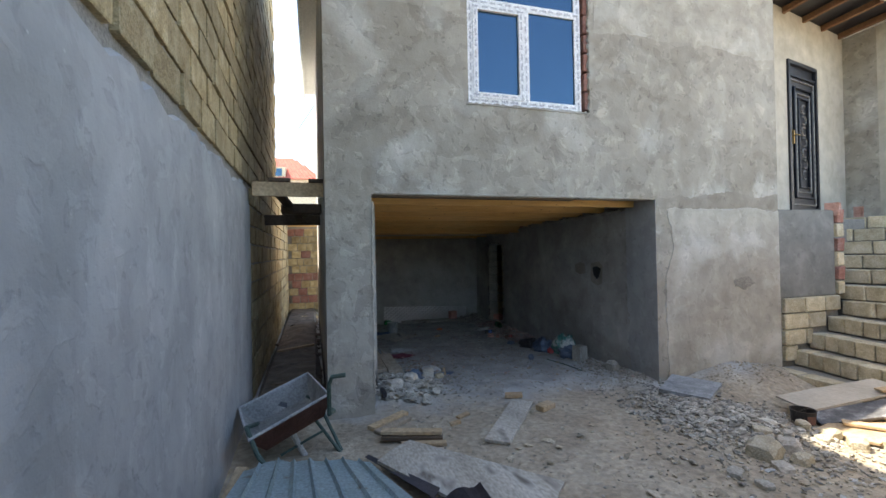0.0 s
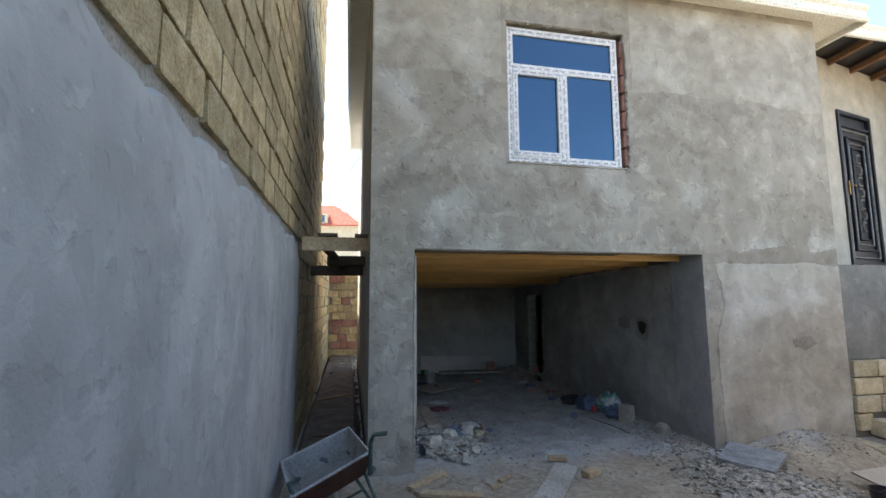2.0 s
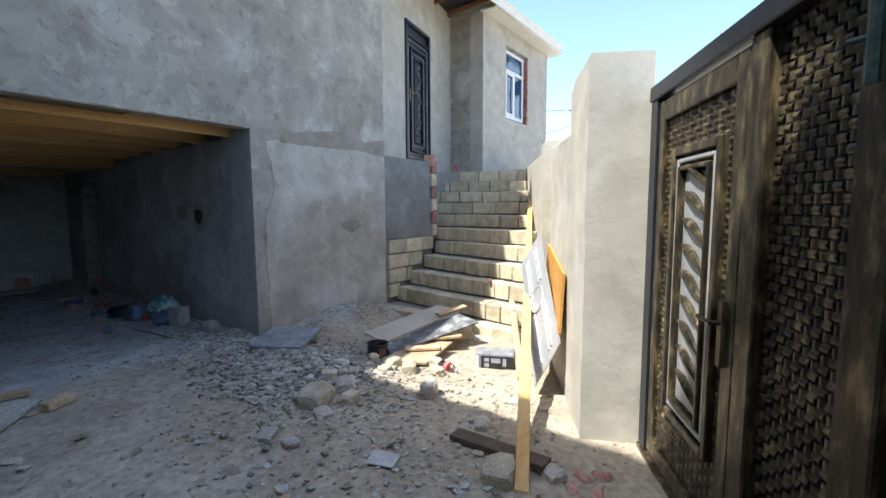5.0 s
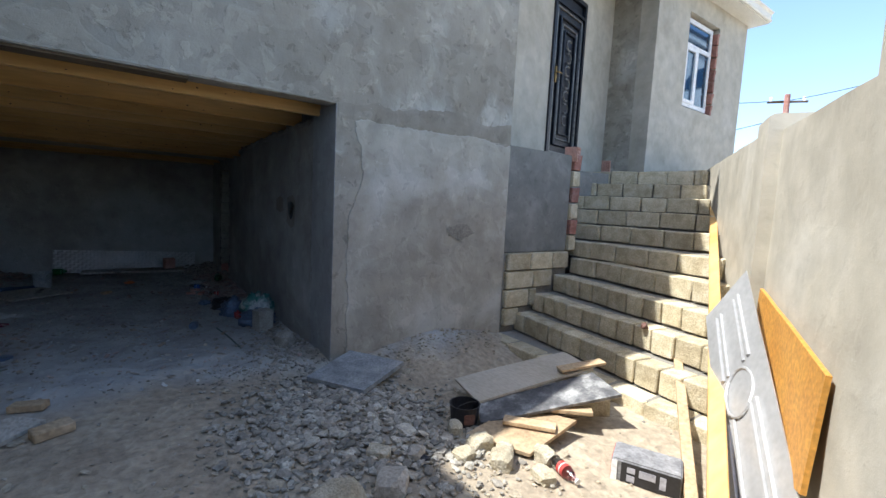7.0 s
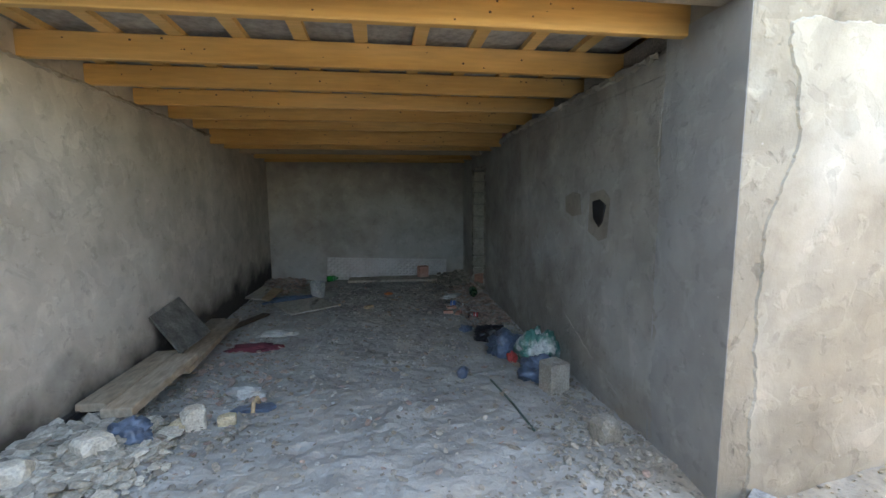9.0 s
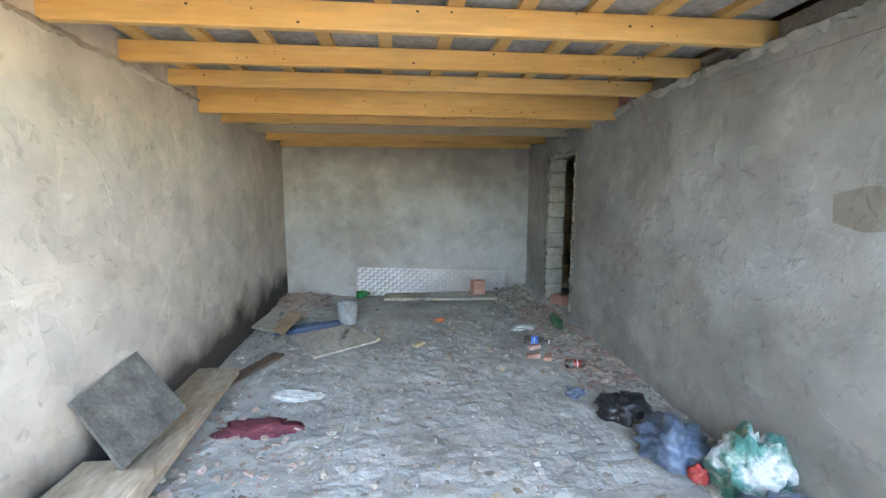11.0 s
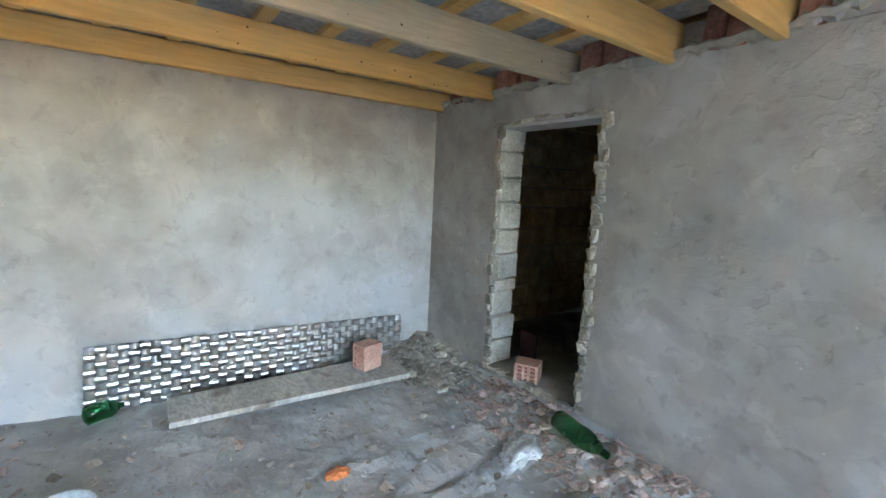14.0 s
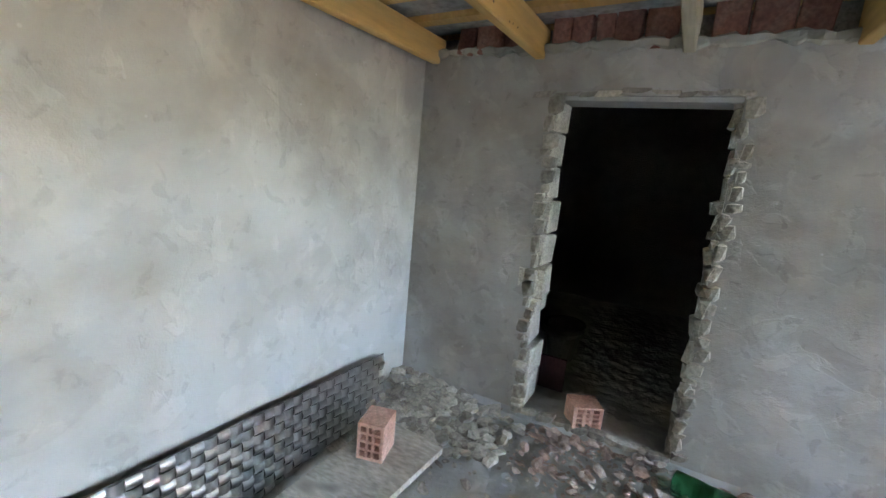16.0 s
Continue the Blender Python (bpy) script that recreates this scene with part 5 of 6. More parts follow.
for p, q, r, s in ((C, D, low[3], low[2]),):
    vs = [bm.verts.new(v + (mid - v).normalized() * -0.016 - nrm * 0.006) for v in (p, q, r, s)]
    bm.faces.new(vs)
bmesh.ops.solidify(bm, geom=bm.faces[:], thickness=0.004)
part("tray_side", bm, RUST, tray, "rusty brown tray side")
bm = bmesh.new()
tube(bm, [low[1], (-3.62, -0.72, 0.3), (-3.66, -0.9, 0.34), (-3.66, -0.93, 0.56), (-3.64, -0.97, 0.62), (-3.55, -0.99, 0.63)], 0.016)
part("handle", bm, GREENPIPE, wheelbarrow)
bm = bmesh.new()
tube(bm, [low[0], D + Vector((-0.03, 0.12, 0.04)), D + Vector((0.06, -0.1, -0.06)), D + Vector((0.16, -0.2, -0.16))], 0.016)
part("handle", bm, GREENPIPE, wheelbarrow)
for p, q, r in (((-3.8, -0.55, 0.26), (-3.57, -0.68, -0.04), 0.013), ((-3.72, -0.45, 0.27), (-3.56, -0.66, -0.04), 0.013), ((-3.95, -0.62, 0.2), (-3.83, -0.64, -0.04), 0.024)):
    bm = bmesh.new()
    tube(bm, [p, q], r)
    part("leg", bm, GREENPIPE if r < 0.02 else TRAY, wheelbarrow)
bm = bmesh.new()
tube(bm, [(-4.0, -0.66, 0.0), (-3.69, -0.62, 0.13)], 0.01)
part("brace", bm, GREENPIPE, wheelbarrow)
bm = bmesh.new()
wm = Matrix.Translation((-4.05, -0.28, 0.12)) @ Matrix.Rotation(radians(70), 4, "X")
lathe(bm, [(0.03, -0.03), (0.12, -0.03), (0.15, -0.02), (0.16, 0), (0.15, 0.02), (0.12, 0.03), (0.03, 0.03)], 18, m=wm)
part("wheel", bm, BLACKP, wheelbarrow)

# pale blue ribbed sheet
bm = bmesh.new()
a, b, c, d = Vector((-4.16, -1.13, 0.17)), Vector((-3.43, -1.32, 0.16)), Vector((-3.12, -2.35, 0.2)), Vector((-4.31, -2.5, 0.3))
N, K = 66, 14
g = []
for i in range(N + 1):
    u = i / N
    t = (u * 7.5 + 0.3) % 1
    rib = 0.022 * (1 if 0.06 < t < 0.14 else (t / 0.06 if t <= 0.06 else max(0, (0.2 - t) / 0.06)))
    r = []
    for j in range(K + 1):
        v = j / K
        p = (a * (1 - u) + b * u) * (1 - v) + (d * (1 - u) + c * u) * v
        if j == 0:
            p = p + (d - a).normalized() * (0.05 * noise.noise((u * 6, 0, 0)) + (0.12 * max(0, 0.14 - u) / 0.14))
        r.append(bm.verts.new(p + Vector((0, 0, rib + 0.02 * math.sin(math.pi * u) + 0.012 * noise.noise((u * 4, v * 3, 0))))))
    g.append(r)
for i in range(N):
    for j in range(K):
        bm.faces.new([g[i][j], g[i + 1][j], g[i + 1][j + 1], g[i][j + 1]])
bmesh.ops.solidify(bm, geom=bm.faces[:], thickness=0.003)
tagged(mesh("roofing_sheet", bm, SHEET_BLUE), label="pale blue ribbed metal sheet, scratched, propped over rubble", category="metal sheet")
# crumpled dark sheet
bm = bmesh.new()
g = []
for i in range(41):
    u = i / 40
    r = []
    for j in range(9):
        v = j / 8
        p = Vector((-4.18, -2.11, 0.31)).lerp(Vector((-3.0, -2.17, 0.28)), u) + Vector((0.04, -0.5, -0.02)) * v
        rib = 0.03 * abs(math.sin(u * 26)) * (1 - 0.3 * v)
        r.append(bm.verts.new(p + Vector((0, 0.06 * u * (1 - v), rib + 0.05 * max(0, u - 0.75) * 4 * (1 - v)))))
    g.append(r)
for i in range(40):
    for j in range(8):
        bm.faces.new([g[i][j], g[i + 1][j], g[i + 1][j + 1], g[i][j + 1]])
bmesh.ops.solidify(bm, geom=bm.faces[:], thickness=0.003)
tagged(mesh("roofing_sheet", bm, SHEET_DARK), label="crumpled dark grey ribbed metal offcut", category="metal sheet")
crumpled("rubbish_heap", -3.85, -1.75, 0.4, 0.5, 0.17, SOIL, "heap of soil under the metal sheet", "soil heap", 4)
timber("offcut", (-4.28, -1.25, -0.02), (-4.2, -1.05, 0.12), 0.08, 0.03, WOOD_RAW, "short broken board standing by the wall", "board")


def on(x, y, h=0.0):
    return (x, y, ground_z(x, y) + h)


sheet_slab("plywood_board", [(-3.36, -1.12, 0.07), (-3.08, -0.87, 0.07), (-2.32, -1.76, 0.07), (-2.74, -2.2, 0.07)], 0.02, WOOD_GREY, "weathered grey-brown plywood board with sand on it", "board", bend=0.01, nu=16, nv=8)
sheet_slab("scrap_sheet", [(-3.42, -0.93, 0.02), (-3.395, -0.92, 0.03), (-3.07, -1.64, 0.1), (-3.12, -1.7, 0.08)], 0.004, SHEET_DARK, "dark bent metal strip under the plywood", "metal sheet")
sheet_slab("shuttering_board", [(-2.49, -0.885, 0.0), (-2.33, -1.01, 0.0), (-1.72, -0.24, 0.0), (-1.88, -0.1, 0.0)], 0.022, WOOD_GREY, "long pale cement-stained board on the ground", "board", nu=14)
timber("offcut", on(-3.31, -0.38, 0.02), on(-2.96, -0.11, 0.03), 0.08, 0.035, WOOD_RAW, "short split board near the pier", "board", "timber offcuts")
timber("offcut", on(-3.27, -0.47, 0.015), on(-2.95, -0.21, 0.02), 0.07, 0.03, WOOD_DUSTY, "dusty half of a split board near the pier", "board", "timber offcuts")
timber("offcut", on(-3.25, -0.58, 0.075), on(-2.79, -0.73, 0.075), 0.08, 0.03, WOOD_RAW, "pale narrow board on top of two others", "board", "timber offcuts")
timber("offcut", on(-3.25, -0.60, 0.04), on(-2.79, -0.75, 0.04), 0.08, 0.03, WOOD_DARK, "dark narrow board between two pale ones", "board", "timber offcuts")
timber("offcut", on(-3.12, -0.74, 0.02), on(-2.78, -0.82, 0.02), 0.06, 0.025, WOOD_RAW, "pale narrow board half under the stack", "board", "timber offcuts")
timber("offcut", on(-2.63, -0.44, 0.012), on(-2.53, -0.41, 0.012), 0.045, 0.025, WOOD_RAW, "small pale wood chip", "board", "timber offcuts")
timber("offcut", on(-1.76, -0.43, 0.03), on(-1.60, -0.37, 0.03), 0.1, 0.05, WOOD_RAW, "stubby yellow timber end beside the board", "board", "timber offcuts")
timber("offcut", on(-1.9, 0.02, 0.03), on(-1.74, -0.04, 0.03), 0.08, 0.04, WOOD_RAW, "square timber end at the head of the board", "board", "timber offcuts")
timber("offcut", on(-2.52, -0.32, 0.015), on(-2.4, -0.26, 0.015), 0.05, 0.02, WOOD_RAW, "flat pale wood scrap near the garage mouth", "board", "timber offcuts")
timber("plank", on(-0.47, -2.7, 0.03), on(-0.49, -3.27, 0.05), 0.1, 0.03, WOOD_DARK, "dark plank lying near the gate", "plank")
sheet_slab("concrete_slab", [(-0.31, -0.33, 0.0), (0.17, 0.0, 0.02), (0.46, -0.40, 0.0), (-0.04, -0.70, -0.02)], 0.035, mat("blue_grey_slab", [(0.16, 0.17, 0.175), (0.25, 0.26, 0.265), (0.36, 0.365, 0.365)], scale=6, fine=60, bump=0.6), "square grey cement-covered board by the wall", "board")
sheet_slab("plywood_board", [(0.66, -0.82, -0.03), (1.53, -1.14, 0.14), (1.42, -1.49, 0.14), (0.57, -1.2, -0.04)], 0.018, BOARD_PALE, "large pale weathered board propped on a stone", "board", bend=0.006)
sheet_slab("scratched_board", [(0.57, -1.19, -0.062), (1.4, -1.5, 0.115), (1.27, -1.82, 0.1), (0.46, -1.36, -0.09)], 0.02, mat("scratched_dark_panel", [(0.05, 0.05, 0.055), (0.12, 0.12, 0.125), (0.4, 0.4, 0.39)], scale=7, fine=60, rough=0.5, bump=0.2), "scratched dark panel under the plywood", "board")
sheet_slab("pale_board", [(0.3, -1.4, -0.1), (0.78, -1.36, -0.05), (0.95, -1.72, -0.04), (0.48, -1.76, -0.1)], 0.022, WOOD_RAW, "pale sunlit board on stones", "board")
timber("offcut", (0.57, -1.45, -0.055), (0.76, -1.71, -0.045), 0.09, 0.025, WOOD_RAW, "short pale board on the sunny boards", "board", "timber offcuts")
timber("offcut", (0.9, -1.55, -0.02), (1.08, -1.74, -0.01), 0.08, 0.025, WOOD_RAW, "second short pale board by the dark panel", "board", "timber offcuts")
timber("offcut", (1.2, -1.36, 0.125), (1.52, -1.5, 0.175), 0.09, 0.02, WOOD_RAW, "narrow pale board across the plywood", "board", "timber offcuts")
tagged(piece("stone_block", BLOCKS[3], scaled((1.3, -1.5, -0.05), (0.34, 0.2, 0.22), -30), None), label="pale limestone block under the propped board", category="stone block")
timber("long_timber", (-0.72, -3.24, -0.06), (4.72, -0.8, 1.45), 0.07, 0.05, PINE, "very long orange timber leaning up the stair edge", "timber")
timber("long_timber", (0.72, -2.55, -0.14), (2.2, -1.72, 0.16), 0.06, 0.04, WOOD_RAW, "shorter brown timber leaning on the steps", "timber")
# bucket and paint tin
bm = bmesh.new()
lathe(bm, [(0.06, 0.0), (0.085, 0.0), (0.098, 0.13), (0.102, 0.135), (0.094, 0.135), (0.08, 0.01), (0.0, 0.01)], 22, on(0.42, -1.24, 0.0), squash=1.0)
tin = tagged(mesh("tin", bm, BLACKP), label="open black tin with a worn label", category="tin")
bm = bmesh.new()
tube(bm, [Vector(on(0.42, -1.24, 0.12)) + Vector((0.1 * math.cos(a), -0.1 * abs(math.sin(a)) * 0.3, 0.05 * math.sin(a) - 0.02)) for a in [math.pi * q / 10 for q in range(11)]], 0.003, 5)
part("tin_handle", bm, BLACKP, tin)
bm = bmesh.new()
box(bm, -0.035, 0.035, -0.101, -0.098, 0.035, 0.1)
bm.transform(Matrix.Translation(on(0.42, -1.24)) @ Matrix.Rotation(radians(-20), 4, "Z"))
part("tin_label", bm, RUST, tin)

# boxed electric device: red end, dark printed side
carton = tagged(new("carton", None), label="crushed grey carton with a red end and black printed side", category="carton")
CM = Matrix.Translation(on(0.93, -2.2, 0.0)) @ Matrix.Rotation(radians(-65), 4, "Z") @ Matrix.Rotation(radians(4), 4, "X")
bm = bmesh.new()
box(bm, -0.17, 0.17, -0.09, 0.09, 0.0, 0.13)
bmesh.ops.bevel(bm, geom=bm.edges[:], offset=0.008, segments=2, affect="EDGES")
bm.transform(CM)
part("carton_body", bm, mat("worn_grey_card", [(0.15, 0.15, 0.16), (0.3, 0.3, 0.31)], scale=12, fine=60, rough=0.6, bump=0.3), carton)
bm = bmesh.new()
box(bm, -0.173, -0.171, -0.08, 0.08, 0.01, 0.12)
bm.transform(CM)
part("carton_end", bm, REDP, carton)
bm = bmesh.new()
box(bm, -0.12, 0.165, -0.094, -0.0915, 0.005, 0.12)
bm.transform(CM)
part("printed_side", bm, BLACKP, carton)
bm = bmesh.new()
for x0, x1, z0, z1 in ((-0.09, -0.05, 0.07, 0.1), (-0.09, -0.05, 0.02, 0.055), (0.07, 0.1, 0.03, 0.1), (-0.03, 0.05, 0.06, 0.1)):
    box(bm, x0, x1, -0.097, -0.0945, z0, z1)
bm.transform(CM)
part("printed_marks", bm, PRINT, carton)
bm = bmesh.new()
box(bm, -0.17, -0.14, -0.0945, -0.0915, 0.005, 0.12)
bm.transform(CM)
part("white_strip", bm, WHITE, carton)

# leaning door leaf and orange board by the boundary wall
leafp = sheet_slab("metal_door_skin", [(1.42, -2.39, 1.0), (1.4, -2.22, 0.7), (0.49, -2.77, -0.08), (0.46, -2.97, 0.3)], 0.006, SILVER, "long silver pressed door skin leaning on the wall", "door panel", nu=16, nv=6)
pa, pb, pc, pd = [Vector(p) for p in ((1.42, -2.39, 1.0), (1.4, -2.22, 0.7), (0.49, -2.77, -0.08), (0.46, -2.97, 0.3))]
pn = (pb - pa).cross(pd - pa).normalized()
if pn.z < 0:
    pn = -pn
for v0, r in ((0.25, 0.012), (0.35, 0.01), (0.65, 0.01), (0.75, 0.012)):
    for s0, s1 in ((0.08, 0.4), (0.58, 0.94)):
        bm = bmesh.new()
        q = lambda s: ((pa * (1 - v0) + pb * v0) * (1 - s) + (pd * (1 - v0) + pc * v0) * s) + pn * 0.004
        tube(bm, [q(s0), q((s0 + s1) / 2), q(s1)], r, 6)
        part("pressed_rib", bm, SILVER, leafp)
bm = bmesh.new()
ctr = (pa + pb + pc + pd) / 4
e1, e2 = (pd - pa).normalized(), (pb - pa).normalized()
tube(bm, [ctr + e1 * 0.12 * math.cos(a) + e2 * 0.09 * math.sin(a) + pn * 0.005 for a in [2 * math.pi * k / 20 for k in range(21)]], 0.009, 6)
part("pressed_rosette", bm, SILVER, leafp)
sheet_slab("orange_board", [(1.53, -2.43, 0.9), (1.42, -2.44, 0.1), (0.48, -2.95, 0.36), (0.47, -2.975, 0.79)], 0.018, ORANGE, "orange varnished board leaning behind the door skin", "board")

# bottle in the sun, plate, red lump
def bottle(x, y, rot, length, r, body, cap, lab, label, z=None, bands=True):
    m = Matrix.Translation(on(x, y, r * 0.9)) @ Matrix.Rotation(radians(rot), 4, "Z") @ Matrix.Rotation(radians(90), 4, "Y")
    bm = bmesh.new()
    lathe(bm, [(r * 0.6, 0), (r, 0.01), (r, length * 0.3), (r * 0.93, length * 0.36), (r, length * 0.6), (r * 0.8, length * 0.75), (r * 0.35, length * 0.9), (r * 0.33, length)], 18, m=m)
    for f in bm.faces:
        f.smooth = True
    b = tagged(mesh("bottle", bm, body), label=label, category="bottle")
    if cap:
        bm = bmesh.new()
        lathe(bm, [(r * 0.42, length * 0.985), (r * 0.42, length * 1.04)], 14, m=m)
        part("cap", bm, cap, b)
    if lab:
        bm = bmesh.new()
        lathe(bm, [(r * 1.015, length * 0.32), (r * 1.015, length * 0.58)], 18, m=m)
        part("bottle_label", bm, lab, b)
        bm = bmesh.new()
        lathe(bm, [(r * 1.03, length * 0.43), (r * 1.03, length * 0.46)], 18, m=m)
        part("label_band", bm, WHITE, b)
    return b


bottle(0.57, -1.86, -104, 0.2, 0.035, CLEAR_PLASTIC, WHITE, REDP, "crushed small bottle with a red label in the sun")
bottle(-0.60, 3.78, -25, 0.22, 0.038, CLEAR_PLASTIC, WHITE, BLUEP, "clear bottle with a blue label on the rubble")
bottle(-0.43, 3.22, -15, 0.2, 0.035, CLEAR_PLASTIC, WHITE, REDP, "clear bottle with a red and white label")
bottle(-0.16, 4.22, -100, 0.36, 0.055, GREEN_GLASS, None, None, "large green plastic bottle against the wall")
bottle(-2.25, 5.58, 20, 0.18, 0.05, GREEN_GLASS, None, None, "small green bottle by the back wall")
bottle(-0.82, 1.5, 70, 0.12, 0.04, BAG_BLUE, None, None, "small crushed dark blue bottle")
bm = bmesh.new()
lathe(bm, [(0.0, 0.0), (0.06, 0.0), (0.085, 0.015), (0.087, 0.02), (0.06, 0.008), (0.0, 0.008)], 20, on(-0.78, -3.46, 0.01))
tagged(mesh("plate", bm, WHITE), label="white disposable plate on the ground by the gate", category="plate")
crumpled("red_balloon", 2.15, -1.45, 0.03, 0.025, 0.05, RUST, "small red plastic scrap on a step", "plastic scrap", 7, z=HIGH[2])
crumpled("plastic_film", 4.2, -0.75, 0.12, 0.05, 0.03, CLOTH_PALE, "scrap of pale plastic film on a step", "plastic scrap", 8, z=HIGH[6])
crumpled("dark_rag", -0.1, -1.55, 0.04, 0.03, 0.04, BAG_BLACK, "small dark scrap on the rubble", "plastic scrap", 9)


# big stones
def rock(x, y, size, material, label, seed, rot=0, cat="stone", h=0.3):
    me = rock_mesh(seed, material, 0.8, 2, 0.2)
    ob = new("stone", me)
    ob.matrix_world = Matrix.Translation(on(x, y, size[2] * h)) @ Matrix.Rotation(radians(rot), 4, "Z") @ Matrix.Diagonal((size[0] * 1.4, size[1] * 1.4, size[2] * 1.5, 1))
    return tagged(ob, label=label, category=cat, group="loose stones")


rock(-0.66, -1.72, (0.26, 0.18, 0.17), YELLOW_STONE, "large yellow shell-stone lump on the rubble", 1, 20)
rock(-0.36, -1.67, (0.16, 0.14, 0.13), RUBBLE, "knobbly grey mortar lump on the rubble", 2, 50)
rock(-0.5, -1.86, (0.13, 0.1, 0.1), YELLOW_STONE, "yellowish broken stone beside the lump", 3, 10)
rock(-0.78, -1.93, (0.13, 0.1, 0.06), RUBBLE, "flat grey stone at the edge of the rubble", 4, 70)
rock(-0.05, -2.2, (0.17, 0.12, 0.17), RUBBLE, "upright brown stone at the shadow edge", 5, 30)
rock(0.3, -1.53, (0.16, 0.1, 0.1), YELLOW_STONE, "yellow stone under the pale board", 6, 0)
rock(0.3, -1.72, (0.16, 0.12, 0.12), YELLOW_STONE, "sunlit yellow stone by the boards", 7, 40)
rock(0.56, -1.8, (0.13, 0.1, 0.1), YELLOW_STONE, "smaller sunlit yellow stone", 8, 90)
rock(0.15, -1.58, (0.13, 0.1, 0.07), YELLOW_STONE, "pale stone at the board's corner", 11, 10)
rock(0.27, -1.34, (0.12, 0.08, 0.09), YELLOW_STONE, "yellow broken stone beside the tin", 12, 60)
rock(-0.68, -3.1, (0.19, 0.15, 0.12), YELLOW_STONE, "dusty yellow stone at the timber's foot near the gate", 13, 20)
rock(-0.5, -3.3, (0.12, 0.1, 0.07), RUBBLE, "grey stone between the plank and the gate", 21, 60)
rock(-0.25, -2.75, (0.14, 0.09, 0.06), RUBBLE, "dark flat stone beyond the dark plank", 22, 30)
rock(-1.12, -1.87, (0.13, 0.09, 0.05), GREYSTONE, "flat grey stone on the trodden soil", 23, 30)
rock(-1.1, -2.05, (0.1, 0.08, 0.05), GREYSTONE, "small flat grey stone on the trodden soil", 24, 80)
sheet_slab("paper_scrap", [on(-1.0, -2.52, 0.02), on(-0.88, -2.47, 0.02), on(-0.82, -2.6, 0.015), on(-0.95, -2.66, 0.02)], 0.003, CLOTH_PALE, "crumpled pale printed paper on the soil", "paper")
timber("stick", on(-1.6, -2.3, 0.015), on(-1.36, -2.42, 0.015), 0.025, 0.015, WOOD_RAW, "thin pale stick on the soil", "stick")
for k, (x, y, rz) in enumerate(((-0.5, -3.52, 10), (-0.42, -3.42, 60), (-0.35, -3.5, 100), (-0.55, -3.42, 30))):
    bm = bmesh.new()
    hull(bm, [(-0.05, -0.03, 0), (0.06, -0.02, 0), (0.04, 0.03, 0), (-0.04, 0.025, 0), (-0.03, -0.02, 0.022), (0.04, -0.01, 0.025), (0.0, 0.02, 0.02)])
    bm.transform(Matrix.Translation(on(x, y)) @ Matrix.Rotation(radians(rz), 4, "Z"))
    tagged(mesh("brick_shard", bm, BRICK), label="broken orange brick shard by the gate", category="brick shard", group="brick shards")
rock(0.41, -1.92, (0.14, 0.09, 0.08), YELLOW_STONE, "sunlit yellow stone near the crushed bottle", 25, 70)
rock(0.38, -1.66, (0.12, 0.1, 0.09), YELLOW_STONE, "yellow stone under the edge of the pale board", 26, 40)
rock(-0.12, -1.5, (0.11, 0.08, 0.07), RUBBLE, "broken grey stone in the rubble", 27, 40)
rock(-0.3, -1.42, (0.12, 0.09, 0.07), YELLOW_STONE, "dusty yellowish stone in the rubble", 28, 140)
rock(-0.05, -1.28, (0.12, 0.08, 0.07), PALE_RUBBLE, "pale broken stone in the rubble", 29, 100)
rock(0.25, -2.75, (0.13, 0.1, 0.05), RUBBLE, "flat stone at the pillar's foot", 14, 20)
rock(-0.21, 0.55, (0.14, 0.13, 0.17), GREYSTONE, "squared limestone lump by the garage jamb", 15, 15)
rock(-2.46, 1.0, (0.13, 0.1, 0.17), PALE_RUBBLE, "pale upright stone by the planks", 16, 15)
rock(-2.95, 0.42, (0.15, 0.12, 0.13), PALE_RUBBLE, "yellowish stone in the rubble by the pier", 17, 15)
rock(-2.75, 0.62, (0.15, 0.13, 0.13), PALE_RUBBLE, "pale broken block in the rubble by the pier", 18, 55)
rock(-2.52, 0.98, (0.12, 0.09, 0.08), LIME, "pale broken stone beside the rubble", 19, 75)
rock(-2.3, 1.05, (0.1, 0.08, 0.07), LIME, "small pale stone on the garage floor", 20, 15)
grey_block = BLOCKS[2].copy()
grey_block.materials[0] = GREYSTONE
piece("stone_block", grey_block, scaled(on(-0.235, 1.2, 0.1), (0.15, 0.15, 0.21), 15), None)
tagged(bpy.context.scene.objects[-1], label="whole limestone block standing by the bags", category="stone block")

# rubble and gravel
rnd = random.Random(99)
ROCKS = [rock_mesh(k + 50, RUBBLE, 0.6, 1, 0.3) for k in range(4)]
CHIPS = [rough_block(k + 90) for k in range(2)]


def scatter(name, n, sampler, lo, hi, source, material, label, lift=0.25, flat=1.0):
    mats = []
    for _ in range(n):
        x, y = sampler()
        s = lo + (hi - lo) * rnd.random() ** 2.6
        mats.append(Matrix.Translation((x, y, ground_z(x, y) + s * lift)) @ Euler((rnd.uniform(-0.5, 0.5), rnd.uniform(-0.5, 0.5), rnd.uniform(0, 6.3))).to_matrix().to_4x4() @ Matrix.Diagonal((s * rnd.uniform(0.8, 1.6), s, s * rnd.uniform(0.5, 0.9) * flat, 1)))
    return joined_boxes(name, mats, source, material, label=label)


def blob(cx, cy, rx, ry):
    def f():
        r, a = math.sqrt(rnd.random()) * (0.55 + 0.45 * rnd.random()), rnd.uniform(0, 6.283)
        return cx + rx * r * math.cos(a), cy + ry * r * math.sin(a)
    return f


def strip(x0, x1, y0, y1):
    return lambda: (rnd.uniform(x0, x1), rnd.uniform(y0, y1))


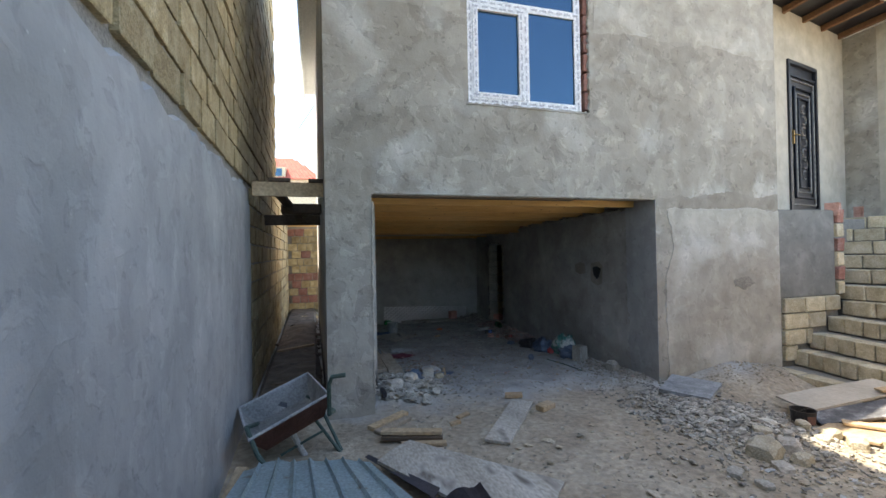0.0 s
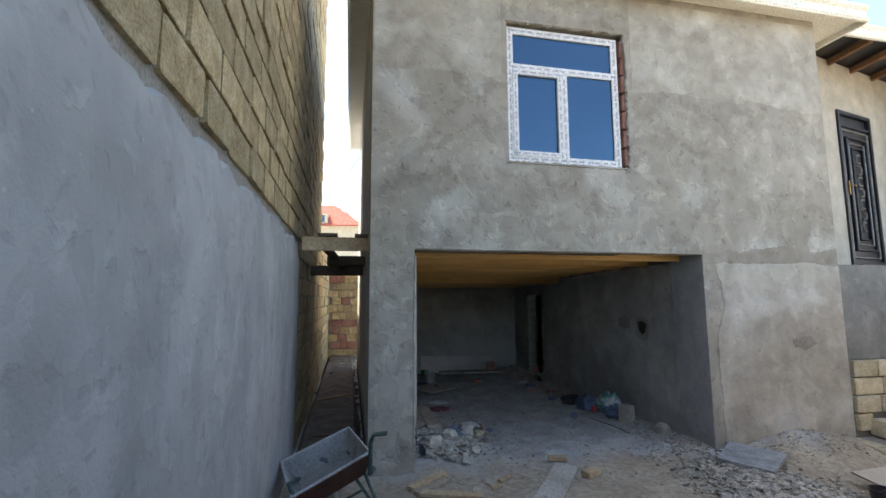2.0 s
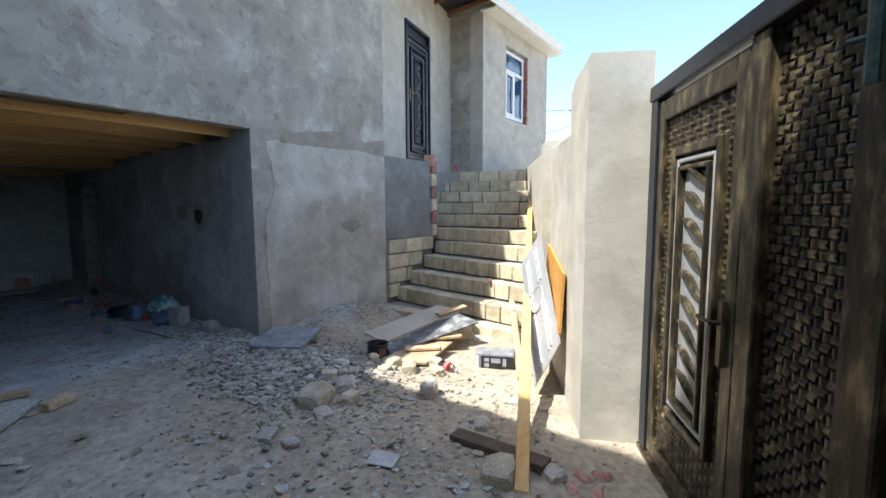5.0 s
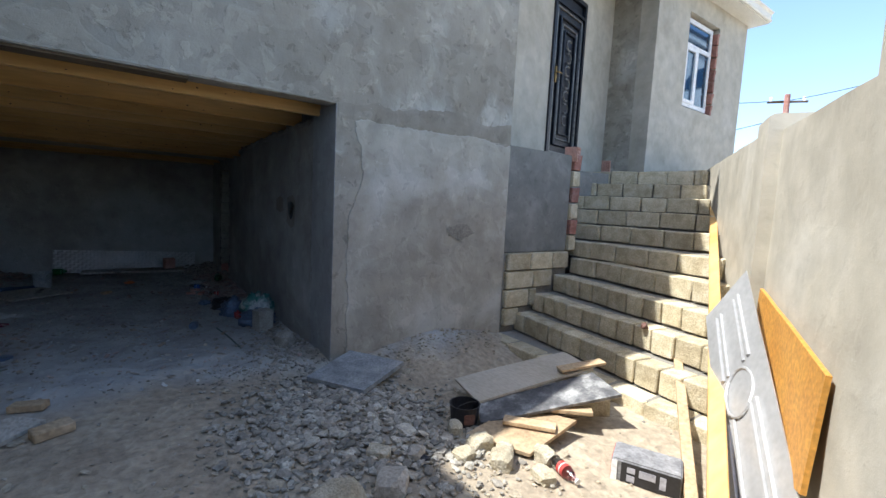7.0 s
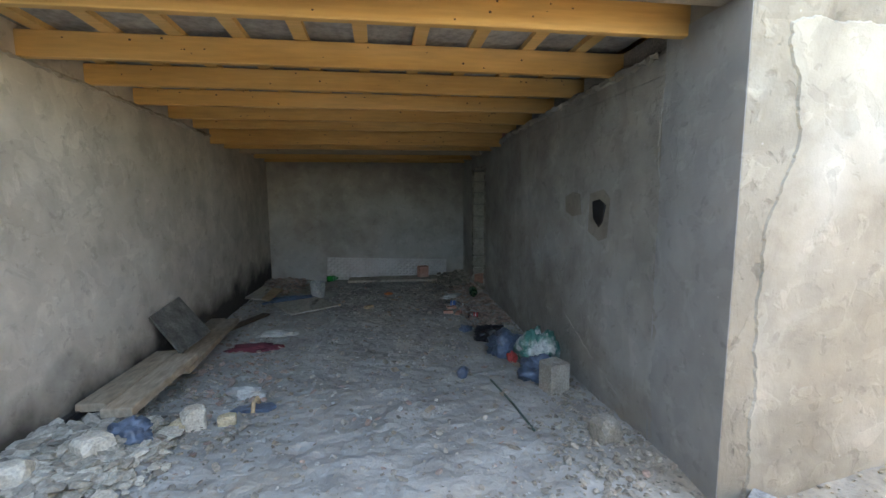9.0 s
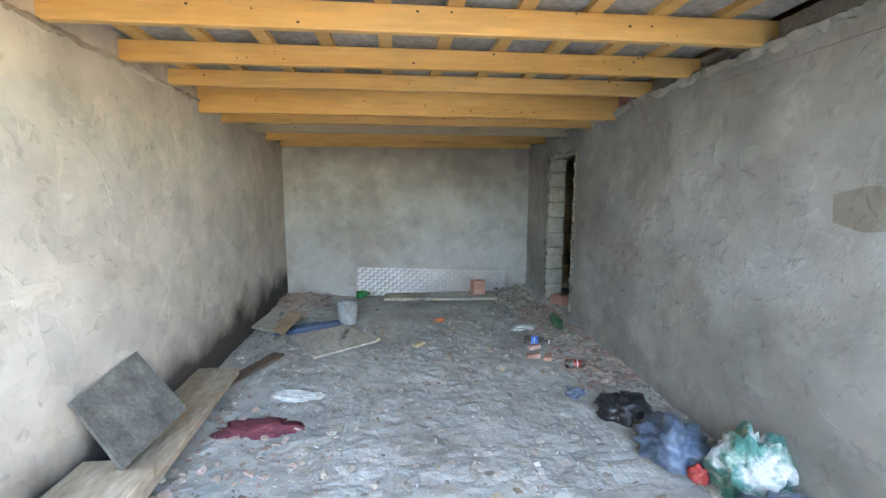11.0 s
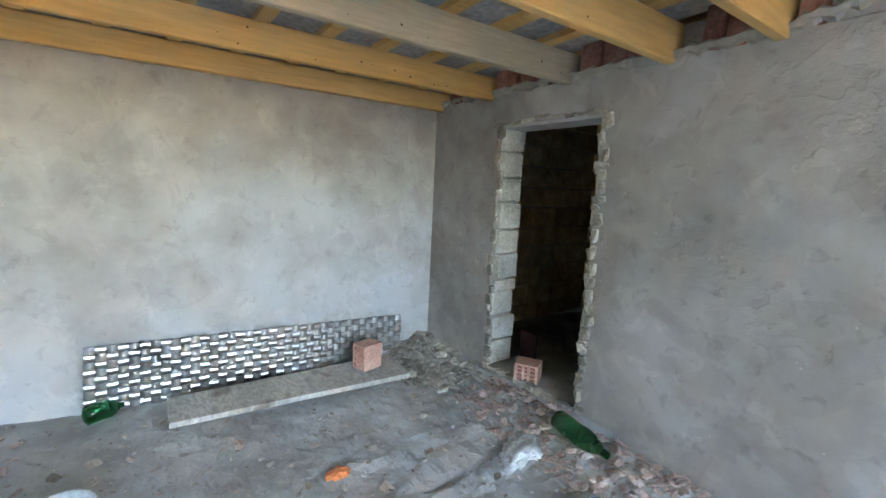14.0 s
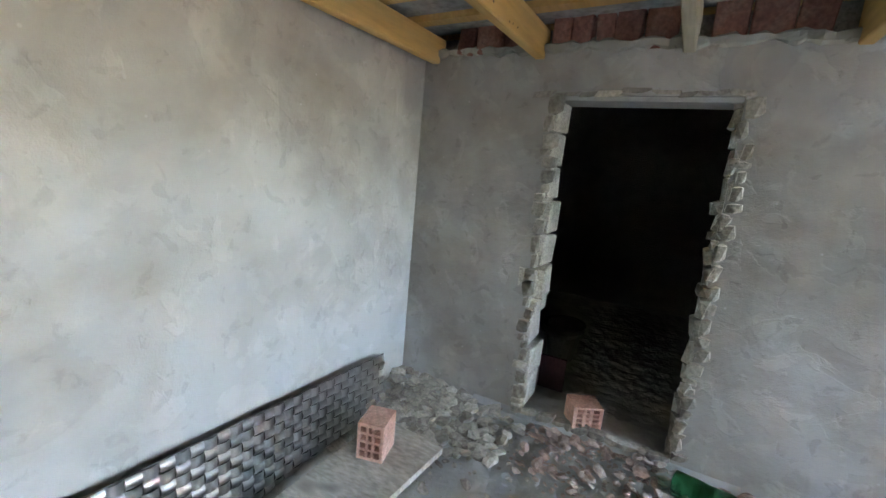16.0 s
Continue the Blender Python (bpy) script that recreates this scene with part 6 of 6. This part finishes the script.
scatter("rubble", 2300, blob(-0.25, -0.95, 0.85, 0.8), 0.012, 0.075, ROCKS[0], RUBBLE, "heap of grey broken rubble")
scatter("rubble", 1500, blob(-0.2, -1.2, 1.1, 1.2), 0.01, 0.05, ROCKS[2], RUBBLE, "loose stones around the rubble heap")
scatter("rubble", 1500, blob(-0.45, -2.3, 1.6, 1.6), 0.006, 0.035, ROCKS[1], SANDY, "grey gravel scattered over sandy soil")
scatter("rubble", 1500, strip(-3.2, 1.8, -3.6, 0.3), 0.005, 0.028, ROCKS[2], RUBBLE, "small grit on the yard soil")
scatter("rubble", 500, blob(1.1, -0.2, 0.9, 0.35), 0.008, 0.04, ROCKS[1], SANDY, "small sandy stones along the wall")
scatter("rubble", 500, blob(-2.98, 0.7, 0.42, 0.55), 0.03, 0.13, ROCKS[3], RUBBLE, "heap of pale broken blocks beside the pier")
scatter("rubble", 700, blob(-2.7, 1.0, 0.9, 1.0), 0.01, 0.05, ROCKS[0], RUBBLE, "broken plaster crumbs on the garage floor")
scatter("rubble", 2200, strip(-3.1, -0.02, 0.0, 5.7), 0.005, 0.028, ROCKS[1], RUBBLE, "crumbs and dust on the garage floor")
scatter("rubble", 260, strip(-3.0, -0.1, 0.2, 5.5), 0.02, 0.06, ROCKS[2], RUBBLE_RED, "scattered brick chips on the garage floor", flat=0.5)
scatter("rubble", 1100, lambda: (-0.04 - 0.42 * rnd.random() ** 1.6, rnd.uniform(2.8, 4.9)), 0.02, 0.085, ROCKS[3], RUBBLE_RED, "broken pink brick rubble along the wall", flat=0.6)
scatter("rubble", 750, blob(-0.2, 5.35, 0.42, 0.45), 0.03, 0.1, ROCKS[0], RUBBLE, "grey mortar rubble in the corner")
scatter("rubble", 500, blob(-2.85, 5.2, 0.45, 0.6), 0.02, 0.08, ROCKS[1], RUBBLE_RED, "mixed brick rubble in the corner", flat=0.5)
# Rubble in the same shade-darkened colour as the alley floor.
scatter("rubble", 900, strip(-4.3, -3.66, 0.5, 8.3), 0.02, 0.14, ROCKS[3], ALLEY_DIRT_SHADED, "rubble and rubbish filling the alley")
scatter("rubble", 500, blob(-3.95, 7.4, 0.35, 0.9), 0.04, 0.16, ROCKS[0], SHELL_ISLAND, "pale rubble heap at the end of the alley")
scatter("rubble", 1400, strip(-3.0, -0.1, 0.0, 5.6), 0.01, 0.045, ROCKS[0], RUBBLE, "flat mortar flakes on the garage floor", flat=0.35)
scatter("rubble", 900, blob(-2.85, 0.62, 0.5, 0.55), 0.03, 0.12, ROCKS[1], PALE_RUBBLE, "pale angular stones of the heap by the pier", flat=0.8)
scatter("rubble", 260, blob(-0.3, -1.3, 0.75, 0.6), 0.03, 0.08, ROCKS[1], PALE_RUBBLE, "dusty middling stones in the rubble heap")
scatter("rubble", 420, blob(-0.25, 0.45, 0.4, 0.55), 0.012, 0.05, ROCKS[3], RUBBLE, "crumbs at the foot of the garage jamb")
scatter("rubble", 350, lambda: (-3.1 + 0.35 * rnd.random() ** 1.5, rnd.uniform(1.0, 5.4)), 0.012, 0.06, ROCKS[2], RUBBLE, "crumbs along the foot of the wall")
scatter("rubble", 420, strip(-2.95, -0.05, 0.3, 5.4), 0.025, 0.075, ROCKS[3], RUBBLE, "trodden clods of cement on the garage floor", lift=0.1, flat=0.4)
scatter("rubble", 350, strip(-3.1, 0.8, -3.0, -0.2), 0.03, 0.09, ROCKS[2], SANDY, "trodden clods of earth in the yard", lift=0.1, flat=0.35)
scatter("rubble", 700, strip(-2.9, -0.1, 0.0, 4.5), 0.006, 0.024, BLOCKS[2], CLOTH_PALE, "tiny white lime flakes on the garage floor", flat=0.4)
scatter("rubble", 350, blob(-2.55, 1.75, 0.55, 1.6), 0.015, 0.07, ROCKS[1], RUBBLE_RED, "mixed brick chips beside the planks", flat=0.5)
scatter("rubble", 500, blob(-0.6, -1.9, 1.3, 1.7), 0.01, 0.06, ROCKS[3], RUBBLE, "dark grey gravel spread in front of the gate")
scatter("rubble", 120, blob(-0.8, -2.4, 1.0, 1.1), 0.015, 0.04, BLOCKS[5], CLOTH_PALE, "bits of white litter on the soil", flat=0.3)
scatter("rubble", 900, lambda: (-0.03 - 0.35 * rnd.random() ** 1.5, rnd.uniform(0.45, 3.0)), 0.008, 0.05, ROCKS[1], RUBBLE, "plaster crumbs along the garage wall")
scatter("rubble", 700, blob(-0.3, -0.1, 0.9, 0.5), 0.01, 0.045, ROCKS[0], RUBBLE, "grey crumbs at the garage mouth")
scatter("rubble", 70, strip(-2.6, -0.3, 0.6, 4.6), 0.015, 0.05, BLOCKS[3], WOOD_DUSTY, "wood chips scattered on the garage floor", flat=0.25)
timber("alley_stick", (-4.25, 2.6, 0.1), (-3.75, 2.8, 0.12), 0.04, 0.03, WOOD_RAW, "pale stick across the alley floor", "stick")
timber("alley_board", (-4.2, 1.2, 0.02), (-3.85, 0.9, 0.1), 0.09, 0.02, WOOD_DARK, "dark broken board in the alley", "board")
crumpled("wire_tangle", -3.9, 0.95, 0.1, 0.1, 0.08, BAG_BLACK, "tangle of dark scrap in the alley", "scrap", 21)

# ---- loose things in the garage ----
timber("plank", (-3.02, 1.06, 0.09), (-3.0, 1.94, 0.085), 0.165, 0.05, WOOD_DUSTY, "thick brown plank on rubble by the wall", "plank", "planks along the wall")
timber("plank", (-2.845, 0.98, 0.085), (-2.84, 1.87, 0.08), 0.165, 0.055, WOOD_DUSTY, "thick plank lying beside the first one", "plank", "planks along the wall")
timber("plank", (-2.84, 1.7, 0.03), (-2.93, 3.12, 0.0), 0.17, 0.045, WOOD_DUSTY, "long plank whose end lies under the others", "plank", "planks along the wall")
timber("plank", (-3.01, 2.3, 0.03), (-3.06, 3.16, 0.0), 0.14, 0.04, WOOD_DUSTY, "shorter plank against the wall behind the tile", "plank", "planks along the wall")
timber("black_bar", (-3.1, 0.2, 0.08), (-3.1, 1.1, 0.05), 0.05, 0.05, BLACKP, "black bar lying on the rubble", "bar")
sheet_slab("floor_tile", [(-3.11, 1.95, 0.374), (-3.1, 2.42, 0.42), (-2.84, 2.36, 0.12), (-2.873, 1.86, 0.11)], 0.015, mat("dirty_tile", [(0.06, 0.06, 0.055), (0.11, 0.11, 0.1), (0.18, 0.18, 0.165)], scale=9, fine=60, bump=0.4), "dirty grey tile leaning on the wall over the planks", "tile")
sheet_slab("plywood_board", [(-2.74, 4.06, -0.06), (-2.24, 4.34, -0.06), (-1.91, 3.85, -0.06), (-2.40, 3.50, -0.06)], 0.015, WOOD_GREY, "square grey board with a pale edge on the floor", "board")
sheet_slab("plywood_board", [(-3.068, 4.11, 0.02), (-3.02, 4.79, 0.02), (-2.83, 4.6, 0.02), (-2.81, 3.97, 0.02)], 0.02, WOOD_GREY, "brown board lying by the wall", "board")
sheet_slab("plywood_board", [(-2.83, 3.95, 0.036), (-2.84, 4.58, 0.036), (-2.68, 4.45, 0.036), (-2.72, 3.84, 0.036)], 0.02, WOOD_RAW, "lighter board beside the brown one", "board")
timber("stick", on(-2.45, 3.72, 0.015), on(-1.9, 3.98, 0.015), 0.025, 0.02, WOOD_RAW, "thin pale stick on the floor", "stick")
timber("plank", on(-3.0, 3.0, 0.02), on(-2.72, 3.7, 0.02), 0.1, 0.02, WOOD_DARK, "dark thin board by the wall", "plank", "planks along the wall")
crumpled("red_cloth", -2.54, 2.52, 0.24, 0.1, 0.05, CLOTH_RED, "dark red cloth lying on the floor", "cloth", 31)
crumpled("pale_cloth", -2.42, 2.92, 0.2, 0.07, 0.05, CLOTH_PALE, "pale dirty cloth on the floor", "cloth", 32)
crumpled("jeans", -2.58, 4.36, 0.3, 0.15, 0.06, DENIM, "crumpled blue jeans under the boards", "clothing", 33, rot=0.5)
crumpled("blue_sheet", -2.68, 0.78, 0.12, 0.09, 0.12, BAG_BLUE, "torn blue plastic among the rubble", "plastic scrap", 34)
crumpled("clear_film", -2.3, 1.45, 0.12, 0.08, 0.07, CLOTH_PALE, "crumpled clear film on the floor", "plastic scrap", 35)
crumpled("black_bag", -0.36, 2.46, 0.16, 0.14, 0.14, BAG_BLACK, "black plastic bag of rubbish", "bag", 36)
crumpled("blue_bag", -0.33, 2.0, 0.17, 0.17, 0.2, BAG_BLUE, "blue plastic bag of rubbish", "bag", 37)
crumpled("sack", -0.17, 1.7, 0.16, 0.15, 0.33, BAG_GREEN, "green and white woven sack leaning on the wall", "sack", 38)
crumpled("blue_bag", -0.24, 1.44, 0.17, 0.13, 0.17, BAG_BLUE, "second blue bag by the stone block", "bag", 39)
crumpled("red_bag", -0.34, 1.8, 0.05, 0.04, 0.08, REDP, "small red plastic bag between the bags", "bag", 40)
crumpled("white_film", -0.45, 4.2, 0.16, 0.1, 0.06, CLOTH_PALE, "white torn plastic film on the rubble", "plastic scrap", 41, rot=0.3)
crumpled("blue_scrap", -0.55, 2.75, 0.07, 0.05, 0.06, BAG_BLUE, "blue plastic scrap by the wall", "plastic scrap", 42)
crumpled("red_scrap", -0.35, 2.6, 0.06, 0.05, 0.05, REDP, "red plastic scrap by the wall", "plastic scrap", 43)
crumpled("orange_scrap", -1.29, 4.52, 0.055, 0.035, 0.035, ORANGEP, "orange plastic scrap on the floor", "plastic scrap", 44)
bm = bmesh.new()
tube(bm, [on(-0.62, 1.42, 0.012), on(-0.58, 1.0, 0.01), on(-0.56, 0.68, 0.012)], 0.007, 6)
tagged(mesh("rod", bm, GREENPIPE), label="thin dark green rod on the floor", category="rod")
# slipper
bm = bmesh.new()
hull(bm, [on(-2.2 + x, 1.22 + y, z) for x, y in ((-0.13, -0.03), (-0.05, -0.05), (0.1, -0.04), (0.14, 0.0), (0.1, 0.05), (-0.1, 0.04)) for z in (0.0, 0.02)])
slip = tagged(mesh("slipper", bm, BAG_BLUE), label="old blue slipper with a tan strap", category="slipper")
bm = bmesh.new()
tube(bm, [on(-2.19, 1.17, 0.01), on(-2.19, 1.2, 0.06), on(-2.18, 1.25, 0.06), on(-2.18, 1.28, 0.01)], 0.014, 6)
part("strap", bm, WOOD_RAW, slip)

# cement bucket with a broken rim
bm = bmesh.new()
prof = [(0.085, 0.0), (0.09, 0.01), (0.105, 0.2), (0.11, 0.21)]
rings = []
c0 = Vector(on(-2.25, 4.56, 0.0))
for r, z in prof + [(0.103, 0.21), (0.098, 0.2), (0.083, 0.015), (0.0001, 0.015)]:
    ring = []
    for k in range(28):
        a = 2 * math.pi * k / 28
        dip = 0.09 * max(0, 1 - abs((a - 4.9)) / 0.4) if z > 0.19 else 0
        ring.append(bm.verts.new(c0 + Vector((r * math.cos(a), r * math.sin(a), z - dip))))
    rings.append(ring)
for a, b in zip(rings, rings[1:]):
    for k in range(28):
        bm.faces.new([a[k], a[(k + 1) % 28], b[(k + 1) % 28], b[k]])
bm.faces.new(rings[0][::-1])
for f in bm.faces:
    f.smooth = True
tagged(mesh("bucket", bm, BUCKET), label="cement-splashed grey bucket with a broken rim", category="bucket")

# pressed metal strip leaning on the back wall, board under it
bm = bmesh.new()
SM = Matrix.Translation((0, 5.67, 0)) @ Matrix.Rotation(radians(-4), 4, "X") @ Matrix.Rotation(radians(2.2), 4, "Y")
basket(bm, -2.25, -0.31, -0.172, 0.193, 0.05, 0.041, 0.009, SM, 5, 0.97)
# Greyer backing steel paints the shadow lines between the strands.
tagged(mesh("pressed_sheet", bm, [GALV, mat("groove_shade_steel", [(0.2, 0.2, 0.205), (0.3, 0.3, 0.305)], scale=6, rough=0.5, metal=0.6)]), label="long shiny basket-weave pressed steel strip leaning on the wall", category="metal sheet")
sheet_slab("base_board", [(-1.886, 5.54, -0.03), (-0.49, 5.53, -0.03), (-0.53, 5.16, -0.03), (-1.895, 5.24, -0.03)], 0.03, WOOD_GREY, "long cement-covered board at the foot of the wall", "board", nu=20)


def hollow_brick(m, label):
    """A red hollow brick with a grid of square holes in one end face."""
    bm = bmesh.new()
    W, H, L = 0.12, 0.17, 0.15
    us = [0, 0.02, 0.045, 0.0575 + 0.0, 0.0825 - 0.0, 0.095 + 0.0, W]
    us = [0, 0.014, 0.04, 0.052, 0.068, 0.08, 0.106, W]
    hs = [0, 0.014, 0.042, 0.054, 0.08, 0.092, 0.118, 0.13, 0.156, H]
    hole = lambda i, j: i % 2 == 1 and j % 2 == 1
    V = {}

    def v(i, j, y):
        if (i, j, y) not in V:
            V[i, j, y] = bm.verts.new((us[i] - W / 2, y, hs[j]))
        return V[i, j, y]

    for i in range(len(us) - 1):
        for j in range(len(hs) - 1):
            if hole(i, j):
                for (a, b), (c, d) in (((i, j), (i + 1, j)), ((i + 1, j), (i + 1, j + 1)), ((i + 1, j + 1), (i, j + 1)), ((i, j + 1), (i, j))):
                    bm.faces.new([v(a, b, 0), v(c, d, 0), v(c, d, 0.1), v(a, b, 0.1)])
                bm.faces.new([v(i, j, 0.1), v(i + 1, j, 0.1), v(i + 1, j + 1, 0.1), v(i, j + 1, 0.1)])
            else:
                bm.faces.new([v(i, j, 0), v(i + 1, j, 0), v(i + 1, j + 1, 0), v(i, j + 1, 0)])
    box(bm, -W / 2 - 0.0006, W / 2 + 0.0006, 0.11, L, -0.0006, H + 0.0006)
    for a, b in (((-W / 2, 0), (W / 2, 0)), ((W / 2, 0), (W / 2, H)), ((W / 2, H), (-W / 2, H)), ((-W / 2, H), (-W / 2, 0))):
        bm.faces.new([bm.verts.new((a[0], 0, a[1])), bm.verts.new((b[0], 0, b[1])), bm.verts.new((b[0], 0.12, b[1])), bm.verts.new((a[0], 0.12, a[1]))])
    bmesh.ops.recalc_face_normals(bm, faces=bm.faces)
    bm.transform(m)
    return tagged(mesh("hollow_brick", bm, BRICK), label=label, category="brick", group="loose hollow bricks")


hollow_brick(pose(-0.8, 5.38, -0.03, 0, 0, -75), "pink hollow brick standing on the board")
hollow_brick(pose(-0.0, 4.62, 0.0, 0, 0, -60) @ Matrix.Diagonal((1.25, 0.9, 0.68, 1)), "pink hollow brick on the doorway sill")
hollow_brick(pose(4.6, 0.72, 1.9, 0, 0, -60), "red hollow brick on the landing edge")
hollow_brick(pose(3.0, 0.0, 1.86, 0, 0, 20), "red hollow brick on the plinth corner")
for x, y, rz in ((-0.55, 3.65, 20), (-0.5, 3.42, 70), (-0.35, 3.3, 130), (-1.55, 3.78, 40), (-0.62, 3.45, 5)):
    bm = bmesh.new()
    hull(bm, [(-0.06, -0.03, 0), (0.06, -0.035, 0), (0.055, 0.03, 0), (-0.05, 0.035, 0), (-0.055, -0.03, 0.03), (0.05, -0.03, 0.035), (0.05, 0.02, 0.03), (-0.05, 0.03, 0.028)])
    bm.transform(Matrix.Translation(on(x, y, 0.0)) @ Matrix.Rotation(radians(rz), 4, "Z"))
    tagged(mesh("brick_shard", bm, BRICK if x > -1 else WOOD_RAW), label="broken pink brick shard on the rubble", category="brick shard", group="brick shards")
# broken plaster along the sill
bm = bmesh.new()
box(bm, 0.3, 0.32, 4.82, 4.97, 0.0, 0.2)
tagged(mesh("maroon_panel", bm, mat("maroon_panel", [(0.03, 0.008, 0.012), (0.05, 0.012, 0.018)], scale=5)), label="dark maroon panel leaning inside the doorway", category="panel")
bm = bmesh.new()
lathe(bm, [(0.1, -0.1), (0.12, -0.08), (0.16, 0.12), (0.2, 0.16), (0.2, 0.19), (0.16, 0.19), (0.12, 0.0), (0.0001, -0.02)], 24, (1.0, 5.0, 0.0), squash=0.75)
# Dark colour holds the cellar's gloom; the basin itself is pale.
tagged(mesh("basin", bm, mat("basin_cellar_shade", [(0.06, 0.055, 0.048), (0.1, 0.095, 0.085)], scale=8)), label="pale basin standing in the dark cellar", category="basin")

# ---- distance ----
far = tagged(new("far_house", None), label="cream far house with red tiled hipped roof and dormer", category="house")
FM = Matrix.Translation((-6.9, 41.0, 0)) @ Matrix.Rotation(radians(-10), 4, "Z")
bm = bmesh.new()
box(bm, -6, 4, 0, 8, 0, 8.9, FM)
part("wall", bm, CREAMWALL, far)
bm = bmesh.new()
hull(bm, [FM @ Vector(p) for p in ((-6.5, -0.5, 8.8), (4.5, -0.5, 8.8), (4.5, 8.5, 8.8), (-6.5, 8.5, 8.8), (-4.5, 1.5, 11.2), (1.2, 1.5, 11.2))])
roof = part("roof", bm, ROOFRED, far)
for k in range(26):
    bm = bmesh.new()
    x = -6 + 0.4 * k
    q = (10.8 - 8.8) * 0.9
    tube(bm, [FM @ Vector((x, -0.5, 8.84)), FM @ Vector((x * 0.62 - 0.6, 1.35, 11.0))], 0.06, 5)
    part("tile_rib", bm, ROOFRED, roof)
bm = bmesh.new()
box(bm, -1.6, 0.9, -0.35, 0.6, 8.9, 9.95, FM)
dorm = part("dormer", bm, CREAMWALL, roof)
bm = bmesh.new()
box(bm, -1.3, 0.6, -0.4, -0.34, 9.1, 9.8, FM)
part("window", bm, PANE, roof)
far2 = tagged(new("far_house", None), label="low far house with a faded red roof", category="house")
bm = bmesh.new()
hull(bm, [(34, 7, 0), (40, 13.5, 0), (44, 11, 0), (38, 4, 0), (34, 7, 4.4), (40, 13.5, 4.4), (44, 11, 4.4), (38, 4, 4.4)])
part("wall", bm, CREAMWALL, far2)
bm = bmesh.new()
hull(bm, [(33.5, 7, 4.4), (40, 14, 4.4), (44.5, 11, 4.4), (38, 3.5, 4.4), (38, 8, 5.4), (40, 10, 5.4)])
part("roof", bm, ROOFRED, far2)


def utility_pole(x, y, top, label):
    p = tagged(new("utility_pole", None), label=label, category="utility pole")
    bm = bmesh.new()
    tube(bm, [(x, y, 0), (x - 0.06, y, top)], [0.13, 0.09])
    part("pole", bm, BRICK_DARK, p)
    bm = bmesh.new()
    tube(bm, [(x - 0.35, y + 0.5, top - 0.25), (x + 0.3, y - 0.5, top - 0.25)], 0.04, 6)
    part("crossarm", bm, WOOD_DARK, p)
    for k in (-0.4, 0, 0.4):
        bm = bmesh.new()
        tube(bm, [(x - 0.03 - k * 0.7, y + k, top - 0.25), (x - 0.03 - k * 0.7, y + k, top - 0.08)], 0.045, 6)
        part("insulator", bm, WHITE, p)
    return p


utility_pole(17.5, 2.52, 5.7, "brown wooden utility pole with a crossarm")
utility_pole(33.9, 10.2, 5.6, "far brown utility pole")


def cable(points, r, label):
    bm = bmesh.new()
    tube(bm, points, r, 5)
    return tagged(mesh("cable", bm, BLACKP), label=label, category="cable", group="overhead cables")


def sag(p, q, s, n=12):
    p, q = Vector(p), Vector(q)
    return [p.lerp(q, i / n) - Vector((0, 0, 4 * s * (i / n) * (1 - i / n))) for i in range(n + 1)]


cable(sag((17.5, 2.5, 5.5), (16.8, -2.6, 6.15), 0.15), 0.012, "black overhead cable between the pole and the mast")
cable(sag((16.8, -2.6, 6.15), (26.9, -3.7, 8.3), 0.3), 0.014, "black overhead cable to the white gable house")
mast = tagged(new("mast", None), label="reddish steel mast with a thin pointed top", category="mast")
bm = bmesh.new()
tube(bm, [(16.8, -2.6, 0), (16.8, -2.6, 6.25)], 0.055)
part("pole", bm, BRICK_DARK, mast)
bm = bmesh.new()
tube(bm, [(16.8, -2.6, 6.25), (16.76, -2.6, 7.5)], [0.045, 0.015], 6)
part("tip", bm, BRICK, mast)
gable_house = tagged(new("far_house", None), label="white far house with a carved gable and dark roof edge", category="house")
bm = bmesh.new()
hull(bm, [(x, y, z) for x in (27, 38) for y, z in ((-3.9, 0), (-3.9, 8.1), (-9.4, 12.4), (-14.9, 8.1), (-14.9, 0))])
part("wall", bm, WHITE, gable_house)
for side in (1, -1):
    bm = bmesh.new()
    hull(bm, [(x, -9.4 + side * yy, z) for x in (26.6, 38.4) for yy, z in ((0, 12.55), (0, 12.75), (6.1, 7.98), (6.1, 7.78))])
    part("roof", bm, SHEET_DARK, gable_house)
    bm = bmesh.new()
    hull(bm, [(x, -9.4 + side * yy, z) for x in (26.65, 27) for yy, z in ((0, 12.53), (0, 12.2), (5.95, 7.55), (5.95, 7.87))])
    rake = part("rake_board", bm, WHITE, gable_house)
    for k in range(24):
        bm = bmesh.new()
        yy = 0.25 + k * 0.24
        box(bm, 26.8, 26.98, -9.4 + side * yy - 0.06, -9.4 + side * yy + 0.06, 11.78 - yy * 0.78, 12.0 - yy * 0.78)
        part("dentil", bm, SHEET_DARK, rake)
bm = bmesh.new()
hull(bm, [(x, -8.4 + 1.1 * math.cos(a), 9.1 + 1.1 * math.sin(a)) for x in (26.93, 26.98) for a in [math.pi * k / 12 for k in range(13)]])
part("window", bm, PANE, gable_house)
cable(sag((17.5, 2.5, 5.5), (12, 8.0, 5.4), 0.15), 0.012, "black overhead cable behind the house")
cable(sag((17.4, 2.5, 5.2), (33.9, 10.2, 5.3), 0.4), 0.014, "overhead cable between the poles")
cable(sag((17.4, 2.5, 4.9), (13, 9, 3.4), 0.2), 0.012, "slack overhead cable from the pole")
cable(sag((-8, 42, 10.6), (-3.4, 6.0, 5.2), 0.5), 0.012, "black overhead cable from the roof to a far house")
cable(sag((-10.5, 41.5, 10.4), (-4.5, 4.2, 8.55), 0.8), 0.012, "slack overhead cable behind the alley")
